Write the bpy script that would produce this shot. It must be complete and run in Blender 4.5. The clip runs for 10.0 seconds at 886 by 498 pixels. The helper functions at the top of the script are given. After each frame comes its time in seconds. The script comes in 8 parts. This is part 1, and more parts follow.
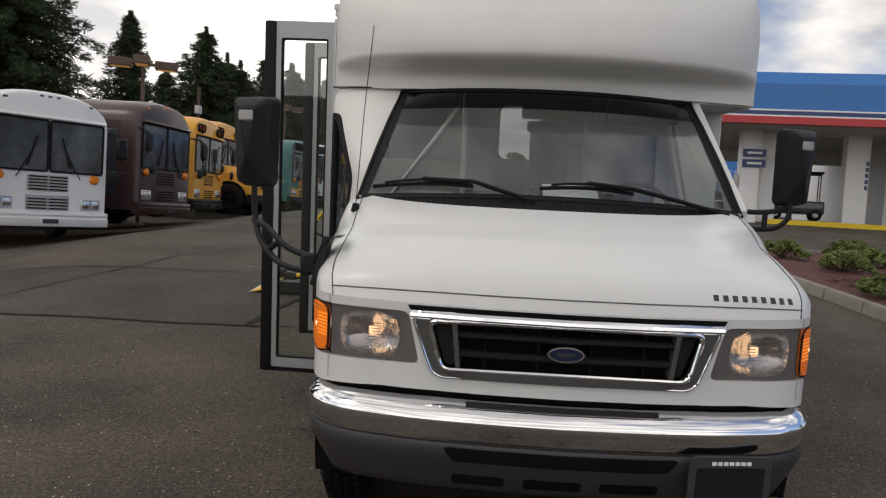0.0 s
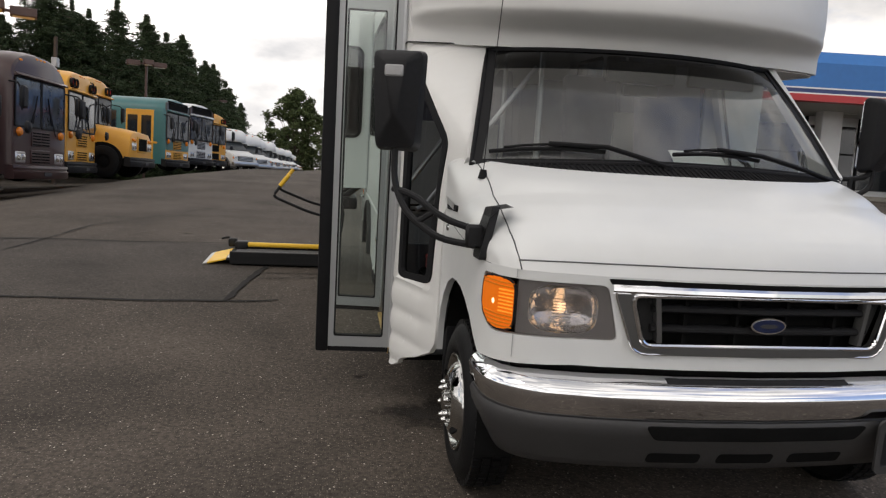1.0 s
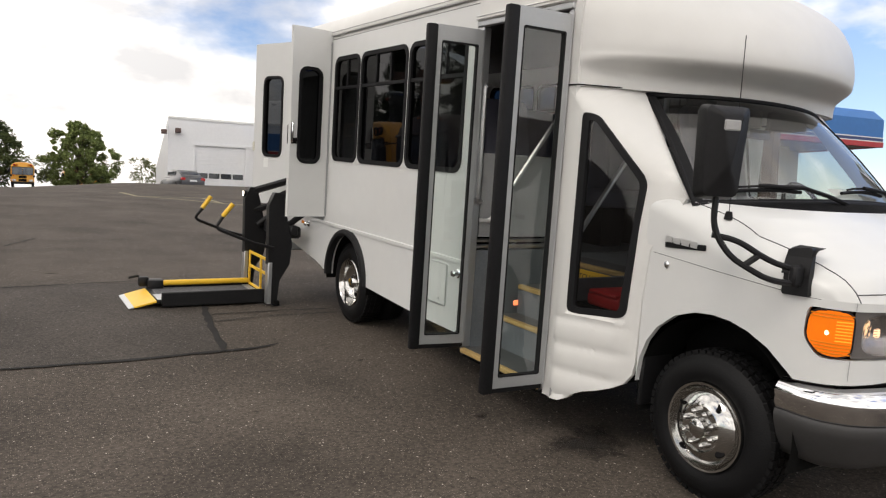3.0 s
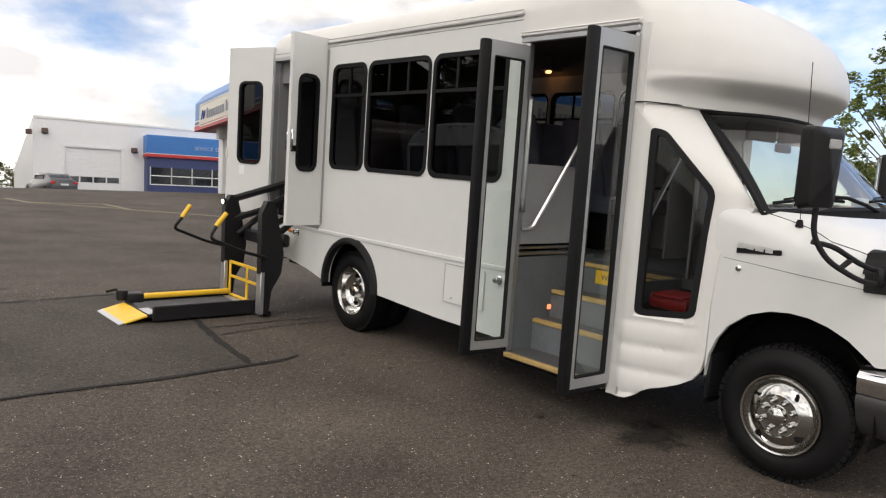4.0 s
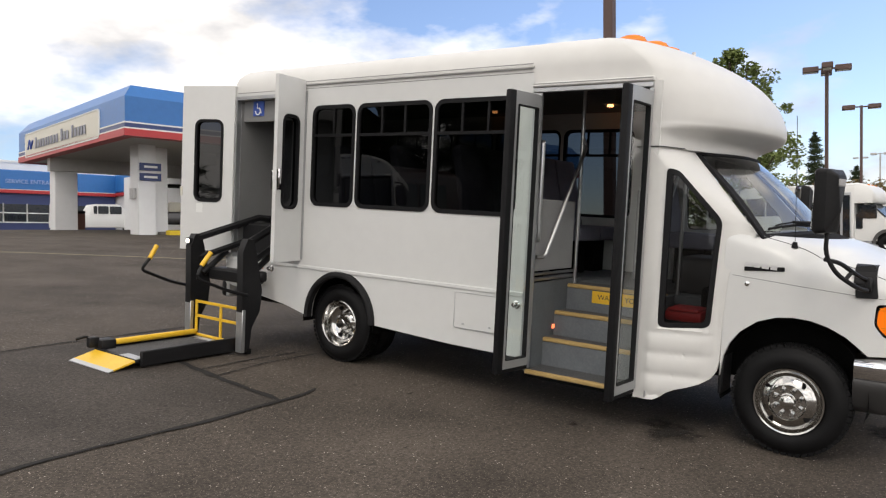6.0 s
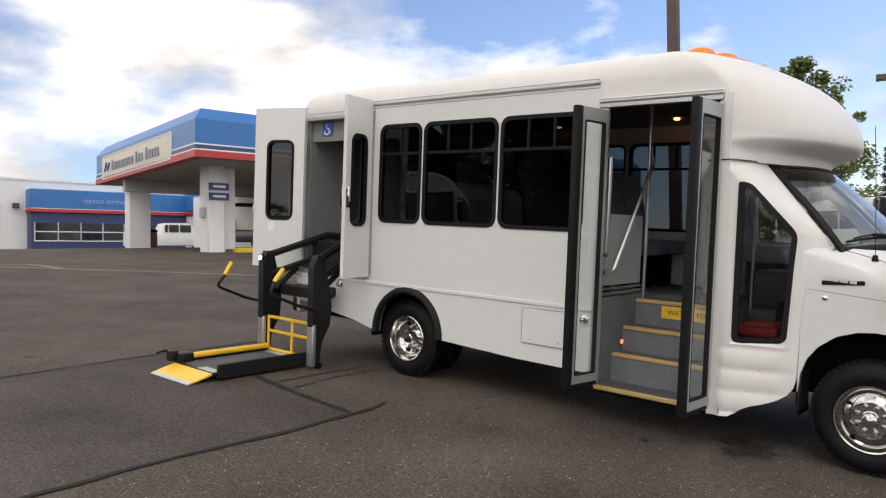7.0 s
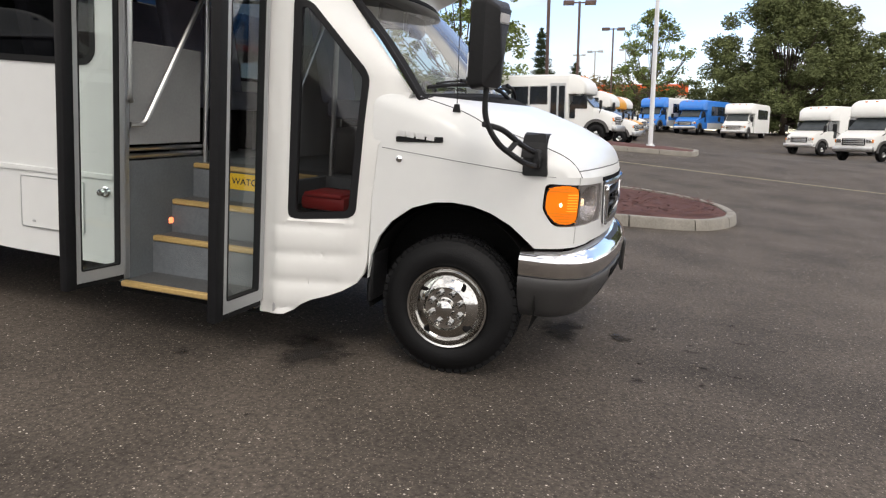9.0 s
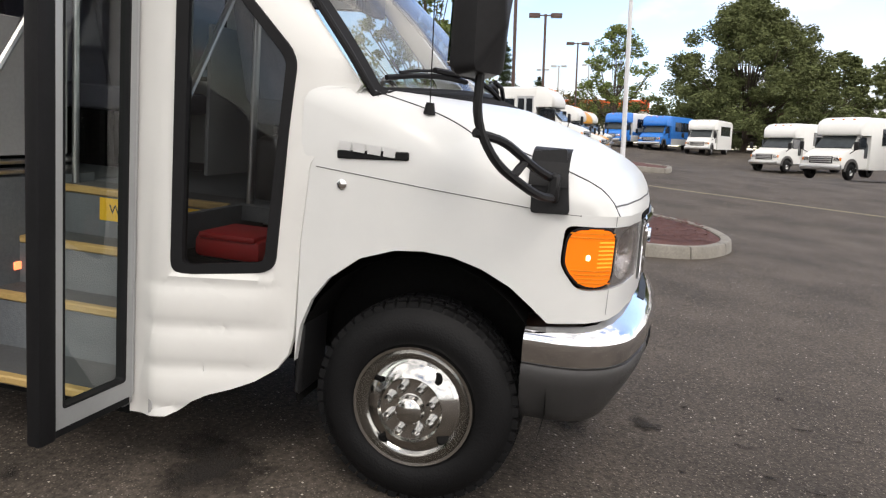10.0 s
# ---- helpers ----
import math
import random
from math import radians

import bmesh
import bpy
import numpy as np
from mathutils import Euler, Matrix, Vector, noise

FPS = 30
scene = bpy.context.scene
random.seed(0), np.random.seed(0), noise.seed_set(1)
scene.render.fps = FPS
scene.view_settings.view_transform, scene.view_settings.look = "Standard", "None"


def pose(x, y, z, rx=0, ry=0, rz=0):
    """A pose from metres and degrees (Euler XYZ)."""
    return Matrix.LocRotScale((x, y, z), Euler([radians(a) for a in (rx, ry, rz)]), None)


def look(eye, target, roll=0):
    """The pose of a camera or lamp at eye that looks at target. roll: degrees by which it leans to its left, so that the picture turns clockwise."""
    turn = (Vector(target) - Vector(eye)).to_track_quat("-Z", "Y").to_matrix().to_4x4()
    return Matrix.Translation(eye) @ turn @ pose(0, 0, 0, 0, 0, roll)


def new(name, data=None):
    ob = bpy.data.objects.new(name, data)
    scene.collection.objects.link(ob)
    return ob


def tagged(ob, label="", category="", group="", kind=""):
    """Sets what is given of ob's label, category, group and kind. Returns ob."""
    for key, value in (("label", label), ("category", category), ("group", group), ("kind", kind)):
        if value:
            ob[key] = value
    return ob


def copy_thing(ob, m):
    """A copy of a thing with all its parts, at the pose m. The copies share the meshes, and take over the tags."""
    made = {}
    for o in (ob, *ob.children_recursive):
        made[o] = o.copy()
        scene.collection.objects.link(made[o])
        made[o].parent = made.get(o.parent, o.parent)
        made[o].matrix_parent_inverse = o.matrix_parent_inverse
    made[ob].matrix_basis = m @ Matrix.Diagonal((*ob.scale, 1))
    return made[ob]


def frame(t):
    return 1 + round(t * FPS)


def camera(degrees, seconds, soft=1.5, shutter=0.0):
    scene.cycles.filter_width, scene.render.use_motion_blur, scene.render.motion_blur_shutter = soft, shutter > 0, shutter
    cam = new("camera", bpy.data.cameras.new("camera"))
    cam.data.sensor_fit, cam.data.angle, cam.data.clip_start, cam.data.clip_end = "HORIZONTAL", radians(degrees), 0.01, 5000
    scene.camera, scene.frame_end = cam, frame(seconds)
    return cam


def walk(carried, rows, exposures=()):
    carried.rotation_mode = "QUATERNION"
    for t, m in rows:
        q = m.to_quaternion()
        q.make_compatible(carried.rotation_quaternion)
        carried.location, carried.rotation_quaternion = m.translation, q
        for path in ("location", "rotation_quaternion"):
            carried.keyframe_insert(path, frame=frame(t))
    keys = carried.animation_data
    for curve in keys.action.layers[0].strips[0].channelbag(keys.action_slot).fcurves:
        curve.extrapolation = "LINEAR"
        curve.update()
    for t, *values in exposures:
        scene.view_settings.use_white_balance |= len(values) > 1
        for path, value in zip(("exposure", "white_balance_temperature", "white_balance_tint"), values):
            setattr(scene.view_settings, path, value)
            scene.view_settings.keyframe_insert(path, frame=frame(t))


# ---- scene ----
cam = camera(61.7, 10.0, 1.25)
# The lot slopes: SLOPE turns the bus's own frame (origin under the front axle, y to the rear) into the level world.
UP = Vector((0.012, 0.072, 1.0)).normalized()
_y = (Vector((0, 1, 0)) - UP * UP.y).normalized()
_x = _y.cross(UP)
SLOPE = Matrix((_x, _y, UP)).to_4x4()
PATH = [
    (0, (-0.376, -3.44, 1.644), (-0.447, -1.457, 1.399), 2.7),
    (0.5, (-0.995, -3.342, 1.621), (-0.902, -1.364, 1.339), 3.0),
    (1, (-1.59, -3.149, 1.579), (-1.279, -1.199, 1.257), 3.5),
    (1.5, (-2.189, -2.97, 1.589), (-1.665, -1.065, 1.28), 3.8),
    (2, (-2.787, -2.814, 1.598), (-2.053, -0.98, 1.287), 4.5),
    (2.5, (-3.361, -2.527, 1.617), (-2.461, -0.763, 1.343), 4.3),
    (3, (-3.921, -2.273, 1.591), (-2.887, -0.58, 1.339), 3.7),
    (4.5, (-5.321, -1.404, 1.557), (-3.857, -0.056, 1.356), 4.5),
    (5, (-5.65, -1.157, 1.536), (-4.059, 0.043, 1.367), 4.5),
    (6.5, (-6.329, -0.918, 1.58), (-4.723, 0.269, 1.477), 1.9),
    (7, (-6.32, -0.924, 1.566), (-4.799, 0.372, 1.474), 2.1),
    (7.5, (-6.134, -1.003, 1.547), (-4.522, 0.178, 1.452), 2.7),
    (8, (-5.735, -1.13, 1.501), (-4.024, -0.103, 1.36), 3.5),
    (8.5, (-5.191, -1.106, 1.431), (-3.356, -0.375, 1.116), 3.8),
    (9, (-4.611, -0.997, 1.399), (-2.724, -0.455, 1.02), 4.3),
    (9.5, (-3.976, -0.808, 1.365), (-2.089, -0.297, 0.945), 6.1),
    (10, (-3.371, -0.616, 1.353), (-1.452, -0.167, 1.015), 5.1),
]

EXPOSURES = [(0.0, 0.11, 6950, 13), (1.0, 0.27, 6900, 13), (1.5, 0.37, 6900, 13), (2.2, 0.54, 6950, 13), (3.0, 0.69, 7050, 13), (5.0, 0.75, 7050, 13), (6.5, 0.66, 6950, 13), (8.0, 0.69, 6950, 13), (9.0, 0.98, 6950, 13), (9.6, 1.06, 6950, 13), (10.0, 1.04, 6950, 13)]
walk(cam, [(t, SLOPE @ look(eye, target, roll)) for t, eye, target, roll in PATH], EXPOSURES)

# ---- world and sun ----
SUN_EL, SUN_AZ = 49.0, 114.0     # degrees; azimuth counted from +y towards -x
world = bpy.data.worlds.new("sky")
scene.world = world
world.use_nodes = True
wn, wl = world.node_tree.nodes, world.node_tree.links
wn.clear()
w_out = wn.new("ShaderNodeOutputWorld")
w_bg = wn.new("ShaderNodeBackground")
w_sky = wn.new("ShaderNodeTexSky")
w_sky.sky_type, w_sky.sun_disc = "NISHITA", False
w_sky.sun_elevation, w_sky.sun_rotation = radians(SUN_EL), radians(SUN_AZ)
w_sky.air_density, w_sky.dust_density, w_sky.ozone_density = 0.9, 0.3, 1.0
w_co = wn.new("ShaderNodeTexCoord")
w_map = wn.new("ShaderNodeMapping")
w_map.inputs["Scale"].default_value = (1.0, 1.0, 2.3)
w_map.inputs["Location"].default_value = (0.35, 0.1, 0.0)
w_n = wn.new("ShaderNodeTexNoise")
w_n.inputs["Scale"].default_value, w_n.inputs["Detail"].default_value, w_n.inputs["Roughness"].default_value = 2.2, 7.0, 0.55
w_r = wn.new("ShaderNodeValToRGB")
w_r.color_ramp.elements[0].position, w_r.color_ramp.elements[1].position = 0.372, 0.495
w_n2 = wn.new("ShaderNodeTexNoise")
w_n2.inputs["Scale"].default_value, w_n2.inputs["Detail"].default_value = 4.2, 9.0
w_r2 = wn.new("ShaderNodeValToRGB")
w_r2.color_ramp.elements[0].position, w_r2.color_ramp.elements[1].position = 0.41, 0.60
w_r2.color_ramp.elements[0].color, w_r2.color_ramp.elements[1].color = (5.0, 5.2, 5.45, 1), (10.4, 10.4, 10.3, 1)
w_mix = wn.new("ShaderNodeMix")
w_mix.data_type = "RGBA"
w_sc = wn.new("ShaderNodeMix")
w_sc.data_type, w_sc.blend_type = "RGBA", "MULTIPLY"
w_sc.inputs[0].default_value = 1.0
w_sc.inputs[7].default_value = (0.73, 0.79, 0.90, 1)
wl.new(w_co.outputs["Generated"], w_map.inputs[0])
wl.new(w_map.outputs[0], w_n.inputs["Vector"])
wl.new(w_map.outputs[0], w_n2.inputs["Vector"])
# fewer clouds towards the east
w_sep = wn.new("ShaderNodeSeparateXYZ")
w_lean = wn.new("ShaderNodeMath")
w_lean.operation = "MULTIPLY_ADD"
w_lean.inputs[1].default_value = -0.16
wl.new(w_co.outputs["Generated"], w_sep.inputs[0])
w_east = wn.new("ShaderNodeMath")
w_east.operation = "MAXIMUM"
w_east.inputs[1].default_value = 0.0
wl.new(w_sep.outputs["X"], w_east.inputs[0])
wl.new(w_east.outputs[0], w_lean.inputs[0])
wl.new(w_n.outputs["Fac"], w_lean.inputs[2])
w_north = wn.new("ShaderNodeMath")
w_north.operation = "MULTIPLY_ADD"
w_north.inputs[1].default_value = 0.085
w_both = wn.new("ShaderNodeMath")
w_both.operation = "ABSOLUTE"
wl.new(w_sep.outputs["Y"], w_both.inputs[0])
wl.new(w_both.outputs[0], w_north.inputs[0])
wl.new(w_lean.outputs[0], w_north.inputs[2])
w_zz, w_high = wn.new("ShaderNodeMath"), wn.new("ShaderNodeMath")
w_zz.operation, w_high.operation = "MULTIPLY", "MULTIPLY_ADD"
w_high.inputs[1].default_value = 0.07
wl.new(w_sep.outputs["Z"], w_zz.inputs[0])
wl.new(w_sep.outputs["Z"], w_zz.inputs[1])
wl.new(w_zz.outputs[0], w_high.inputs[0])
wl.new(w_north.outputs[0], w_high.inputs[2])
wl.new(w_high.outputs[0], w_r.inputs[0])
wl.new(w_n2.outputs["Fac"], w_r2.inputs[0])
wl.new(w_sky.outputs[0], w_sc.inputs[6])
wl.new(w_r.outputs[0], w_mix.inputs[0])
wl.new(w_sc.outputs[2], w_mix.inputs[6])
# the clouds are brighter round the sun and greyer away from it
w_dot, w_glow, w_lit = wn.new("ShaderNodeVectorMath"), wn.new("ShaderNodeMapRange"), wn.new("ShaderNodeMix")
w_dot.operation = "DOT_PRODUCT"
w_dot.inputs[1].default_value = (-math.sin(radians(SUN_AZ)) * math.cos(radians(SUN_EL)), math.cos(radians(SUN_AZ)) * math.cos(radians(SUN_EL)), math.sin(radians(SUN_EL)))
w_glow.inputs[1].default_value, w_glow.inputs[2].default_value = -0.50, 0.05
w_glow.inputs[3].default_value, w_glow.inputs[4].default_value = 0.66, 1.14
w_lit.data_type, w_lit.blend_type = "RGBA", "MULTIPLY"
w_lit.inputs[0].default_value = 1.0
wl.new(w_co.outputs["Generated"], w_dot.inputs[0])
wl.new(w_dot.outputs["Value"], w_glow.inputs[0])
wl.new(w_r2.outputs[0], w_lit.inputs[6])
wl.new(w_glow.outputs[0], w_lit.inputs[7])
# cloud bases overhead are greyer than the lit sides near the horizon
w_base, w_under = wn.new("ShaderNodeMapRange"), wn.new("ShaderNodeMix")
w_base.inputs[1].default_value, w_base.inputs[2].default_value = 0.35, 1.0
w_base.inputs[3].default_value, w_base.inputs[4].default_value = 1.0, 0.64
w_under.data_type, w_under.blend_type = "RGBA", "MULTIPLY"
w_under.inputs[0].default_value = 1.0
wl.new(w_sep.outputs["Z"], w_base.inputs[0])
wl.new(w_lit.outputs[2], w_under.inputs[6])
wl.new(w_base.outputs[0], w_under.inputs[7])
wl.new(w_under.outputs[2], w_mix.inputs[7])
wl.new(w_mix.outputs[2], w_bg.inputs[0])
w_bg.inputs[1].default_value = 0.122
wl.new(w_bg.outputs[0], w_out.inputs[0])

sun_data = bpy.data.lights.new("sun", "SUN")
sun_data.energy, sun_data.angle, sun_data.color = 0.47, radians(18), (1.0, 0.965, 0.91)
sun = new("sun", sun_data)
_a, _e = radians(SUN_AZ), radians(SUN_EL)
sun.matrix_world = look((-30 * math.sin(_a) * math.cos(_e), 30 * math.cos(_a) * math.cos(_e), 30 * math.sin(_e)), (0, 0, 0))
tagged(sun, kind="structure")

# ---- materials ----
def material(name, base, rough=0.5, metal=0.0, vary=0.12, scale=6.0, fine=60.0, bump=0.0, bump_scale=80.0, coat=0.0, spec=0.5, random_tint=0.0):
    """A surface with broad and fine variation of its colour, and fine relief."""
    m = bpy.data.materials.new(name)
    m.use_nodes = True
    n, l = m.node_tree.nodes, m.node_tree.links
    b = n["Principled BSDF"]
    b.inputs["Roughness"].default_value, b.inputs["Metallic"].default_value = rough, metal
    b.inputs["Coat Weight"].default_value = coat
    b.inputs["Coat Roughness"].default_value = 0.08
    b.inputs["Specular IOR Level"].default_value = spec
    co = n.new("ShaderNodeTexCoord")
    n1, n2 = n.new("ShaderNodeTexNoise"), n.new("ShaderNodeTexNoise")
    n1.inputs["Scale"].default_value, n1.inputs["Detail"].default_value = scale, 4.0
    n2.inputs["Scale"].default_value, n2.inputs["Detail"].default_value = fine, 3.0
    add = n.new("ShaderNodeMath")
    add.operation = "ADD"
    ramp = n.new("ShaderNodeMapRange")
    ramp.inputs[1].default_value, ramp.inputs[2].default_value = 0.45, 1.5
    ramp.inputs[3].default_value, ramp.inputs[4].default_value = 1.0 - vary, 1.0 + vary
    mul = n.new("ShaderNodeMix")
    mul.data_type, mul.blend_type = "RGBA", "MULTIPLY"
    mul.inputs[0].default_value = 1.0
    mul.inputs[6].default_value = (*base, 1)
    l.new(co.outputs["Object"], n1.inputs["Vector"])
    l.new(co.outputs["Object"], n2.inputs["Vector"])
    l.new(n1.outputs["Fac"], add.inputs[0])
    l.new(n2.outputs["Fac"], add.inputs[1])
    l.new(add.outputs[0], ramp.inputs[0])
    value = ramp.outputs[0]
    if random_tint:
        info = n.new("ShaderNodeObjectInfo")
        r2 = n.new("ShaderNodeMapRange")
        r2.inputs[3].default_value, r2.inputs[4].default_value = 1 - random_tint, 1 + random_tint
        m2 = n.new("ShaderNodeMath")
        m2.operation = "MULTIPLY"
        l.new(info.outputs["Random"], r2.inputs[0])
        l.new(r2.outputs[0], m2.inputs[0])
        l.new(value, m2.inputs[1])
        value = m2.outputs[0]
    l.new(value, mul.inputs[7])
    l.new(mul.outputs[2], b.inputs["Base Color"])
    if bump:
        n3, bp = n.new("ShaderNodeTexNoise"), n.new("ShaderNodeBump")
        n3.inputs["Scale"].default_value, n3.inputs["Detail"].default_value = bump_scale, 3.0
        bp.inputs["Strength"].default_value, bp.inputs["Distance"].default_value = bump, 0.01
        l.new(co.outputs["Object"], n3.inputs["Vector"])
        l.new(n3.outputs["Fac"], bp.inputs["Height"])
        l.new(bp.outputs[0], b.inputs["Normal"])
    return m


def glass(name, tint, gloss=1.0, ior=1.5, dust_haze=0.0):
    """A thin pane: tinted, see-through, with a real mirror gloss by Fresnel and, where asked, a pale dusty film that
    also paints in the sky's reflected haze.
    """
    m = bpy.data.materials.new(name)
    m.use_nodes = True
    n, l = m.node_tree.nodes, m.node_tree.links
    n.clear()
    out, mix = n.new("ShaderNodeOutputMaterial"), n.new("ShaderNodeMixShader")
    tr, gl, fr = n.new("ShaderNodeBsdfTransparent"), n.new("ShaderNodeBsdfGlossy"), n.new("ShaderNodeLayerWeight")
    tr.inputs[0].default_value = (*tint, 1)
    gl.inputs["Roughness"].default_value = 0.01
    gl.inputs[0].default_value = (gloss, gloss, gloss, 1)
    fr.inputs[0].default_value = 0.5
    f0 = ((ior - 1) / (ior + 1)) ** 2 * 1.8
    pw, mr = n.new("ShaderNodeMath"), n.new("ShaderNodeMapRange")
    pw.operation = "POWER"
    pw.inputs[1].default_value = 5.0
    mr.inputs[3].default_value, mr.inputs[4].default_value = f0, 1.0
    l.new(fr.outputs["Facing"], pw.inputs[0])
    l.new(pw.outputs[0], mr.inputs[0])
    l.new(mr.outputs[0], mix.inputs[0])
    l.new(tr.outputs[0], mix.inputs[1])
    l.new(gl.outputs[0], mix.inputs[2])
    last = mix.outputs[0]
    # pale dusty film, with the clouds' reflected haze put into its colour
    if dust_haze:
        co, ns, am = n.new("ShaderNodeTexCoord"), n.new("ShaderNodeTexNoise"), n.new("ShaderNodeMapRange")
        ns.inputs["Scale"].default_value, ns.inputs["Detail"].default_value = 2.2, 6.0
        am.inputs[1].default_value, am.inputs[2].default_value = 0.3, 0.7
        am.inputs[3].default_value, am.inputs[4].default_value = dust_haze * 0.6, dust_haze * 1.4
        film, over = n.new("ShaderNodeBsdfDiffuse"), n.new("ShaderNodeMixShader")
        film.inputs[0].default_value = (0.62, 0.61, 0.58, 1)
        l.new(co.outputs["Object"], ns.inputs["Vector"])
        l.new(ns.outputs["Fac"], am.inputs[0])
        l.new(am.outputs[0], over.inputs[0])
        l.new(last, over.inputs[1])
        l.new(film.outputs[0], over.inputs[2])
        last = over.outputs[0]
    l.new(last, out.inputs[0])
    return m


def lamp_material(name, colour, strength, rough=0.2):
    m = bpy.data.materials.new(name)
    m.use_nodes = True
    b = m.node_tree.nodes["Principled BSDF"]
    b.inputs["Base Color"].default_value = (*colour, 1)
    b.inputs["Roughness"].default_value = rough
    b.inputs["Emission Color"].default_value = (*colour, 1)
    b.inputs["Emission Strength"].default_value = strength
    return m


WHITE = material("bus white paint", (0.64, 0.645, 0.635), 0.32, vary=0.035, scale=1.2, fine=9, coat=0.2)
CAPWHITE = material("gelcoat white", (0.635, 0.63, 0.61), 0.5, vary=0.05, scale=1.0, fine=7, coat=0.05)
CHROME = material("chrome", (0.82, 0.82, 0.83), 0.06, 1.0, vary=0.04)
STEEL = material("brushed stainless steel", (0.52, 0.52, 0.52), 0.34, 1.0, vary=0.08)
ALU = material("satin aluminium", (0.50, 0.51, 0.52), 0.42, 0.85, vary=0.06)
BLACK = material("black moulded plastic", (0.012, 0.012, 0.013), 0.5, spec=0.2, vary=0.25, bump=0.12, bump_scale=400)
DARKGREY = material("dark grey bumper plastic", (0.037, 0.036, 0.036), 0.46, vary=0.2, bump=0.15, bump_scale=500)
SOFTBLACK = material("black rubber seal", (0.008, 0.008, 0.009), 0.65, spec=0.18, vary=0.2)
RUBBER = material("tyre rubber", (0.006, 0.006, 0.0065), 0.55, spec=0.17, vary=0.3, scale=9, bump=0.2, bump_scale=120)
WELL = material("dark underbody", (0.008, 0.008, 0.008), 0.9, spec=0.06, vary=0.4, bump=0.3, bump_scale=20)
TINT = glass("tinted window glass", (0.06, 0.063, 0.066), 0.55, 1.4)
CLEAR = glass("clear door glass", (0.88, 0.95, 0.92), 1.0, 1.5)
SCREEN = glass("windscreen glass", (0.66, 0.70, 0.69), 0.85, 1.55, 0.075)
SHADEBAND = glass("shade band glass", (0.10, 0.12, 0.14), 1.0, 1.45)
QUARTER = glass("smoked quarter glass", (0.36, 0.37, 0.38), 0.5, 1.42)
LENS = glass("clear lamp lens", (0.87, 0.86, 0.87), 1.0, 1.5)
REFLECTOR = material("lamp reflector", (0.66, 0.655, 0.64), 0.16, 1.0, vary=0.10, bump=0.6, bump_scale=30)
BULB = lamp_material("lit headlamp bulb", (1.0, 0.66, 0.38), 1.5)
AMBER = lamp_material("lit amber lens", (0.90, 0.19, 0.008), 0.14, 0.10)
AMBERHOT = lamp_material("glowing amber rib", (1.0, 0.34, 0.03), 0.34, 0.12)
AMBERDULL = material("amber lens", (0.75, 0.21, 0.012), 0.2, vary=0.12, bump=0.2, bump_scale=90)
COURTESY = lamp_material("lit courtesy lamp", (1.0, 0.22, 0.09), 1.1)
DOME = lamp_material("lit dome lamp", (1.0, 0.42, 0.14), 3.0)
TREAD = material("dark worn step tread", (0.075, 0.077, 0.08), 0.75, vary=0.25, bump=0.3, bump_scale=150)
WHEELCHROME = material("chrome wheel trim", (0.52, 0.515, 0.50), 0.13, 1.0, vary=0.08)
LEAFALU = material("pale anodised door frame", (0.36, 0.37, 0.375), 0.40, 0.4, vary=0.05)
DUCT = material("black grille mesh", (0.018, 0.018, 0.019), 0.6, vary=0.2, bump=0.8, bump_scale=300)
WHITELAMP = lamp_material("lit white lift lamp", (1.0, 0.93, 0.80), 4.0)
REDLENS = material("red lens", (0.45, 0.02, 0.02), 0.2, vary=0.1)
GREYVINYL = material("grey ribbed step tread", (0.125, 0.136, 0.146), 0.7, vary=0.25, bump=0.3, bump_scale=150)
GREYWALL = material("grey textured panel", (0.34, 0.34, 0.34), 0.75, vary=0.12, bump=0.2, bump_scale=200)
INTERIOR = material("pale grey interior lining", (0.20, 0.20, 0.20), 0.7, vary=0.08)
SEAT = material("blue grey seat fabric", (0.20, 0.20, 0.25), 0.9, vary=0.3, fine=160, bump=0.3, bump_scale=300)
YELLOW = material("yellow painted steel", (0.78, 0.47, 0.03), 0.45, vary=0.15)
NOSING = material("worn yellow step nosing", (0.43, 0.29, 0.11), 0.6, vary=0.2)
LIFTBLACK = material("black powder coated steel", (0.012, 0.012, 0.013), 0.45, spec=0.22, vary=0.25, bump=0.1)
PLATFORM = material("grey lift tread", (0.15, 0.15, 0.155), 0.65, vary=0.2, bump=0.5, bump_scale=220)
RED = material("red vinyl bag", (0.42, 0.02, 0.02), 0.4, vary=0.15)
BLUEOVAL = material("blue enamel badge", (0.006, 0.012, 0.045), 0.3, vary=0.05, coat=0.3)
INK = material("dark printed letters", (0.03, 0.03, 0.035), 0.5, vary=0.05)
PAPER = material("white paper", (0.75, 0.76, 0.74), 0.8, vary=0.04)
SIGNBLUE = material("blue sign film", (0.03, 0.08, 0.36), 0.5, vary=0.05)
MIRROR = material("mirror glass", (0.85, 0.86, 0.87), 0.02, 1.0, vary=0.0)
BARK = material("tree bark", (0.075, 0.055, 0.042), 0.95, vary=0.3, scale=5, bump=0.6, bump_scale=14)
NEEDLE = material("dark conifer needles", (0.040, 0.057, 0.027), 0.8, spec=0.15, vary=0.45, scale=0.5, fine=5)
LEAF = material("green leaves", (0.105, 0.122, 0.050), 0.7, spec=0.15, vary=0.4, scale=0.6, fine=6)
LEAFDARK = material("dark green leaves", (0.068, 0.088, 0.034), 0.7, spec=0.15, vary=0.4, scale=0.6, fine=6)
LEAFLIGHT = material("light green leaves", (0.145, 0.182, 0.06), 0.7, spec=0.15, vary=0.35, scale=0.8, fine=6)
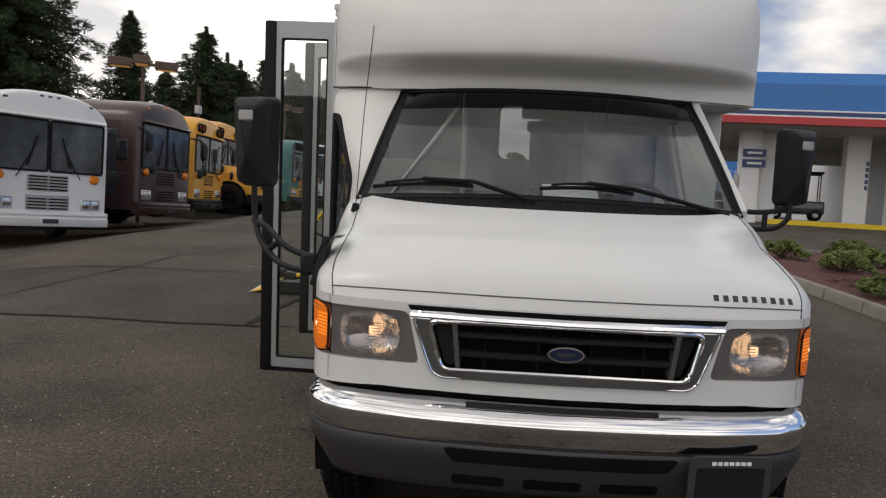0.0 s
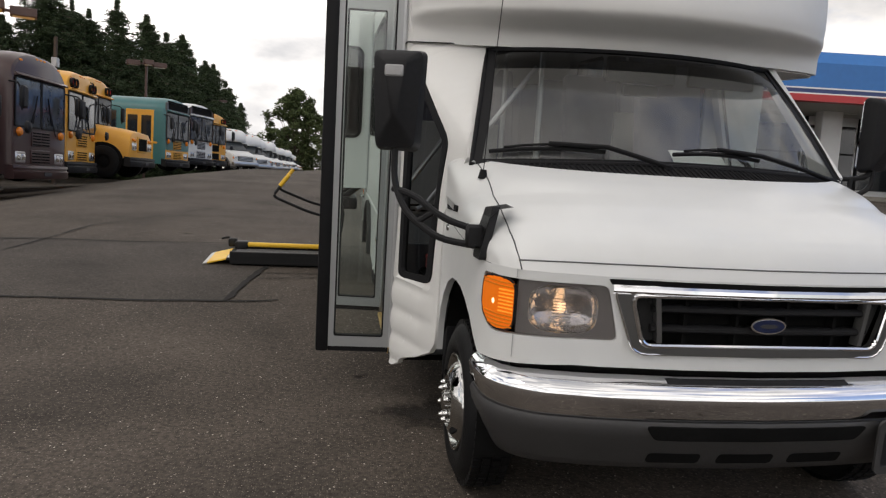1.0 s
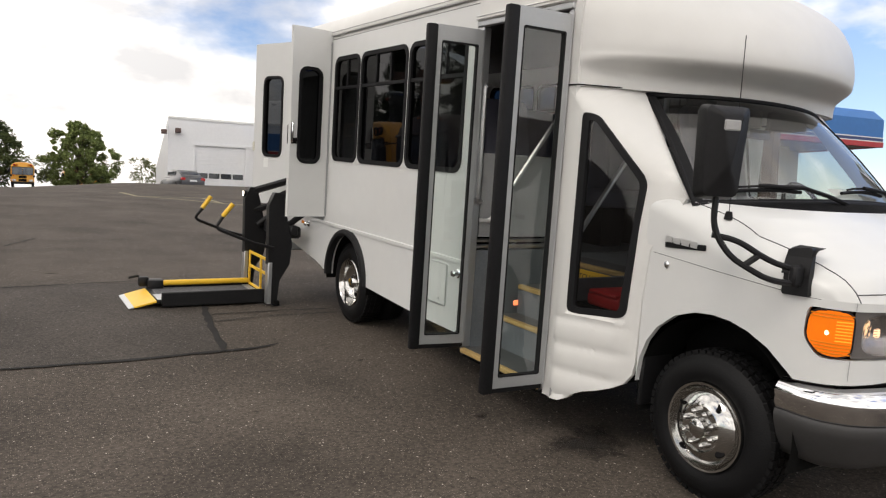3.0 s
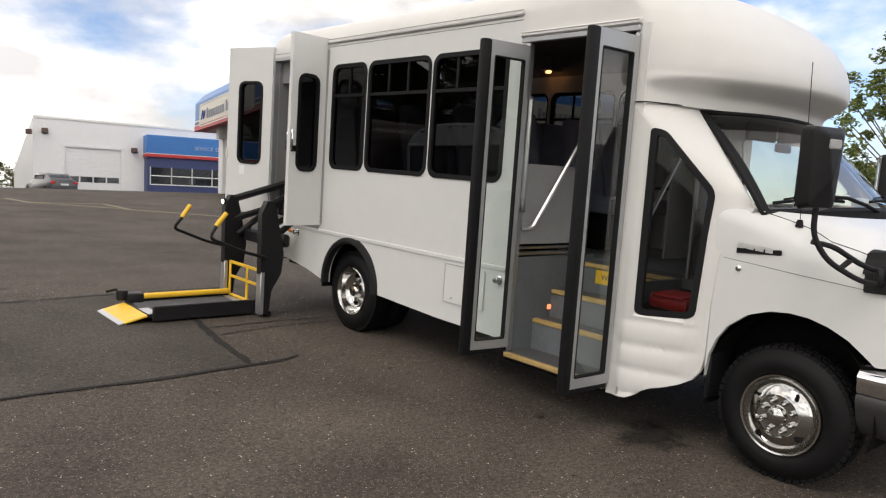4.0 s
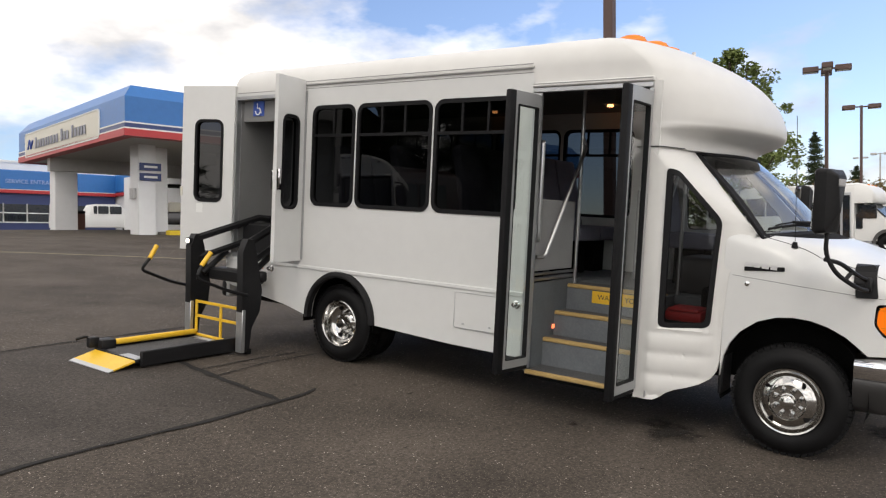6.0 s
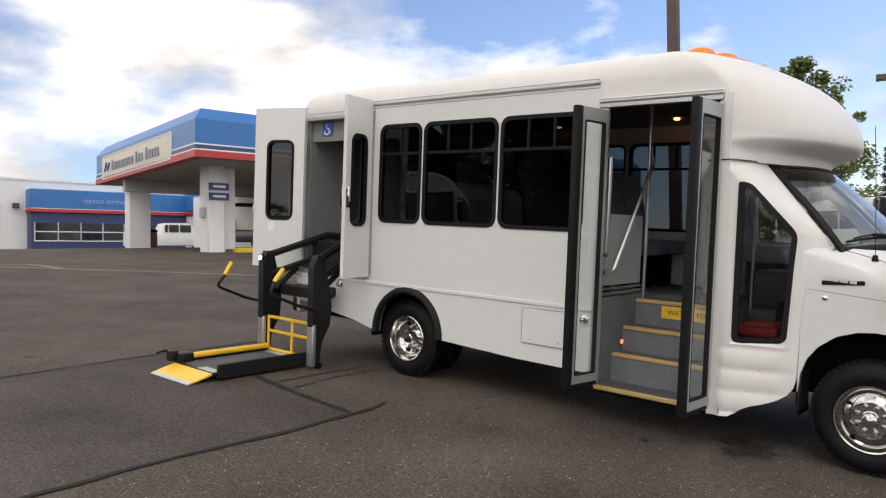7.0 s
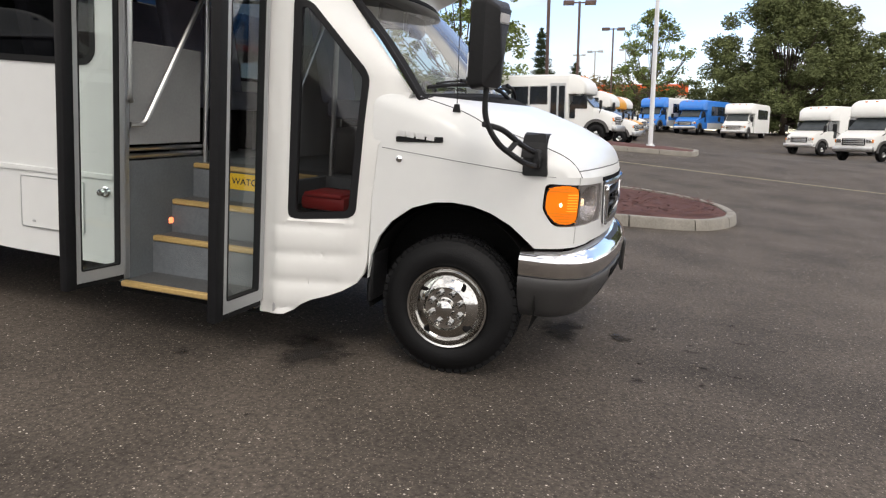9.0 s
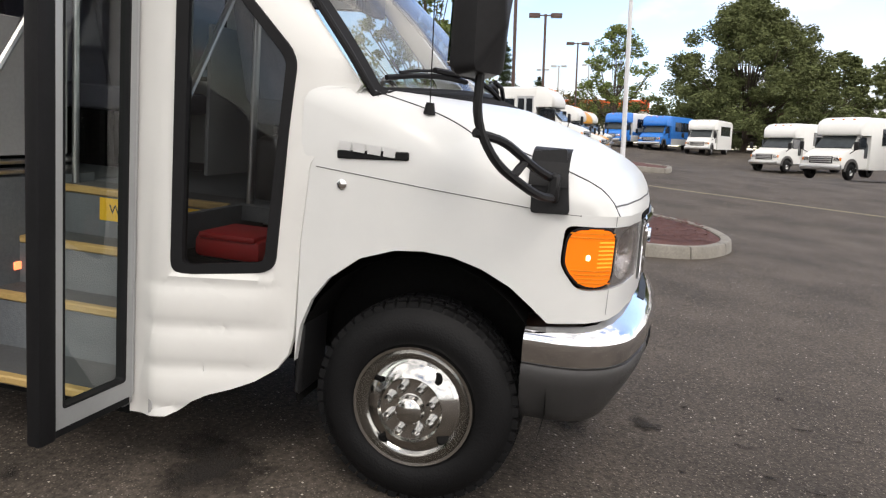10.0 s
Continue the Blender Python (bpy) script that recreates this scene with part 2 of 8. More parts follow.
BRUSH = material("autumn tinged brush", (0.15, 0.11, 0.04), 0.8, vary=0.5, scale=0.5, fine=4)
KERB = material("weathered concrete kerb", (0.20, 0.185, 0.16), 0.9, vary=0.35, scale=4, fine=40, bump=0.35, bump_scale=90)
MULCH = material("red brown bark mulch", (0.082, 0.030, 0.024), 0.95, vary=0.6, scale=12, fine=90, bump=1.0, bump_scale=60)
YELLOWPAINT = material("yellow kerb paint", (0.70, 0.50, 0.03), 0.7, vary=0.15)
LINEPAINT = material("worn yellow line paint", (0.26, 0.22, 0.13), 0.85, vary=0.35, scale=7, fine=60)
WALLWHITE = material("white painted metal siding", (0.70, 0.71, 0.72), 0.5, vary=0.05, scale=0.4, fine=5)
FASCIABLUE = material("blue canopy fascia", (0.020, 0.145, 0.42), 0.4, vary=0.12, scale=0.5, fine=5)
FASCIANAVY = material("navy stripe", (0.02, 0.04, 0.15), 0.4, vary=0.1)
FASCIARED = material("red fascia stripe", (0.42, 0.03, 0.035), 0.45, vary=0.1)
CREAM = material("cream sign face", (0.62, 0.60, 0.52), 0.5, vary=0.06)
SOFFIT = material("grey canopy soffit", (0.48, 0.48, 0.47), 0.8, vary=0.1)
# strong colour noise paints patchy sky reflections into these panes
SHOWGLASS = material("windscreen glass with painted sky reflections", (0.105, 0.115, 0.125), 0.08, 0.5, vary=0.7, scale=1.1, fine=4)
DARKGLASS = material("dark glazing", (0.018, 0.022, 0.027), 0.06, vary=0.1, spec=0.8)
POLE = material("brown painted pole", (0.085, 0.05, 0.042), 0.6, vary=0.2)
GREYPOLE = material("galvanised pole", (0.42, 0.42, 0.42), 0.5, 0.4, vary=0.1)
BUSYELLOW = material("school bus yellow", (0.66, 0.31, 0.03), 0.4, vary=0.1, scale=1)
MAROON = material("maroon bus paint", (0.034, 0.0105, 0.0095), 0.36, vary=0.2, scale=1, coat=0.2)
TEAL = material("teal bus paint", (0.03, 0.13, 0.13), 0.4, vary=0.1)
OLDWHITE = material("chalky white bus paint", (0.66, 0.66, 0.64), 0.45, vary=0.06, scale=1)
FLEETBLUE = material("bright blue bus paint", (0.02, 0.17, 0.55), 0.35, vary=0.1)
CARGREY = material("dark grey car paint", (0.05, 0.05, 0.055), 0.3, 0.3, vary=0.1, coat=0.5)
BROWN = material("brown bin", (0.11, 0.045, 0.03), 0.7, vary=0.15)
ORANGESIGN = material("orange roof band", (0.75, 0.12, 0.02), 0.6, vary=0.1)


def asphalt(name, base, speck, speck_scale, bump):
    """Asphalt: a dark binder with pale stone specks, broad stains and fine relief."""
    m = bpy.data.materials.new(name)
    m.use_nodes = True
    n, l = m.node_tree.nodes, m.node_tree.links
    b = n["Principled BSDF"]
    b.inputs["Roughness"].default_value = 0.85
    b.inputs["Specular IOR Level"].default_value = 0.18
    co = n.new("ShaderNodeTexCoord")
    vor, wide, mid = n.new("ShaderNodeTexVoronoi"), n.new("ShaderNodeTexNoise"), n.new("ShaderNodeTexNoise")
    vor.inputs["Scale"].default_value = speck_scale
    wide.inputs["Scale"].default_value, wide.inputs["Detail"].default_value = 0.9, 7.0
    mid.inputs["Scale"].default_value, mid.inputs["Detail"].default_value = 46.0, 7.0
    for t in (vor, wide, mid):
        l.new(co.outputs["Object"], t.inputs["Vector"])
    sep = n.new("ShaderNodeSeparateColor")
    l.new(vor.outputs["Color"], sep.inputs[0])
    pick = n.new("ShaderNodeMapRange")
    pick.inputs[1].default_value, pick.inputs[2].default_value = 0.58, 0.97
    l.new(sep.outputs[0], pick.inputs[0])
    near = n.new("ShaderNodeMapRange")
    near.inputs[1].default_value, near.inputs[2].default_value = 0.42, 0.12
    l.new(vor.outputs["Distance"], near.inputs[0])
    both = n.new("ShaderNodeMath")
    both.operation = "MULTIPLY"
    l.new(pick.outputs[0], both.inputs[0])
    l.new(near.outputs[0], both.inputs[1])
    tone = n.new("ShaderNodeMapRange")
    tone.inputs[1].default_value, tone.inputs[2].default_value = 0.3, 0.7
    tone.inputs[3].default_value, tone.inputs[4].default_value = 0.66, 1.34
    l.new(wide.outputs["Fac"], tone.inputs[0])
    tone2 = n.new("ShaderNodeMapRange")
    tone2.inputs[1].default_value, tone2.inputs[2].default_value = 0.3, 0.7
    tone2.inputs[3].default_value, tone2.inputs[4].default_value = 0.55, 1.4
    l.new(mid.outputs["Fac"], tone2.inputs[0])
    mm = n.new("ShaderNodeMath")
    mm.operation = "MULTIPLY"
    l.new(tone.outputs[0], mm.inputs[0])
    l.new(tone2.outputs[0], mm.inputs[1])
    c = n.new("ShaderNodeMix")
    c.data_type, c.blend_type = "RGBA", "MULTIPLY"
    c.inputs[0].default_value = 1.0
    c.inputs[6].default_value = (*base, 1)
    l.new(mm.outputs[0], c.inputs[7])
    s = n.new("ShaderNodeMix")
    s.data_type = "RGBA"
    s.inputs[7].default_value = (*speck, 1)
    l.new(both.outputs[0], s.inputs[0])
    l.new(c.outputs[2], s.inputs[6])
    # sparse pale stones worn bare
    vor2, sep2, rare, core, stone = n.new("ShaderNodeTexVoronoi"), n.new("ShaderNodeSeparateColor"), n.new("ShaderNodeMapRange"), n.new("ShaderNodeMapRange"), n.new("ShaderNodeMath")
    vor2.inputs["Scale"].default_value = speck_scale * 0.62
    rare.inputs[1].default_value, rare.inputs[2].default_value = 0.955, 0.985
    core.inputs[1].default_value, core.inputs[2].default_value = 0.36, 0.16
    stone.operation = "MULTIPLY"
    l.new(co.outputs["Object"], vor2.inputs["Vector"])
    l.new(vor2.outputs["Color"], sep2.inputs[0])
    l.new(sep2.outputs[1], rare.inputs[0])
    l.new(vor2.outputs["Distance"], core.inputs[0])
    l.new(rare.outputs[0], stone.inputs[0])
    l.new(core.outputs[0], stone.inputs[1])
    s2 = n.new("ShaderNodeMix")
    s2.data_type = "RGBA"
    s2.inputs[7].default_value = (min(1.0, speck[0] * 1.9), min(1.0, speck[1] * 2.0), min(1.0, speck[2] * 2.1), 1)
    l.new(stone.outputs[0], s2.inputs[0])
    l.new(s.outputs[2], s2.inputs[6])
    l.new(s2.outputs[2], b.inputs["Base Color"])
    bp = n.new("ShaderNodeBump")
    bp.inputs["Strength"].default_value, bp.inputs["Distance"].default_value = bump, 0.006
    l.new(vor.outputs["Distance"], bp.inputs["Height"])
    l.new(bp.outputs[0], b.inputs["Normal"])
    return m


ASPHALT = asphalt("worn asphalt", (0.069, 0.0573, 0.0474), (0.31, 0.265, 0.215), 95.0, 0.5)
PATCH = asphalt("smooth newer asphalt", (0.0565, 0.0485, 0.0420), (0.17, 0.155, 0.14), 110.0, 0.3)
TAR = material("crack sealing tar", (0.021, 0.020, 0.019), 0.9, spec=0.2, vary=0.3, scale=10, fine=80)
STAIN_SHADE = material("oil stain and painted shade on asphalt", (0.032, 0.028, 0.025), 0.9, spec=0.15, vary=0.4, scale=9, fine=70)


def fading(m):
    """Lets the stain fade by its mesh's fade values, broken up by noise."""
    n, l = m.node_tree.nodes, m.node_tree.links
    at, ns, mu, mr = n.new("ShaderNodeAttribute"), n.new("ShaderNodeTexNoise"), n.new("ShaderNodeMath"), n.new("ShaderNodeMapRange")
    at.attribute_name = "fade"
    ns.inputs["Scale"].default_value, ns.inputs["Detail"].default_value = 14.0, 5.0
    co = n.new("ShaderNodeTexCoord")
    l.new(co.outputs["Object"], ns.inputs["Vector"])
    mu.operation = "MULTIPLY"
    l.new(at.outputs["Fac"], mu.inputs[0])
    l.new(ns.outputs["Fac"], mu.inputs[1])
    mr.inputs[1].default_value, mr.inputs[2].default_value, mr.inputs[4].default_value = 0.08, 0.34, 0.85
    l.new(mu.outputs[0], mr.inputs[0])
    l.new(mr.outputs[0], n["Principled BSDF"].inputs["Alpha"])


fading(STAIN_SHADE)


# ---- mesh helpers ----
def finish(name, bm, mat, parent=None, label="", smooth=40, m=None):
    me = bpy.data.meshes.new(name)
    bmesh.ops.recalc_face_normals(bm, faces=bm.faces[:])
    bm.to_mesh(me)
    bm.free()
    mats = mat if isinstance(mat, (list, tuple)) else [mat]
    for q in mats:
        me.materials.append(q)
    if smooth:
        me.shade_smooth()
        if smooth < 180:
            me.set_sharp_from_angle(angle=radians(smooth))
    ob = new(name, me)
    if parent is not None:
        ob.parent = parent
    if m is not None:
        ob.matrix_basis = m
    if label:
        ob["label"] = label
    return ob


part = finish


def thing(name, label, category, m=None, group="", kind=""):
    ob = new(name)
    ob.empty_display_size = 0.2
    if m is not None:
        ob.matrix_basis = m
    return tagged(ob, label, category, group, kind)


def box(bm, x0, x1, y0, y1, z0, z1, bevel=0.0, seg=1, m=None):
    r = bmesh.ops.create_cube(bm, size=1.0, matrix=Matrix.Translation(((x0 + x1) / 2, (y0 + y1) / 2, (z0 + z1) / 2)) @ Matrix.Diagonal((abs(x1 - x0), abs(y1 - y0), abs(z1 - z0), 1)))
    vs = r["verts"]
    if bevel:
        es = list({e for v in vs for e in v.link_edges})
        r2 = bmesh.ops.bevel(bm, geom=es, offset=bevel, segments=seg, affect="EDGES", profile=0.5)
        vs = list({v for f in r2["faces"] for v in f.verts} | {v for v in vs if v.is_valid})
    if m is not None:
        bmesh.ops.transform(bm, matrix=m, verts=[v for v in vs if v.is_valid])
    return vs


def boxed(*a, **k):
    bm = bmesh.new()
    box(bm, *a, **k)
    return bm


def cyl(bm, p, q, r0, r1=None, n=14, caps=True):
    p, q = Vector(p), Vector(q)
    d = q - p
    m = Matrix.Translation((p + q) / 2) @ d.to_track_quat("Z", "Y").to_matrix().to_4x4()
    bmesh.ops.create_cone(bm, cap_ends=caps, segments=n, radius1=r0, radius2=r0 if r1 is None else r1, depth=d.length, matrix=m)


def tube(bm, pts, r, n=8, closed=False):
    """A round bar through the points, with mitred bends."""
    pts = [Vector(p) for p in pts]
    rings = []
    for i, p in enumerate(pts):
        a = pts[i - 1] if (i or closed) else None
        b = pts[(i + 1) % len(pts)] if (i < len(pts) - 1 or closed) else None
        d = ((p - a).normalized() if a is not None else Vector()) + ((b - p).normalized() if b is not None else Vector())
        d.normalize()
        side = d.cross(Vector((0.31, 0.22, 0.92)))
        side.normalize()
        up = d.cross(side)
        rings.append([bm.verts.new(p + (side * math.cos(t) + up * math.sin(t)) * r) for t in (2 * math.pi * k / n for k in range(n))])
    pairs = list(zip(rings, rings[1:] + ([rings[0]] if closed else [])))
    if not closed:
        pairs = list(zip(rings, rings[1:]))
    for A, B in pairs:
        for k in range(n):
            bm.faces.new((A[k], A[(k + 1) % n], B[(k + 1) % n], B[k]))
    if not closed:
        bm.faces.new(rings[0])
        bm.faces.new(rings[-1])


def soft(pts, rounds, n=5):
    """Rounds the bends of a polyline of 3D points by the radius given."""
    pts = [Vector(p) for p in pts]
    out = [pts[0]]
    for a, p, b in zip(pts, pts[1:], pts[2:]):
        r = min(rounds, (a - p).length * 0.45, (b - p).length * 0.45)
        u, w = p + (a - p).normalized() * r, p + (b - p).normalized() * r
        out += [u.lerp(p, t).lerp(p.lerp(w, t), t) for t in (k / n for k in range(n + 1))]
    return out + [pts[-1]]


def rounded(y0, y1, z0, z1, r, n=5):
    """A rectangle with round corners, as a loop of 2D points."""
    out = []
    for cy, cz, a in ((y1 - r, z1 - r, 0), (y0 + r, z1 - r, 90), (y0 + r, z0 + r, 180), (y1 - r, z0 + r, 270)):
        out += [(cy + r * math.cos(radians(a + 90 * k / n)), cz + r * math.sin(radians(a + 90 * k / n))) for k in range(n + 1)]
    return out


def round_poly(pts, r, n=4):
    """A polygon with its corners rounded."""
    out = []
    k = len(pts)
    for i in range(k):
        a, p, b = Vector(pts[i - 1]), Vector(pts[i]), Vector(pts[(i + 1) % k])
        q = min(r, (a - p).length * 0.45, (b - p).length * 0.45)
        u, w = p + (a - p).normalized() * q, p + (b - p).normalized() * q
        out += [tuple(u.lerp(p, t).lerp(p.lerp(w, t), t)) for t in (j / n for j in range(n + 1))]
    return out


def plate(loops, thick, place, cuts_u=(), cuts_v=()):
    """A sheet with holes: loops of (u, v), the outer one first; place(u, v, d) gives the point at depth d behind the face."""
    bm = bmesh.new()
    edges = []
    for loop in loops:
        vs = [bm.verts.new((u, v, 0)) for u, v in loop]
        edges += [bm.edges.new((vs[i - 1], vs[i])) for i in range(len(vs))]
    bmesh.ops.triangle_fill(bm, use_beauty=True, use_dissolve=False, edges=edges)
    for c in cuts_u:
        bmesh.ops.bisect_plane(bm, geom=bm.verts[:] + bm.edges[:] + bm.faces[:], plane_co=(c, 0, 0), plane_no=(1, 0, 0))
    for c in cuts_v:
        bmesh.ops.bisect_plane(bm, geom=bm.verts[:] + bm.edges[:] + bm.faces[:], plane_co=(0, c, 0), plane_no=(0, 1, 0))
    if thick:
        r = bmesh.ops.extrude_face_region(bm, geom=bm.faces[:])
        for g in r["geom"]:
            if isinstance(g, bmesh.types.BMVert):
                g.co.z = 1.0
    for v in bm.verts:
        v.co = place(v.co.x, v.co.y, thick * v.co.z)
    return bm


def loft(rows, closed=False, cap=False):
    """A skin over rows of points of equal count."""
    bm = bmesh.new()
    grid = [[bm.verts.new(p) for p in row] for row in rows]
    for A, B in zip(grid, grid[1:]):
        k = len(A)
        for i in range(k if closed else k - 1):
            j = (i + 1) % k
            try:
                bm.faces.new((A[i], A[j], B[j], B[i]))
            except ValueError:
                pass
    if cap:
        bm.faces.new(grid[0])
        bm.faces.new(grid[-1])
    bmesh.ops.remove_doubles(bm, verts=bm.verts[:], dist=1e-5)
    return bm


def spun(profile, n=32, axis="X", m=None):
    """A turned body: profile of (along, radius)."""
    rows = []
    for a, r in profile:
        ring = []
        for k in range(n):
            c, s = math.cos(2 * math.pi * k / n), math.sin(2 * math.pi * k / n)
            ring.append((a, r * c, r * s) if axis == "X" else (r * c, r * s, a))
        rows.append(ring)
    bm = loft(rows, closed=True)
    if m is not None:
        bmesh.ops.transform(bm, matrix=m, verts=bm.verts[:])
    return bm


def curve_at(pts, s):
    """The value of a piecewise linear table at s."""
    if s <= pts[0][0]:
        return pts[0][1]
    for (a, u), (b, w) in zip(pts, pts[1:]):
        if s <= b:
            return u + (w - u) * (s - a) / (b - a)
    return pts[-1][1]


def lettering(name, text, size, mat, parent, m, depth=0.002, align="CENTER"):
    cu = bpy.data.curves.new(name, "FONT")
    cu.body, cu.size, cu.extrude, cu.align_x, cu.align_y = text, size, depth, align, "CENTER"
    tmp = bpy.data.objects.new(name, cu)
    scene.collection.objects.link(tmp)
    me = bpy.data.meshes.new_from_object(tmp.evaluated_get(bpy.context.evaluated_depsgraph_get()))
    bpy.data.objects.remove(tmp)
    me.materials.clear()
    me.materials.append(mat)
    ob = new(name, me)
    ob.parent = parent
    ob.matrix_basis = m
    return ob


# ---- ground ----
RISE = [(-60, 0.0), (-14, 0.01), (-6, 0.072), (14, 0.072), (20, 0.046), (30, 0.036), (34, 0.0), (40, -0.03), (46, -0.01), (52, 0.01), (90, -0.002), (200, 0.0)]
LEAN_X = [(-40, 0.0), (-13, 0.01), (-10, 0.12), (-8, 0.20), (-6, 0.16), (-4.5, 0.012), (9, 0.012), (16, 0.004), (40, 0.0), (44, 0.035), (64, 0.045), (80, 0.01), (100, 0.0)]
EAST = [(0, 0.0), (9, 0.0), (12, 0.06), (18, 0.055), (24, 0.0), (30, -0.03), (36, -0.02), (40, 0.0), (100, 0.0)]


def summed(table):
    xs = np.arange(-400.0, 400.01, 0.25)
    g = np.interp(xs, [a for a, b in table], [b for a, b in table])
    z = np.concatenate([[0.0], np.cumsum((g[1:] + g[:-1]) * 0.125)])
    return xs, z - np.interp(0.0, xs, z)


WEST = [(-20, 0.14), (11, 0.14), (14.4, 0.0), (18, -0.04), (21.5, -0.12), (28, -0.29), (35, -0.34), (60, -0.36), (95, -0.22), (130, 0.0)]     # heights along the western row


_ry, _rx, _re = summed(RISE), summed(LEAN_X), summed(EAST)


def height(x, y):
    swell = min(1.0, max(0.0, (16.0 - y) / 10.0))     # the low swell to the east dies out northwards
    swell_w = np.interp(y, [a for a, b in WEST], [b for a, b in WEST])
    if swell_w > 0:
        swell_w *= min(1.0, max(0.0, (-4.5 - x) / 2.0)) * min(1.0, max(0.0, (y - 4.0) / 5.0))
    else:
        swell_w *= min(1.0, max(0.0, (1.0 - x) / 4.0))
    swell_w *= min(1.0, max(0.0, (x + 30.0) / 12.0))
    return float(swell_w + np.interp(x, *_rx) + np.interp(x, *_re) * swell + np.interp(y, *_ry))


def ground_at(x, y, turn=0.0, z=0.0):
    return pose(x, y, height(x, y) + z, 0, 0, turn)

# ---- the ground sheet and what is painted on it ----
def axis_steps(near, far):
    out, s, v = [0.0], 0.5, 0.0
    while v < far:
        v += s
        out.append(v)
        if v > near:
            s *= 1.16
    return [-q for q in out[:0:-1]] + out


def make_ground():
    xs, ys = axis_steps(30, 2500), axis_steps(40, 2500)
    verts = [(x, y, height(x, y)) for y in ys for x in xs]
    w = len(xs)
    faces = [(j * w + i, j * w + i + 1, (j + 1) * w + i + 1, (j + 1) * w + i) for j in range(len(ys) - 1) for i in range(w - 1)]
    me = bpy.data.meshes.new("ground")
    me.from_pydata(verts, [], faces)
    me.shade_smooth()
    me.materials.append(ASPHALT)
    return tagged(new("ground", me), "worn grey asphalt of a sloping bus sales lot", "ground", kind="structure")


ground = make_ground()


def on_ground(bx, by, lift=0.004):
    """The world point over the bus frame's ground point."""
    p = SLOPE @ Vector((bx, by, 0))
    return Vector((p.x, p.y, height(p.x, p.y) + lift))


def ground_strip(name, pts, width, mat, label, lift=0.004, rough=0.4, category="crack"):
    """A thin strip of uneven width laid along points of the bus frame's ground."""
    rnd = random.Random(len(pts) * 7 + int(width * 1000))
    line = []
    for a, b in zip(pts, pts[1:]):
        a, b = Vector(a), Vector(b)
        k = max(2, int((b - a).length / 0.12))
        line += [a.lerp(b, i / k) for i in range(k)]
    line.append(Vector(pts[-1]))
    rows = []
    for i, p in enumerate(line):
        d = (line[min(i + 1, len(line) - 1)] - line[max(i - 1, 0)]).normalized()
        s = Vector((-d.y, d.x))
        w0, w1 = (width * (0.5 + rnd.uniform(-rough, rough) * 0.5) for _ in range(2))
        j = rnd.uniform(-1, 1) * width * rough * 0.4
        if i in (0, len(line) - 1):
            w0, w1 = w0 * 0.4, w1 * 0.4
        rows.append([on_ground(*(p + s * (w0 + j)), lift), on_ground(*(p - s * (w1 - j)), lift)])
    return tagged(finish(name, loft(rows), mat, smooth=0), label, category, kind="structure")


# the smoother resurfaced strip behind the sealed joint
_edge = [(-16, 3.05), (-8.0, 3.15), (-4.7, 3.2), (-3.9, 3.235), (-3.2, 3.21), (-2.43, 3.25)]
_side = [(-2.43, 3.25), (-2.40, 3.6), (-2.36, 3.9), (-2.27, 4.5), (-2.2, 4.9), (-2.1, 6.2)]


def make_patch():
    rows = []
    for k in range(41):
        t = k / 40
        row = []
        for j in range(25):
            u = j / 24
            y0 = 3.25
            y = y0 + (6.2 - y0) * t
            xr = curve_at([(3.25, -2.43), (3.6, -2.40), (3.9, -2.36), (4.5, -2.27), (4.9, -2.2), (6.2, -2.1)], y)
            x = -16 + (xr + 16) * u
            yy = y + (curve_at([(-16, -0.2), (-8, -0.1), (-4.7, -0.05), (-2.43, 0)], x)) * (1 - t)
            row.append(on_ground(x, yy, 0.004))
        rows.append(row)
    return tagged(finish("pavement_patch", loft(rows), PATCH), "smoother darker resurfaced asphalt strip with sealed edges", "pavement", kind="structure")


make_patch()
ground_strip("crack_seal", _edge + [(-2.16, 3.275), (-1.98, 3.33)], 0.045, TAR, "black tar seal along an asphalt joint", 0.008)
ground_strip("crack_seal", _side[:5], 0.06, TAR, "wide black tar seal across the asphalt", 0.010)
ground_strip("crack_seal", [(-9, 6.05), (-4.0, 6.12), (-2.8, 6.26), (-1.0, 6.3)], 0.03, TAR, "thin dark tar seam across the asphalt", 0.008)
ground_strip("crack_seal", [(-2.27, 4.48), (-1.6, 4.5), (-0.96, 4.45)], 0.022, TAR, "thin dark crack in the asphalt", 0.008, 0.8)
ground_strip("crack_seal", [(-2.3, 4.2), (-1.7, 4.3), (-0.9, 4.28)], 0.016, TAR, "thin dark crack in the asphalt", 0.008, 0.8)
ground_strip("crack_seal", [(-9.0, 2.6), (-6.8, 3.6), (-5.3, 4.1), (-4.9, 5.9), (-4.7, 7.3), (-3.4, 10.0)], 0.022, TAR, "thin dark crack in the asphalt", 0.009, 0.9)
ground_strip("lane_line", [(-0.6, 22.5), (-0.55, 19.7), (1.05, 19.0), (1.1, 16.9)], 0.10, LINEPAINT, "worn yellow painted parking line", 0.006, 0.1, "line")
ground_strip("lane_line", [(-0.55, 19.7), (1.1, 16.9), (3.85, 13.6), (9.5, 9.5)], 0.10, LINEPAINT, "worn yellow painted parking line", 0.006, 0.1, "line")
ground_strip("lane_line", [(15.9, 0.6), (15.0, -2.0), (14.2, -4.9), (12.3, -12.0)], 0.10, LINEPAINT, "worn pale painted lane line", 0.006, 0.1, "line")


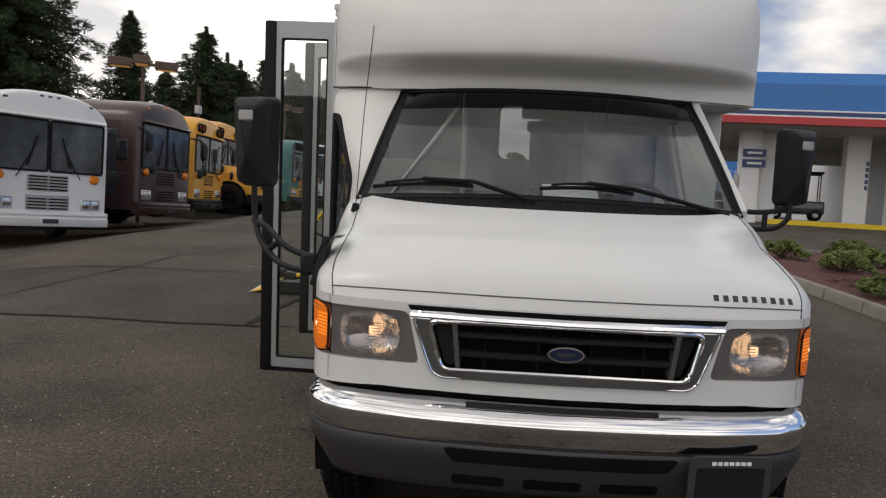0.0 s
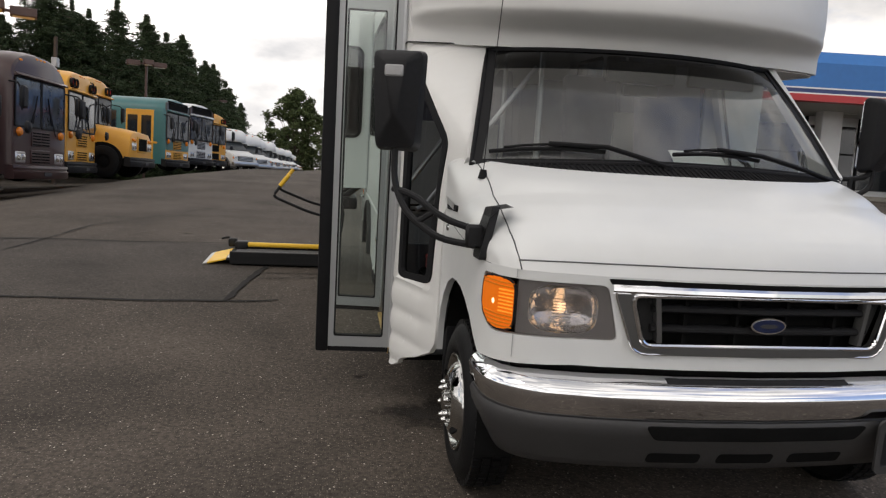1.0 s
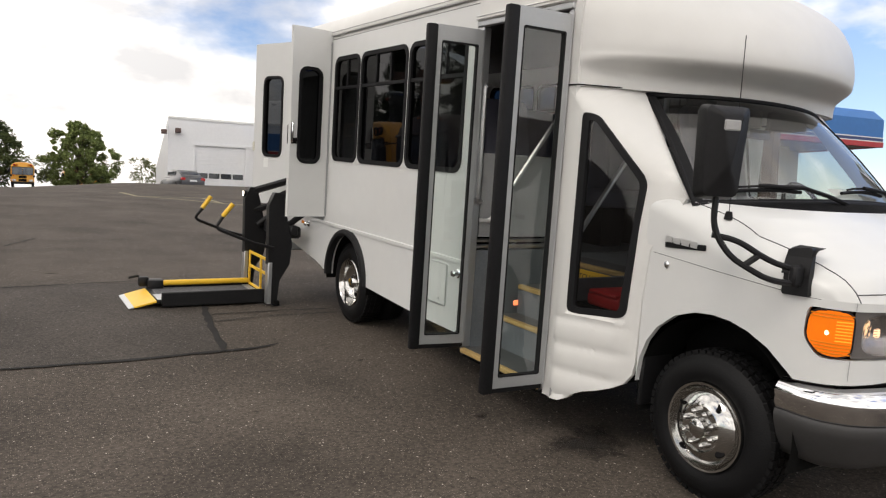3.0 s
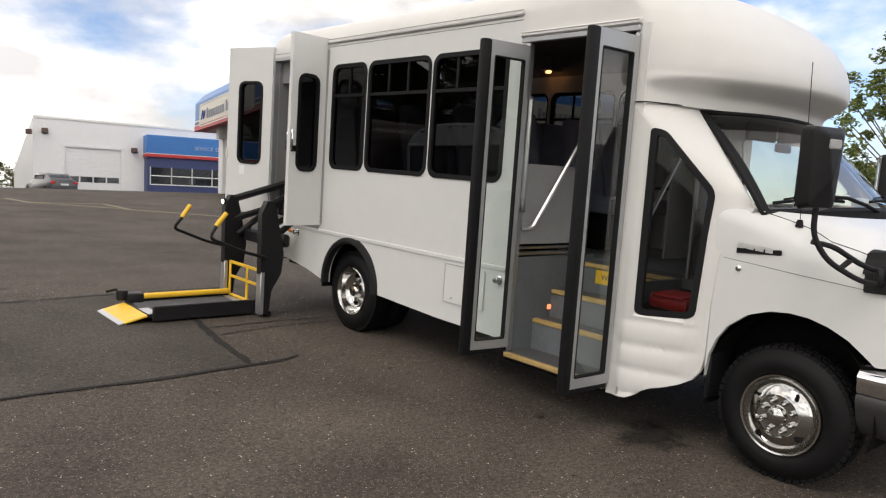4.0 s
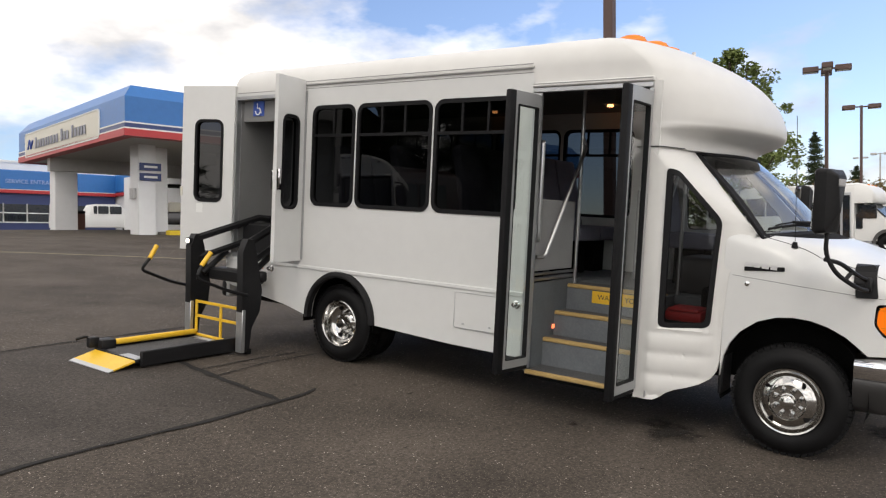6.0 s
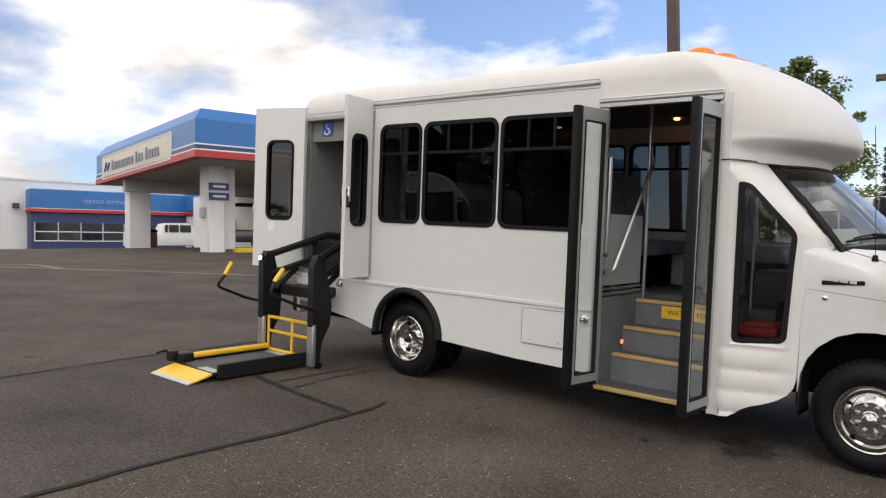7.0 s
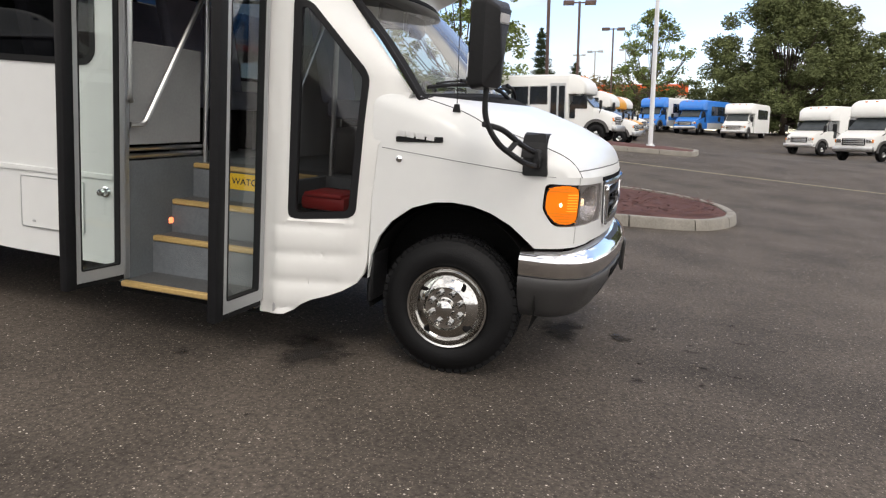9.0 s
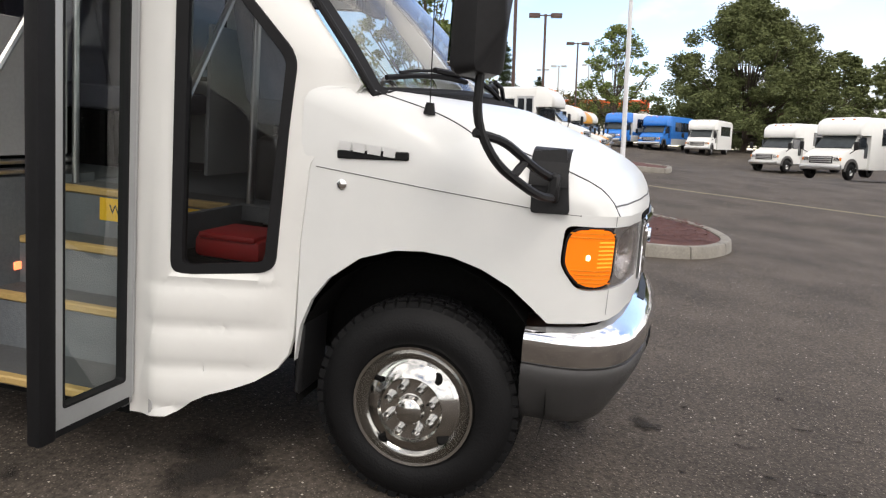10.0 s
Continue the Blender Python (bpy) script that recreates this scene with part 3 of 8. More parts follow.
def stain(x, y, rx, ry, seed):
    """A blotch that fades out towards its ragged edge."""
    rnd = random.Random(seed)
    ph = [rnd.uniform(0, 6.28) for _ in range(4)]
    rows, fade = [], []
    for q in (0.01, 0.3, 0.55, 0.8, 1.0):
        row = []
        for k in range(28):
            a = 2 * math.pi * k / 28
            w = 1 + 0.25 * math.sin(2 * a + ph[0]) + 0.18 * math.sin(3 * a + ph[1]) + 0.14 * math.sin(7 * a + ph[2])
            row.append(on_ground(x + rx * q * w * math.cos(a), y + ry * q * w * math.sin(a), 0.006))
            fade.append((1 - q) * (1.0 if rx * ry > 0.006 else 0.62))
        rows.append(row)
    ob = finish("stain_shade_blotch", loft(rows, closed=True), STAIN_SHADE)
    at = ob.data.attributes.new("fade", "FLOAT", "POINT")
    at.data.foreach_set("value", fade[:len(ob.data.vertices)])
    tagged(ob, "dark blotch of oil stain and painted shade on the asphalt", "stain", kind="structure")


# the first, by door and wheel, mixes oil stain with painted soft shade
for _q in ((-1.0, 0.75, 0.30, 0.34, 1), (-1.35, 1.35, 0.09, 0.06, 2), (0.16, -0.47, 0.26, 0.22, 3), (0.17, -0.86, 0.10, 0.09, 15), (-0.51, -1.34, 0.05, 0.035, 16), (0.5, -1.06, 0.05, 0.03, 17), (-0.19, -1.36, 0.025, 0.09, 18), (-0.27, -1.53, 0.02, 0.07, 20), (0.46, -1.62, 0.03, 0.07, 19), (0.42, -1.86, 0.02, 0.08, 21), (-1.05, -1.75, 0.02, 0.09, 22), (-0.3, -1.0, 0.03, 0.025, 23), (0.24, -1.3, 0.04, 0.03, 24), (-0.6, -1.0, 0.05, 0.08, 4), (-1.9, 0.62, 0.035, 0.02, 5), (0.1, -1.3, 0.05, 0.07, 6), (-2.6, 1.9, 0.04, 0.02, 7), (-1.55, 2.7, 0.06, 0.03, 8), (-3.4, 6.9, 0.10, 0.06, 9), (0.9, -1.6, 0.06, 0.04, 10)):
    stain(*_q)

# ---- the shuttle bus ----
bus = thing("shuttle_bus", "white cutaway shuttle bus with open folding door and open lift doors", "bus", SLOPE.copy())
HALF = 1.20

# plan of the cab's nose, as a line from the passenger side round the front to the driver's side
_nose = [(-1.02, 0.46), (-1.02, 0.20), (-1.02, 0.0), (-1.016, -0.22), (-1.008, -0.38), (-0.992, -0.48), (-0.958, -0.56), (-0.905, -0.615), (-0.80, -0.655), (-0.60, -0.693), (-0.30, -0.724), (0.0, -0.735)]
_nose = [Vector(p) for p in _nose] + [Vector((-x, y)) for x, y in _nose[-2::-1]]
_len = [0.0]
for _p, _q in zip(_nose, _nose[1:]):
    _len.append(_len[-1] + (_q - _p).length)
MID = _len[len(_len) // 2]


def nose(s, out=0.0):
    """The plan point s metres round the nose from its front centre, pushed outwards."""
    s = min(max(s + MID, 0.0), _len[-1])
    i = max(j for j in range(len(_len)) if _len[j] <= s + 1e-9)
    i = min(i, len(_len) - 2)
    t = (s - _len[i]) / (_len[i + 1] - _len[i])
    d = (_nose[i + 1] - _nose[i]).normalized()
    p = _nose[i].lerp(_nose[i + 1], t)
    return p + Vector((d.y, -d.x)) * out


def s_of_x(x):
    """How far round the nose the plan point with that x on the front lies."""
    best = min((abs(nose(k * 0.002).x - abs(x)), k) for k in range(0, 560) if nose(k * 0.002).y < -0.40)
    return math.copysign(best[1] * 0.002, x)


def s_of_y(y, side=-1):
    best = min((abs(nose(-k * 0.004).y - y), k) for k in range(200, int(MID / 0.004)))
    return side * best[1] * 0.004


def nose_place(out):
    return lambda s, v, d: (*nose(s, out - d), v)


CREASE = [(-0.735, 1.095), (-0.45, 1.10), (0.0, 1.135), (0.46, 1.175)]


def crease(s):
    return curve_at(CREASE, nose(s).y)


def side_s(y):
    return s_of_y(y)


S_END = -MID + 0.02
_arch = [(0.44, 0.47), (0.425, 0.60), (0.39, 0.70), (0.33, 0.785), (0.22, 0.87), (0.10, 0.912), (0.0, 0.922), (-0.10, 0.915), (-0.20, 0.888), (-0.30, 0.84), (-0.37, 0.785), (-0.43, 0.735)]


def front_shell():
    """Both wings and the front panel in one sheet, with the openings of wheels, grille and lamps."""
    n = 60
    top = [(S_END + (-2 * S_END) * k / n, crease(S_END + (-2 * S_END) * k / n)) for k in range(n + 1)]
    low_l = [(side_s(y), z) for y, z in _arch[::-1]]
    low_r = [(-s, z) for s, z in reversed(low_l)]
    right_end = [(-S_END, 0.47)]
    loop = top + right_end + low_r + [(q * -1, 0.763) for q in (-0.7, -0.4, -0.1)] + [(q * -1, 0.763) for q in (0.1, 0.4, 0.7)] + low_l + [(S_END, 0.47)]
    g = s_of_x(0.585)
    grille = round_poly([(-g, 1.068), (g, 1.068), (s_of_x(0.49), 0.818), (-s_of_x(0.49), 0.818)], 0.05)
    holes = [grille]
    for sg in (-1, 1):
        a, c = s_of_x(0.595), -side_s(-0.455)
        lamp = [(sg * a, 1.062), (sg * c, 1.062), (sg * (c + 0.005), 0.93), (sg * (c - 0.06), 0.852), (sg * s_of_x(0.545), 0.862)]
        if sg > 0:
            lamp.reverse()
        holes.append(round_poly(lamp, 0.03))
    return plate([loop] + holes, 0.03, nose_place(0.0), cuts_u=[k * 0.05 for k in range(-38, 39)], cuts_v=(0.95,))


part("front_panel", front_shell(), WHITE, bus)


HOOD_Z = [(0, 1.455), (0.32, 1.395), (0.62, 1.325), (0.80, 1.270), (0.88, 1.238), (0.93, 1.208), (0.965, 1.170), (0.985, 1.135), (1.0, 1.094)]
_front_y = [(-p.x, p.y) for p in reversed(_nose[5:12])]      # the nose's plan: half width to y
_side_x = [(p.y, -p.x) for p in reversed(_nose[:8])]         # and y to half width
HOOD_CORNER = -0.527


def hood_at(k, q, up=0.0):
    """The bonnet's point at the share k of its half width and q from the cowl to the front."""
    rear = 0.46 + (HOOD_CORNER - 0.46) * q
    hw = curve_at(_side_x, rear) - 0.001
    x = k * hw
    yr = -0.07 + 0.46 * abs(k) ** 2.6 + 0.07 * max(0.0, (abs(k) - 0.82) / 0.18)
    yf = curve_at(_front_y, abs(k) * curve_at(_side_x, HOOD_CORNER))
    y = yr + (yf - yr) * q
    ze = curve_at(CREASE, y)
    e = 4.0 + 9.0 * max(0.0, 1 - q / 0.45)
    g = max(0.0, 1 - abs(k) ** e) ** (1 / e)
    return Vector((x, y, ze + max(0.0, curve_at(HOOD_Z, q) - ze) * g + up))


def hood_start(k):
    """Where the bonnet's rear edge lies: it ends short of the cowl across the middle."""
    return 0.12 * max(0.0, 1 - (abs(k) / 0.93) ** 6)


_hood = []
for i in range(41):
    q = 1 - (1 - i / 40) ** 1.25
    row = []
    for j in range(57):
        k = -math.copysign(abs(math.cos(math.pi * j / 56)) ** 0.72, math.cos(math.pi * j / 56))
        row.append(hood_at(k, hood_start(k) + (1 - hood_start(k)) * q))
    _hood.append(row)
part("hood", loft(_hood), WHITE, bus, "white bonnet with rounded shoulders")

# cut lines of the bonnet
TRIMDARK = material("shaded panel joint", (0.10, 0.10, 0.10), 0.7, vary=0.1)
for _sg in (-1, 1):
    bm = bmesh.new()
    pts = [hood_at(_sg * (0.905 + 0.018 * q - 0.022 * math.sin(math.pi * q)), q, 0.0005) for q in (j / 40 for j in range(2, 41))]
    tube(bm, pts, 0.0026, 6)
    part("panel_gap", bm, INK, bus)
bm = bmesh.new()
tube(bm, [hood_at(k / 30 * 0.925, 0.982, 0.0) for k in range(-30, 31)], 0.003, 6)
part("panel_gap", bm, TRIMDARK, bus)
part("grille_gap", plate([round_poly([(-0.60, 1.088), (0.60, 1.088), (0.585, 1.066), (-0.585, 1.066)], 0.008)], 0.006, nose_place(0.004), [k * 0.06 for k in range(-10, 11)]), WELL, bus, "dark gap above the grille")
for _sg in (-1, 1):
    bm = bmesh.new()
    tube(bm, [(_sg * (curve_at(_side_x, y) + 0.0003), y, curve_at(CREASE, y) - 0.004) for y in (0.40 - 0.05 * k for k in range(19))], 0.0016, 6)
    part("panel_gap", bm, TRIMDARK, bus)

# black strip behind the panel's lower edge paints the shade above the bumper
part("bumper_gap_shade", plate([[(-0.95, 0.80), (0.95, 0.80), (0.95, 0.70), (-0.95, 0.70)]], 0.006, nose_place(-0.034), [k * 0.06 for k in range(-16, 17)]), WELL, bus, "black strip that paints the shade in the gap behind the bumper")

# badge bars on the bonnet lip and wings
def bars(name, place, count, width, height_, gap, mat, parent, label):
    """Plain upright bars in a row that stand for a maker's word."""
    rnd = random.Random(count)
    x = 0.0
    for k in range(count):
        w = width * rnd.uniform(0.72, 1.12)
        bm = bmesh.new()
        box(bm, x, x + w, -0.0015, 0.0015, 0, height_, m=place)
        part(name, bm, mat, parent, label, smooth=0)
        x += w + gap


for _k in range(9):
    _p, _q, _r = hood_at(0.553 + 0.0385 * _k, 0.970), hood_at(0.553 + 0.0385 * _k, 0.950), hood_at(0.583 + 0.0385 * _k, 0.970)
    _ux = (_r - _p).normalized()
    _uz = ((_q - _p) - _ux * (_q - _p).dot(_ux)).normalized()
    _uy = _uz.cross(_ux)
    bars("badge", Matrix(((_ux.x, _uy.x, _uz.x, _p.x - _uy.x * 0.001), (_ux.y, _uy.y, _uz.y, _p.y - _uy.y * 0.001), (_ux.z, _uy.z, _uz.z, _p.z - _uy.z * 0.001), (0, 0, 0, 1))), 1, 0.026, 0.024, 0.0, INK, bus, "row of small dark maker's letters")

TRIMGREY = material("grey grille trim", (0.13, 0.13, 0.128), 0.32, 0.6, vary=0.08)
HOUSING = material("hazy lamp housing", (0.24, 0.235, 0.22), 0.38, 0.1, vary=0.12)


# grille
def grille_parts():
    g0, g1 = s_of_x(0.583), s_of_x(0.488)
    cu = [k * 0.06 for k in range(-11, 12)]
    outer = round_poly([(-g0, 1.066), (g0, 1.066), (g1, 0.820), (-g1, 0.820)], 0.05)
    inner = round_poly([(-g0 + 0.072, 1.034), (g0 - 0.072, 1.034), (g1 - 0.030, 0.852), (-g1 + 0.030, 0.852)], 0.035)
    gr = part("grille", plate([outer, inner], 0.03, nose_place(0.012), cuts_u=cu), TRIMGREY, bus, "chrome edged grey grille surround with black bars")
    for loop_, r_ in ((outer, 0.005), (inner, 0.010)):
        bm = bmesh.new()
        tube(bm, [(*nose(s, 0.013), z) for s, z in loop_], r_, 8, closed=True)
        part("chrome_edge", bm, CHROME, gr, "chrome edge strip")
    rows = [[(*nose(g0 * k / 24, o), z) for o, z in ((0.010, 1.070), (0.020, 1.062), (0.022, 1.050), (0.016, 1.040), (0.010, 1.034))] for k in range(-24, 25)]
    part("chrome_edge", loft(rows), CHROME, gr, "broad chrome strip along the top")
    part("grille_back", plate([outer], 0.004, nose_place(-0.075), cuts_u=cu), WELL, gr)
    for z in (0.985, 0.912):
        rows = []
        for k in range(-24, 25):
            s = (g0 - 0.155) * k / 24
            rows.append([(*nose(s, o), z + dz) for o, dz in ((-0.05, 0.012), (-0.006, 0.013), (0.004, 0.006), (0.004, -0.004), (-0.006, -0.012), (-0.05, -0.014))])
        part("bar", loft(rows, closed=True, cap=True), BLACK, gr, "satin black horizontal bar")
    for x in (-0.30, -0.10, 0.10, 0.30):
        s = s_of_x(x)
        p, q = nose(s, -0.05), nose(s, -0.02)
        part("upright", boxed(p.x - 0.006, p.x + 0.006, q.y, p.y + 0.01, 0.855, 1.03), WELL, gr)
    for sg in (-1, 1):
        a, b = s_of_x(0.425), s_of_x(0.405)
        rows = [[(*nose(sg * s, o), z) for o in (-0.03, 0.012)] for s, z in ((a, 1.030), (b, 0.864))]
        rows2 = [[(*nose(sg * (s - 0.018), o), z) for o in (0.012, -0.03)] for s, z in ((a, 1.030), (b, 0.864))]
        part("chrome_upright", loft([r1 + r2 for r1, r2 in zip(rows, rows2)], closed=True, cap=True), TRIMGREY, gr)
        duct = [(sg * (g0 - 0.08), 1.028), (sg * (a + 0.002), 1.028), (sg * (b + 0.002), 0.862), (sg * (g1 - 0.04), 0.862)]
        part("side_duct", plate([round_poly(duct, 0.015)], 0.004, nose_place(-0.028)), DUCT, gr, "black side duct")
    # oval emblem
    ring = [(0.068 * math.cos(2 * math.pi * k / 32), 0.942 + 0.030 * math.sin(2 * math.pi * k / 32)) for k in range(32)]
    rin = [(0.061 * math.cos(2 * math.pi * k / 32), 0.942 + 0.0245 * math.sin(2 * math.pi * k / 32)) for k in range(32)]
    em = part("emblem", plate([ring], 0.03, nose_place(0.022)), CHROME, gr, "chrome rimmed oval emblem")
    part("emblem_face", plate([rin], 0.004, nose_place(0.0245)), BLUEOVAL, em, "dark blue oval emblem face")
    part("emblem_mark", plate([[(0.034 * math.cos(2 * math.pi * k / 24), 0.942 + 0.008 * math.sin(2 * math.pi * k / 24)) for k in range(24)]], 0.002, nose_place(0.0260)), INK, em, "plain dark oval mark")


grille_parts()


# headlamps and amber corner lamps
def headlamps():
    for sg in (-1, 1):
        a, b = s_of_x(0.60), s_of_x(0.895)
        c = -side_s(-0.455) - 0.006
        lo = s_of_x(0.552)
        cuts = [k * 0.03 for k in range(-45, 46)]
        shape = [(sg * (a - 0.006), 1.060), (sg * (b + 0.014), 1.060), (sg * (b + 0.014), 0.862), (sg * (lo - 0.006), 0.862)]
        lamp = part("headlamp", plate([round_poly(shape[::sg], 0.012)], 0.004, nose_place(0.000), cuts), LENS, bus, "lit headlamp behind a hazy clear lens")
        lamp.visible_shadow = False
        cs, cz = (a + b) / 2 - 0.004, 0.962

        def oval(rs, rz, n=40):
            out = []
            for k in range(n):
                t = 2 * math.pi * k / n
                out.append((sg * cs + math.copysign(abs(math.cos(t)) ** 0.62, math.cos(t)) * rs, cz + math.copysign(abs(math.sin(t)) ** 0.62, math.sin(t)) * rz))
            return out
        hole = oval(0.126, 0.088)
        part("housing", plate([round_poly(shape[::sg], 0.012), hole[::sg] if sg > 0 else hole], 0.004, nose_place(-0.010), cuts), HOUSING, lamp, "grey lamp bezel")
        rows = []
        for q, d in ((1.0, -0.012), (0.97, -0.030), (0.86, -0.050), (0.66, -0.066), (0.42, -0.076), (0.22, -0.080), (0.02, -0.081)):
            rows.append([(*nose(s, d), z) for s, z in oval(0.126 * q, 0.088 * q)])
        part("reflector", loft(rows, closed=True), REFLECTOR, lamp, "silvery reflector bowl")
        for k in range(7):
            z = 0.925 + k * 0.011
            part("optic_bar", plate([[(sg * (cs - 0.034), z), (sg * (cs + 0.034), z), (sg * (cs + 0.034), z + 0.003), (sg * (cs - 0.034), z + 0.003)][::sg]], 0.002, nose_place(-0.045)), REFLECTOR, lamp)
        p = nose(sg * cs, -0.055)
        part("bulb", boxed(p.x - 0.016, p.x + 0.016, p.y - 0.010, p.y + 0.010, 0.940, 0.982, 0.010, 2), BULB, lamp, "lit bulb")
        amb = [(sg * (b + 0.016), 1.058), (sg * (c - 0.006), 1.054), (sg * (c + 0.002), 0.93), (sg * (c - 0.062), 0.862), (sg * (b + 0.016), 0.866)]
        lens = part("turn_lamp", plate([round_poly(amb[::sg], 0.052, 7)], 0.012, nose_place(0.006), cuts), AMBER, bus, "glowing amber wraparound turn lamp")
        gasket = bmesh.new()
        tube(gasket, [(*nose(s, 0.003), z) for s, z in round_poly(amb[::sg], 0.052, 7)], 0.005, 6, closed=True)
        part("gasket", gasket, SOFTBLACK, lens)
        spot = nose(sg * (c - 0.075), 0.004)
        part("bulb_glow", spun([(-0.004, 0.001), (-0.003, 0.008), (0.0, 0.012), (0.004, 0.012)], 12, "X", Matrix.Translation((spot.x, spot.y, 0.962)) @ pose(0, 0, 0, 0, 0, 0 if sg < 0 else 180)), BULB, lens, "bright bulb showing through")
        for k in range(13):
            z = 0.876 + k * 0.0135
            e = c - 0.012 - max(0.0, 0.93 - z) * 0.75
            hot = 3 < k < 11
            rib = [(sg * (b + 0.022), z), (sg * (b + 0.085 if hot else e), z), (sg * (b + 0.085 if hot else e), z + 0.0048), (sg * (b + 0.022), z + 0.0048)]
            part("rib", plate([rib[::sg]], 0.003, nose_place(0.0085), cuts), AMBERHOT if hot else AMBERDULL, lens)


headlamps()
for _sg in (-1, 1):
    for z0, z1 in ((0.770, 0.855), (1.066, 1.098)):
        bm = bmesh.new()
        tube(bm, [(*nose(_sg * (s_of_x(0.895) + 0.016), 0.0005), z0 + (z1 - z0) * k / 4) for k in range(5)], 0.0015, 6)
        part("panel_gap", bm, GREYWALL, bus)

# bumper
_bp = [(-1.004, -0.36), (-1.004, -0.48), (-0.988, -0.56), (-0.93, -0.645), (-0.83, -0.710), (-0.60, -0.764), (-0.30, -0.794), (0.0, -0.804)]
_bp = [Vector(p) for p in soft([(x, y, 0) for x, y in _bp], 0.10, 3)]
_bp = _bp + [Vector((-p.x, p.y, 0)) for p in _bp[-2::-1]]


def sweep_bumper(profile):
    rows = []
    for i, p in enumerate(_bp):
        d = (_bp[min(i + 1, len(_bp) - 1)] - _bp[max(i - 1, 0)]).normalized()
        o = Vector((d.y, -d.x, 0))
        rows.append([p + o * a + Vector((0, 0, z)) for a, z in profile])
    return loft(rows, closed=True, cap=True)


bumper = part("bumper", sweep_bumper([(-0.15, 0.735), (-0.135, 0.748), (-0.10, 0.742), (-0.05, 0.727), (-0.02, 0.712), (-0.004, 0.697), (0.006, 0.684), (0.010, 0.668), (0.004, 0.648), (0.001, 0.615), (-0.012, 0.59), (-0.05, 0.585), (-0.13, 0.60)]), CHROME, bus, "polished chrome front bumper")


def valance_in(z):
    """How far the lower bumper's face lies behind the bumper's line at a height."""
    return curve_at([(0.375, 0.088), (0.41, 0.068), (0.46, 0.040), (0.52, 0.012), (0.565, 0.0)], z)


def bumper_at(x):
    return curve_at([(-0.83, -0.710), (-0.60, -0.764), (-0.30, -0.794), (0.0, -0.804), (0.30, -0.794), (0.60, -0.764), (0.83, -0.710)], x)


part("valance", sweep_bumper([(-0.03, 0.588), (-0.008, 0.585), (0.0, 0.565), (-0.012, 0.52), (-0.040, 0.46), (-0.068, 0.41), (-0.088, 0.375), (-0.13, 0.358), (-0.20, 0.37), (-0.20, 0.55)]), DARKGREY, bumper, "dark grey plastic lower bumper")
part("air_slot", plate([round_poly([(-0.44, 0.572), (0.44, 0.572), (0.40, 0.515), (-0.40, 0.515)], 0.02)], 0.02, lambda u, v, d: (u, bumper_at(u) - 0.004 + valance_in(v) + d, v), [k * 0.1 for k in range(-4, 5)]), WELL, bumper, "black air intake slot")
for x0, x1 in ((-0.40, -0.20), (-0.13, 0.09), (0.16, 0.38)):
    part("air_slot", plate([rounded(x0, x1, 0.405, 0.452, 0.014)], 0.02, lambda u, v, d: (u, bumper_at(u) - 0.004 + valance_in(v) + d, v)), WELL, bumper)
# black strip puts the dark reflection of the top's recess into colour
part("recess_strip", loft([[(u, bumper_at(u) + 0.036, 0.7190), (u, bumper_at(u) + 0.040, 0.7250), (u, bumper_at(u) + 0.064, 0.7335), (u, bumper_at(u) + 0.068, 0.7300)] for u in (-0.36 + 0.72 * k / 16 for k in range(17))]), BLACK, bumper, "black strip painted for the dark recess in the bumper top")
plate_holder = part("plate_frame", plate([rounded(0.468, 0.782, 0.39, 0.602, 0.03), rounded(0.494, 0.756, 0.418, 0.562, 0.015)], 0.012, lambda u, v, d: (u, -0.812 + d + (u - 0.475) * 0.14, v)), DARKGREY, bumper, "grey number plate frame")
part("plate_back", plate([rounded(0.478, 0.772, 0.402, 0.592, 0.015)], 0.004, lambda u, v, d: (u, -0.804 + d + (u - 0.475) * 0.14, v)), INK, plate_holder)
for z, k0, k1 in ((0.571, 1, 8), (0.403, 0, 9)):
    for k in range(k0, k1):
        x = 0.530 + k * 0.022
        part("plate_bar", boxed(x, x + 0.016, -0.8135 + (x - 0.475) * 0.14, -0.808 + (x - 0.475) * 0.14, z, z + 0.013), PAPER, plate_holder)
part("number_plate", plate([rounded(0.50, 0.75, 0.425, 0.555, 0.01)], 0.003, lambda u, v, d: (u, -0.807 + d + (u - 0.475) * 0.14, v)), BLACK, plate_holder)

# cowl, windscreen and wipers
def ws_base(k):
    return Vector((k * 0.942, -0.005 + 0.245 * abs(k) ** 2.2, 1.468 - 0.045 * abs(k) ** 2))


def ws_top(k):
    return Vector((k * 0.795, 0.575 + 0.20 * abs(k) ** 2.2, 2.015 - 0.018 * abs(k) ** 2))


def ws(k, v, out=0.0):
    p = ws_base(k).lerp(ws_top(k), v)
    return p + Vector((0, -0.8, 0.55)) * (out + 0.02 * math.sin(math.pi * v))


KS = [-1 + 2 * j / 32 for j in range(33)]
def cowl_edge(k, up):
    """The bonnet's rear edge at the share k of the windscreen's width."""
    k *= 0.918
    return hood_at(k, hood_start(k), up)


part("cowl", loft([[cowl_edge(k, -0.02) + Vector((0, -0.01, 0)) for k in KS], [cowl_edge(k, -0.008) + Vector((0, 0.008, 0)) for k in KS], [ws(k, 0.0, -0.004) + Vector((0, -0.02, -0.004)) for k in KS], [ws(k, 0.03, -0.006) for k in KS]]), BLACK, bus, "black plastic cowl below the windscreen")
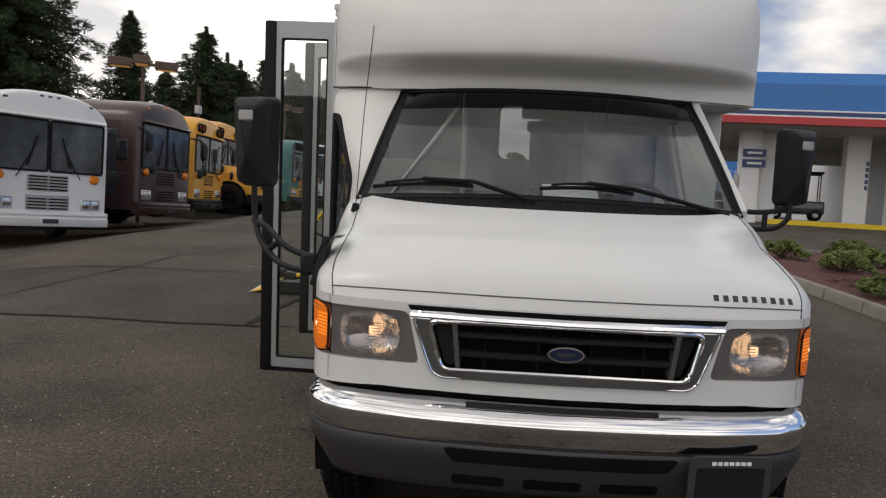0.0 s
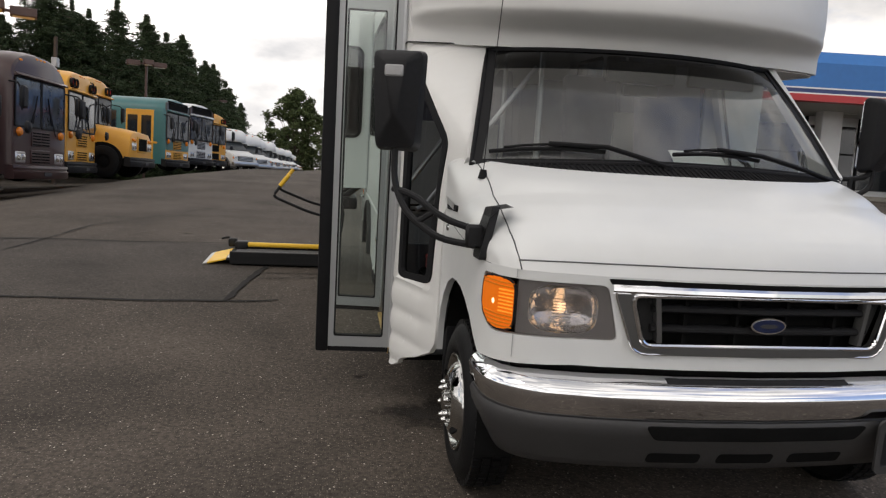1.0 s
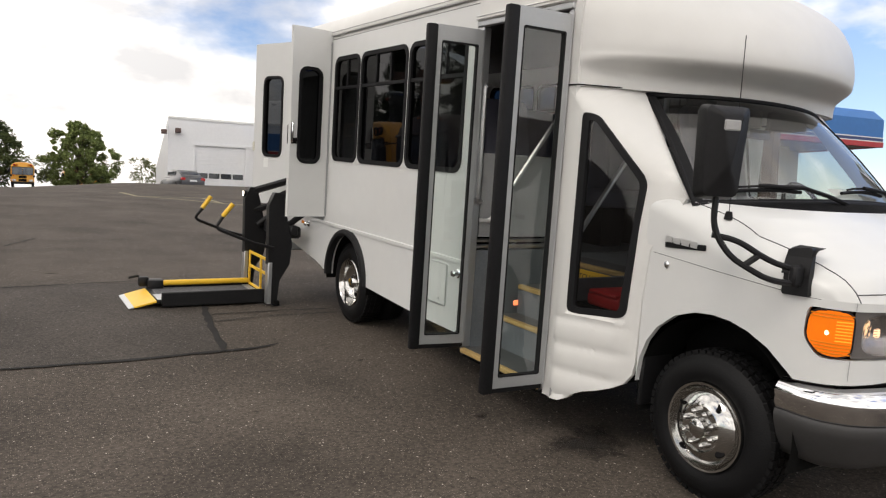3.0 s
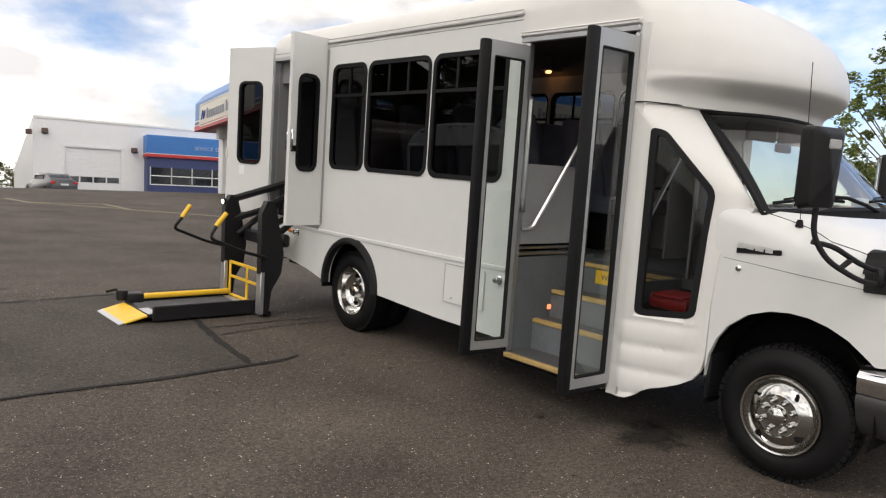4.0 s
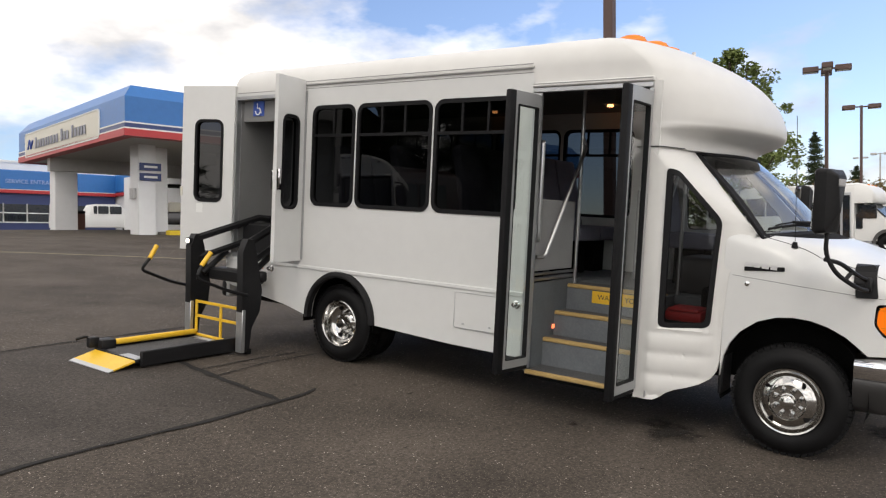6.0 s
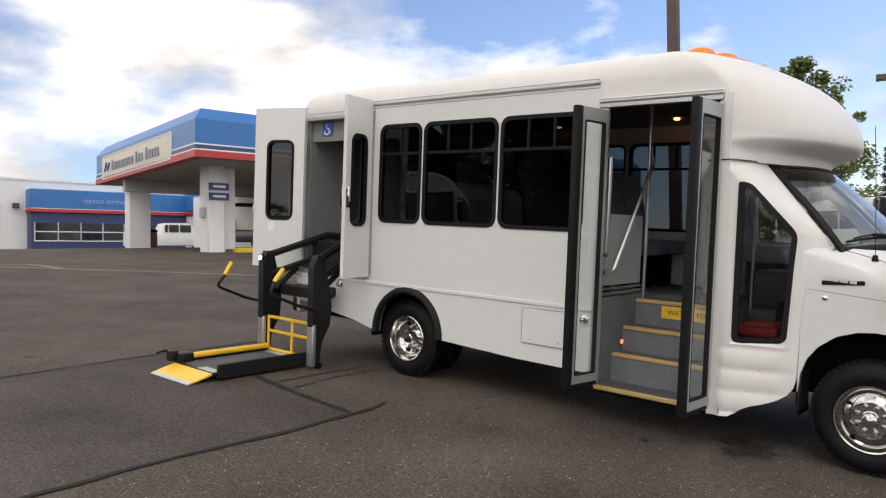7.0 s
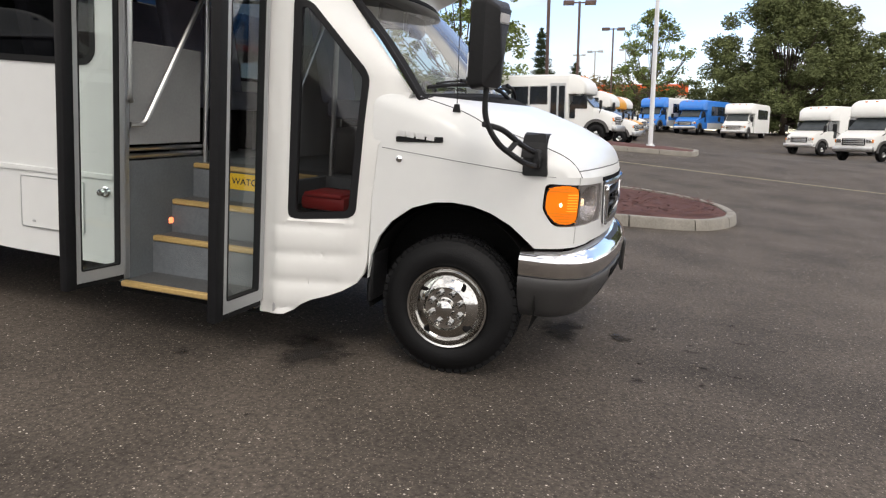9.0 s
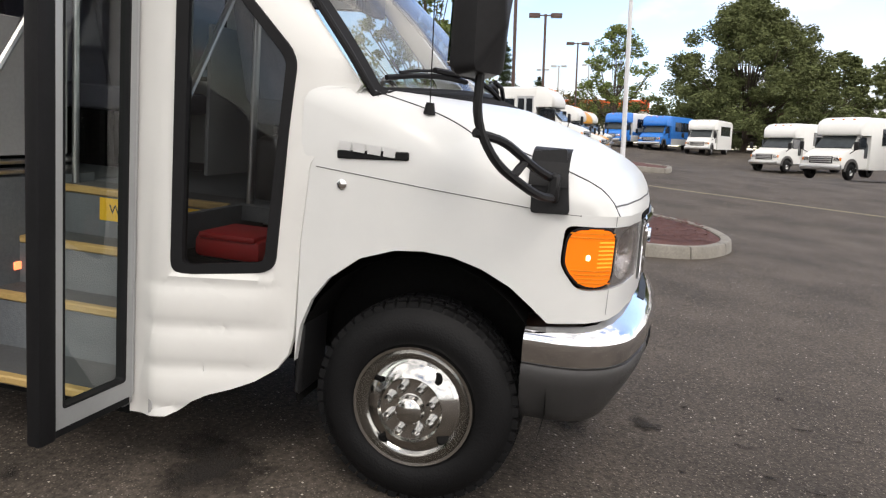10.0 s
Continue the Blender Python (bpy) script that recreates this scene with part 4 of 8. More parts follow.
for j in range(74):
    k = -0.93 + 1.86 * j / 73
    a = cowl_edge(k, -0.003) + Vector((0, 0.018, 0))
    b = ws(k, 0.0, 0.0) + Vector((0, -0.022, 0))
    if j == 0:
        cowl_slats = bmesh.new()
    tube(cowl_slats, [a, b], 0.004, 4)
part("cowl_slats", cowl_slats, SOFTBLACK, bus)
for _sd in (-1, 1):
    A = [hood_at(_sd * (0.905 + 0.080 * t), 0.03, 0.002) for t in (k / 8 for k in range(9))]
    B = [Vector((_sd * x, y, z)) for x, y, z in soft([(-0.930, 0.215, 1.428), (-0.958, 0.268, 1.448), (-0.985, 0.332, 1.358), (-1.014, 0.395, 1.245)], 0.02, 3)]
    B = [B[min(len(B) - 1, round(k / 8 * (len(B) - 1)))] for k in range(9)]
    part("cowl_corner", loft([A, [(p + q) / 2 + Vector((0, -0.004, 0.006)) for p, q in zip(A, B)], B]), WHITE, bus, "white panel at the foot of the windscreen pillar")
screen = part("windscreen", loft([[ws(k, v) for k in KS] for v in (0.02, 0.15, 0.3, 0.45, 0.6, 0.80)]), SCREEN, bus, "clear windscreen with a dark shade band")
screen.visible_shadow = False
part("shade_band", loft([[ws(k, v) for k in KS] for v in (0.80, 0.88, 0.99)]), SHADEBAND, screen)
bm = bmesh.new()
rim_pts = [ws(k, 0.0) for k in KS] + [ws(1, v) for v in (0.25, 0.5, 0.75)] + [ws(k, 0.995) for k in KS[::-1]] + [ws(-1, v) for v in (0.75, 0.5, 0.25)]
tube(bm, rim_pts, 0.013, 8, closed=True)
part("windscreen_seal", bm, SOFTBLACK, screen)
# black printed border of the glass
for _sd in (-1, 1):
    part("glass_border", loft([[ws(_sd * k, v, 0.003) for k in (1.0, 0.975, 0.955 - 0.012 * math.sin(math.pi * v))] for v in (j / 12 for j in range(13))]), SOFTBLACK, screen, "black printed border of the glass")
part("glass_border", loft([[ws(k, v, 0.003) for k in KS] for v in (0.0, 0.02, 0.035)]), SOFTBLACK, screen)
for pivot, b0, b1 in ((-0.12, -0.40, -0.93), (0.88, 0.40, -0.07)):
    mid = b0 * 0.5 + b1 * 0.5
    wiper = bmesh.new()
    pts = [ws(pivot, -0.03, 0.035), ws(pivot + (b0 - pivot) * 0.5, 0.02, 0.05), ws(b0, 0.085, 0.05), ws(mid, 0.115, 0.04)]
    tube(wiper, pts, 0.011, 6)
    w = part("wiper", wiper, SOFTBLACK, bus)
    part("wiper_pivot", boxed(-0.02, 0.02, -0.02, 0.02, -0.02, 0.02, 0.008, m=Matrix.Translation(ws(pivot, -0.03, 0.02))), SOFTBLACK, w)
    bm = bmesh.new()
    tube(bm, [ws(b0 + (b1 - b0) * t, 0.075 + 0.02 * math.sin(math.pi * t), 0.020) for t in (k / 8 for k in range(9))], 0.010, 6)
    tube(bm, [ws(b0 + (b1 - b0) * t, 0.085 + 0.035 * math.sin(math.pi * t), 0.030) for t in (0.12, 0.3, 0.5, 0.7, 0.88)], 0.006, 5)
    part("blade", bm, SOFTBLACK, w)

# quarter panels between cab and door
def q_front(z):
    return (curve_at([(0.25, -1.03), (1.17, -1.025), (1.45, -0.965), (2.0, -0.80)], z), curve_at([(0.25, 0.42), (1.17, 0.42), (1.30, 0.36), (1.45, 0.275), (2.02, 0.79)], z))


def quarter_place(side):
    def place(y, z, d):
        xe, ye = q_front(z)
        k = curve_at([(0.3, 0.40), (1.1, 0.40), (1.5, 0.50), (2.0, 0.52)], z)
        c = 0.86 - y
        x = -HALF + k * (max(0.0, c) if c > 0.04 else max(0.0, c + 0.04) ** 2 / 0.16)
        span = curve_at([(1.17, 0.13), (1.45, 0.14), (1.7, 0.17), (2.02, 0.19)], z)
        w = min(1.0, max(0.0, (ye + span - y) / span))
        w = 1 - math.sqrt(max(0.0, 1 - 0.96 * w * w)) if z > 1.3 else w * w * (3 - 2 * w)
        w = w / 0.8 if z > 1.3 else w
        x = x + (xe - x) * min(1.0, w)
        if z < 0.76 and y < 0.93:
            e = min(1.0, (0.93 - y) / 0.05) * min(1.0, max(0.0, (y - 0.46) / 0.10))
            x -= 0.024 * e * abs(math.sin((z - 0.29) / 0.148 * math.pi)) ** 0.34
        return (side * -1 * (x + d) if side > 0 else x + d, y, z)
    return place


_q_out = [(0.975, 2.02), (0.79, 2.02), (0.28, 1.45), (0.36, 1.30), (0.42, 1.17), (0.44, 0.9), (0.445, 0.56), (0.460, 0.49), (0.495, 0.435), (0.55, 0.398), (0.62, 0.368), (0.70, 0.342), (0.755, 0.312), (0.79, 0.280), (0.83, 0.258), (0.975, 0.25)]
_q_hole = round_poly([(0.822, 1.860), (0.755, 1.845), (0.500, 1.515), (0.525, 0.80), (0.818, 0.775)], 0.045, 4)
_q_in = round_poly([(0.799, 1.828), (0.765, 1.820), (0.519, 1.509), (0.543, 0.823), (0.796, 0.799)], 0.03, 4)
_ycut, _zcut = [0.30 + 0.02 * k for k in range(34)], [0.26 + 0.0185 * k for k in range(28)] + [1.17 + 0.04 * k for k in range(21)]
qp = part("quarter_panel", plate([_q_out, _q_hole], 0.025, quarter_place(-1), _ycut, _zcut), CAPWHITE, bus, "white fibreglass panel with a tall angular window")
part("window_seal", plate([round_poly([(y + (0.012 if y > 0.7 else -0.012), z + (0.012 if z > 1.4 else -0.012)) for y, z in ((0.822, 1.860), (0.755, 1.845), (0.500, 1.515), (0.525, 0.80), (0.818, 0.775))], 0.05), _q_in], 0.03, (lambda pl: lambda y, z, d: pl(y, z, d - 0.010))(quarter_place(-1)), _ycut), SOFTBLACK, qp, "black rubber window seal")
part("quarter_window", plate([_q_in], 0.0, (lambda pl: lambda y, z, d: pl(y, z, 0.008))(quarter_place(-1)), _ycut), QUARTER, qp, "smoked quarter window").visible_shadow = False


# the driver's door of the van cab, narrower than the coach body behind it
def cab_side(y, z, d):
    return (curve_at([(0.4, 1.0), (0.8, 1.025), (1.17, 1.02), (1.45, 0.985), (2.02, 0.845)], z) - d, y, z)


CABGLASS = glass("clear cab window glass", (0.72, 0.77, 0.76), 0.9, 1.5)
_cd_hole = round_poly([(1.36, 1.945), (0.84, 1.945), (0.50, 1.545), (0.50, 1.43), (1.36, 1.41)], 0.05)
cab_door = part("cab_door", plate([[(1.46, 2.02), (0.79, 2.02), (0.28, 1.45), (0.36, 1.30), (0.42, 1.17), (0.44, 0.9), (0.445, 0.48), (1.46, 0.45)], _cd_hole], 0.04, cab_side, [], [0.8, 1.17, 1.45]), WHITE, bus, "white driver's door of the van cab")
part("door_window", plate([_cd_hole], 0.0, lambda y, z, d: cab_side(y, z, 0.02), [], [1.45]), CABGLASS, cab_door, "clear driver's window").visible_shadow = False
bm = bmesh.new()
tube(bm, [cab_side(y, z, 0.004) for y, z in _cd_hole], 0.010, 6, closed=True)
part("window_seal", bm, SOFTBLACK, cab_door)
part("body_step", boxed(0.80, 1.195, 1.44, 1.475, 0.32, 2.02, 0.004), CAPWHITE, bus, "white step between cab and coach body")

# front cap over the cab
CAP = [  # z, front y, back-of-curve y, half width, roundness, straight side ends at y
    (2.012, 0.600, 0.93, 1.199, 1.5, 0.975), (2.045, 0.598, 0.93, 1.199, 1.5, 0.975), (2.078, 0.588, 0.93, 1.199, 1.5, 0.975), (2.102, 0.555, 0.93, 1.199, 1.52, 0.975),
    (2.125, 0.485, 0.93, 1.199, 1.57, 0.975), (2.150, 0.408, 0.93, 1.20, 1.64, 0.975), (2.172, 0.372, 0.94, 1.20, 1.70, 0.975), (2.195, 0.362, 0.95, 1.20, 1.72, 0.975),
    (2.24, 0.362, 0.95, 1.20, 1.74, 0.975), (2.30, 0.376, 0.95, 1.20, 1.75, 0.975), (2.38, 0.41, 0.95, 1.20, 1.76, 0.975),
    (2.44, 0.448, 0.96, 1.20, 1.78, 0.975), (2.54, 0.535, 0.99, 1.20, 1.8, 1.912),
    (2.585, 0.585, 1.02, 1.20, 1.82, 1.912), (2.645, 0.665, 1.08, 1.197, 1.85, 1.912), (2.705, 0.765, 1.16, 1.18, 1.88, 1.912), (2.765, 0.885, 1.26, 1.145, 1.9, 1.912),
    (2.81, 1.00, 1.38, 1.08, 1.95, 1.912), (2.85, 1.13, 1.5, 0.95, 2.0, 1.912), (2.885, 1.32, 1.66, 0.6, 2.0, 1.912), (2.90, 1.55, 1.78, 0.25, 2.0, 1.912), (2.903, 1.80, 1.88, 0.03, 2.0, 1.912)]


def cap_at(z):
    """The cap's shape at a height, eased through the rows given above."""
    i = max(j for j in range(len(CAP) - 1) if CAP[j][0] <= z + 1e-9)
    t = (z - CAP[i][0]) / (CAP[i + 1][0] - CAP[i][0])
    out = [z]
    for c in range(1, 5):
        v = [q[c] for q in CAP]
        g = []
        for j in (i, i + 1):
            lo, hi = max(j - 1, 0), min(j + 1, len(CAP) - 1)
            g.append((v[hi] - v[lo]) / (CAP[hi][0] - CAP[lo][0]) * (CAP[i + 1][0] - CAP[i][0]))
        a = 2 * (v[i] - v[i + 1]) + g[0] + g[1]
        b = 3 * (v[i + 1] - v[i]) - 2 * g[0] - g[1]
        out.append(((a * t + b) * t + g[0]) * t + v[i])
    return out + [0.975 if z < 2.4625 else 1.912]


def cap_rows():
    zs = sorted([CAP[i][0] + (CAP[i + 1][0] - CAP[i][0]) * k / 3 for i in range(len(CAP) - 1) for k in range(3)] + [2.462, 2.463, CAP[-1][0]])
    rows = []
    for z in zs:
        z, yf, yb, hw, n, ye = cap_at(min(z, CAP[-1][0] - 1e-6))
        half = [(-hw, ye + (yb - ye) * k / 6) for k in range(6)]
        m = 36
        for k in range(m + 1):
            a = 0.5 * math.pi * k / m
            half.append((-hw * abs(math.cos(a)) ** (2 / n), yb - (yb - yf) * abs(math.sin(a)) ** (2 / n)))
        full = half + [(-x, y) for x, y in half[-2::-1]]
        rows.append([(x, y, z) for x, y in full])
    return rows


_cap = cap_rows()
cap = part("front_cap", loft(_cap), CAPWHITE, bus, "bulging white fibreglass cap over the cab", smooth=60)
part("cap_underside", loft([_cap[0], [(x * 0.9, y + 0.08, 2.005) for x, y, z in _cap[0]]]), CAPWHITE, cap)
bm = bmesh.new()
tube(bm, [(-1.203, 0.972, 2.016), (-1.203, 0.88, 2.016), (-1.0, 0.80, 2.016), (-0.82, 0.765, 2.018)], 0.004, 6)
part("panel_gap", bm, SOFTBLACK, cap)
for x, y, z in ((0.0, 1.33, 2.893), (-0.60, 1.40, 2.876), (0.60, 1.40, 2.876), (-0.28, 1.34, 2.888), (0.28, 1.34, 2.888)):
    bm = spun([(0, 0.07), (0.014, 0.07), (0.042, 0.058), (0.062, 0.03), (0.066, 0.001)], 16, "Z", Matrix.Translation((x, y, z - 0.008)) @ Matrix.Diagonal((1.0, 1.9, 1.1, 1)))
    part("marker_lamp", bm, AMBERDULL, cap, "amber clearance lamp on the roof")

# roof, side walls, rear wall
ROOF = [(1.20, 2.585), (1.197, 2.645), (1.18, 2.705), (1.145, 2.765), (1.08, 2.81), (0.95, 2.85), (0.6, 2.885), (0.25, 2.90), (0.0, 2.903)]
ROOF = [(-x, z) for x, z in ROOF] + [(x, z) for x, z in ROOF[-2::-1]]
REAR = 5.52
roof_rows = [[(x, y, z) for x, z in ROOF] for y in (1.912, 3.0, 4.2, 5.40)] + [[(x * 0.985, 5.48, z - 0.015) for x, z in ROOF], [(x * 0.95, REAR, 2.575 + (z - 2.575) * 0.8) for x, z in ROOF]]
part("roof", loft(roof_rows), CAPWHITE, bus, "white curved roof", smooth=60)
part("roof_lining", loft([[(x * 0.97, y, z - 0.05) for x, z in ROOF] for y in (1.55, 1.9, REAR - 0.05)]), INTERIOR, bus)
for _sd in (-1, 1):
    part("drip_rail", boxed(_sd * 1.199, _sd * 1.216, 1.91, 4.40 if _sd < 0 else REAR, 2.618, 2.644, 0.005), CAPWHITE, bus)
    for z in (2.614, 2.648):
        bm = bmesh.new()
        tube(bm, [(_sd * 1.211, 1.915, z), (_sd * 1.211, 4.40 if _sd < 0 else REAR, z)], 0.004, 5)
        part("drip_groove", bm, GREYWALL, bus)

WIN = [(2.02, 2.835), (2.865, 3.712), (3.742, 4.285)]
WZ = (1.475, 2.41)
_rear_arch = [(3.86 + 0.40 * math.cos(radians(a)), 0.425 + 0.40 * math.sin(radians(a))) for a in range(-4, 185, 8)]


def side_place(side):
    return lambda y, z, d: (side * (HALF - d), y, z)


def wall(side):
    loop = [(REAR, 0.60), (REAR, 2.58), (1.90, 2.58), (1.90, 0.375), (2.6, 0.385)] + _rear_arch[::-1] + [(4.6, 0.475)]
    holes = [rounded(a, b, *WZ, 0.085) for a, b in WIN]
    if side < 0:
        holes.append([(4.42, 0.925), (5.42, 0.925), (5.42, 2.53), (4.42, 2.53)])
    else:
        holes.append(rounded(4.33, 5.2, *WZ, 0.085))
    return plate([loop] + holes, 0.05, side_place(side))


part("side_wall", wall(-1), WHITE, bus, "white side wall with three dark windows")
part("side_wall", wall(1), WHITE, bus, "white side wall with dark windows")
part("side_wall_front", plate([[(0.975, 2.0), (1.475, 2.0), (1.475, 0.30), (1.90, 0.30), (1.90, 2.58), (0.975, 2.47)]], 0.05, side_place(1)), WHITE, bus)
part("cap_floor", plate([[(0.74, 0.80), (0.88, 0.79), (1.0, 0.83), (1.1, 0.875), (1.185, 0.95), (1.185, 1.46), (0.74, 1.46)]], 0.02, lambda x, y, d: (x, y, 2.004 + d)), CAPWHITE, bus, "white underside of the overhanging cap")
part("rear_wall", plate([[(-1.19, 0.46), (1.19, 0.46), (1.19, 2.58), (0.6, 2.80), (-0.6, 2.80), (-1.19, 2.58)], rounded(-0.09, 0.40, 1.66, 2.28, 0.09)], 0.05, lambda x, z, d: (x, REAR - 0.002 - d, z)), WHITE, bus)
part("rear_window", plate([rounded(-0.09, 0.40, 1.66, 2.28, 0.09)], 0.0, lambda x, z, d: (x, REAR - 0.03, z)), QUARTER, bus).visible_shadow = False


def coach_window(a, b, side):
    fr = part("side_window", plate([rounded(a - 0.003, b + 0.003, WZ[0] - 0.006, WZ[1] + 0.006, 0.090), rounded(a + 0.03, b - 0.03, WZ[0] + 0.03, WZ[1] - 0.03, 0.06)], 0.045, lambda y, z, d: (side * (HALF + 0.008 - d), y, z)), SOFTBLACK, bus, "dark tinted window in a black frame")
    part("pane", plate([rounded(a + 0.028, b - 0.028, WZ[0] + 0.028, WZ[1] - 0.028, 0.06)], 0.0, lambda y, z, d: (side * (HALF - 0.012), y, z)), TINT, fr).visible_shadow = False
    zs = 2.135
    part("mullion", boxed(side * 1.185, side * 1.203, a + 0.03, b - 0.03, zs - 0.013, zs + 0.013), SOFTBLACK, fr)
    for t in ((0.35, 0.66) if b - a > 0.6 else (0.5,)):
        y = a + (b - a) * t
        part("mullion", boxed(side * 1.186, side * 1.201, y - 0.011, y + 0.011, zs, WZ[1] - 0.03), SOFTBLACK, fr)


for a, b in WIN:
    coach_window(a, b, -1)
    coach_window(a, b, 1)
coach_window(4.33, 5.2, 1)
# belt rail, compartment hatch, latches
for _sd in (-1, 1):
    rows = [[(_sd * (HALF + o), y, 0.872 + dz) for o, dz in ((-0.002, 0.018), (0.010, 0.014), (0.012, 0.0), (0.010, -0.014), (-0.002, -0.018))] for y in (1.905, REAR)]
    part("belt_rail", loft(rows), WHITE, bus)
hatch = part("hatch", plate([rounded(2.10, 2.54, 0.535, 0.828, 0.012)], 0.012, lambda y, z, d: (-(HALF + 0.010) + d, y, z)), WHITE, bus, "flush white battery compartment hatch")
bm = bmesh.new()
tube(bm, [(-(HALF + 0.0105), y, z) for y, z in rounded(2.10, 2.54, 0.535, 0.828, 0.012, 2)], 0.003, 4, closed=True)
part("hatch_trim", bm, ALU, hatch)
for y in (2.19, 2.45):
    part("hatch_lock", boxed(-1.216, -1.208, y - 0.012, y + 0.012, 0.565, 0.578, 0.003), ALU, hatch)


def knob(y, z, x=-1.2):
    bm = spun([(x, 0.03), (x - 0.008, 0.032), (x - 0.014, 0.022), (x - 0.03, 0.017), (x - 0.045, 0.024), (x - 0.055, 0.018), (x - 0.057, 0.001)], 16, "X", Matrix.Translation((0, y, z)))
    return part("door_stop", bm, CHROME, bus, "round chrome door stop")


knob(1.955, 0.79)
knob(4.80, 0.815)
part("side_marker", boxed(-1.215, -1.198, 4.93, 4.99, 0.80, 0.83, 0.006), AMBERDULL, bus)

# ---- bus: underbody, wheels ----
part("chassis", boxed(-0.95, 0.95, 1.92, 5.40, 0.42, 0.60), WELL, bus, "dark underbody")
part("chassis", boxed(-0.28, 0.95, 0.6, 1.92, 0.40, 0.60), WELL, bus)
part("floor_pan", boxed(-1.17, 1.17, 1.90, 5.46, 0.86, 0.93), GREYVINYL, bus)
part("cab_floor", boxed(-0.50, 1.17, 0.30, 1.90, 0.86, 0.925), GREYVINYL, bus)
part("engine_bay", boxed(-0.62, 0.62, -0.50, 0.72, 0.40, 1.02, 0.02), WELL, bus)
part("firewall", boxed(-0.95, 0.95, 0.46, 0.52, 0.45, 1.38), WELL, bus)
for _sd in (-1, 1):
    rows = []
    for k in range(17):
        a = radians(-18 + 216 * k / 16)
        rows.append([(_sd * x, 0.0 + 0.455 * math.cos(a), 0.44 + 0.455 * math.sin(a)) for x in (0.985, 0.70)])
    part("wheel_well", loft(rows), WELL, bus)
    rows = []
    for k in range(17):
        a = radians(-10 + 200 * k / 16)
        rows.append([(_sd * x, 3.90 + 0.455 * math.cos(a), 0.42 + 0.455 * math.sin(a)) for x in (1.18, 0.55)])
    part("wheel_well", loft(rows), WELL, bus)
    # black flare over the rear wheel
    rows = []
    for i, (y, z) in enumerate(_rear_arch):
        d = Vector((y - 3.86, z - 0.425)).normalized()
        rows.append([(_sd * (1.20 + o), y + d.x * e, z + d.y * e) for o, e in ((-0.03, -0.012), (0.030, -0.012), (0.038, 0.008), (0.028, 0.036), (0.0, 0.048))])
    part("wheel_flare", loft(rows, closed=True, cap=True), BLACK, bus, "black rubber wheel arch flare")
# mud flap behind each front wheel
for _sd in (-1, 1):
    part("splash_guard", boxed(_sd * 0.76, _sd * 0.985, 0.425, 0.455, 0.33, 0.62, 0.01), BLACK, bus)


def tyre_mesh(x0, x1, r):
    prof = [(x0 + 0.02, 0.215), (x0, 0.235), (x0 - 0.006, 0.29), (x0 + 0.012, r - 0.035), (x0 + 0.035, r - 0.010), (x0 + 0.045, r), (x1 - 0.045, r), (x1 - 0.035, r - 0.010), (x1 - 0.012, r - 0.035), (x1 + 0.006, 0.29), (x1, 0.235), (x1 - 0.02, 0.215)]
    return spun(prof, 48, "X")


def tread_blocks(x0, x1, r):
    bm = bmesh.new()
    n = 52
    for k in range(n):
        a = 2 * math.pi * k / n
        for j, (u, v) in enumerate(((0.14, 0.29), (0.33, 0.48), (0.52, 0.67), (0.71, 0.86))):
            b = a + (0.03 if j % 2 else 0.0)
            m = pose(0, 0, 0, math.degrees(b), 0, 0)
            box(bm, x0 + (x1 - x0) * u, x0 + (x1 - x0) * v, -0.0165, 0.0165, r - 0.022, r + (0.0 if j in (0, 3) else 0.004), m=m)
    return bm


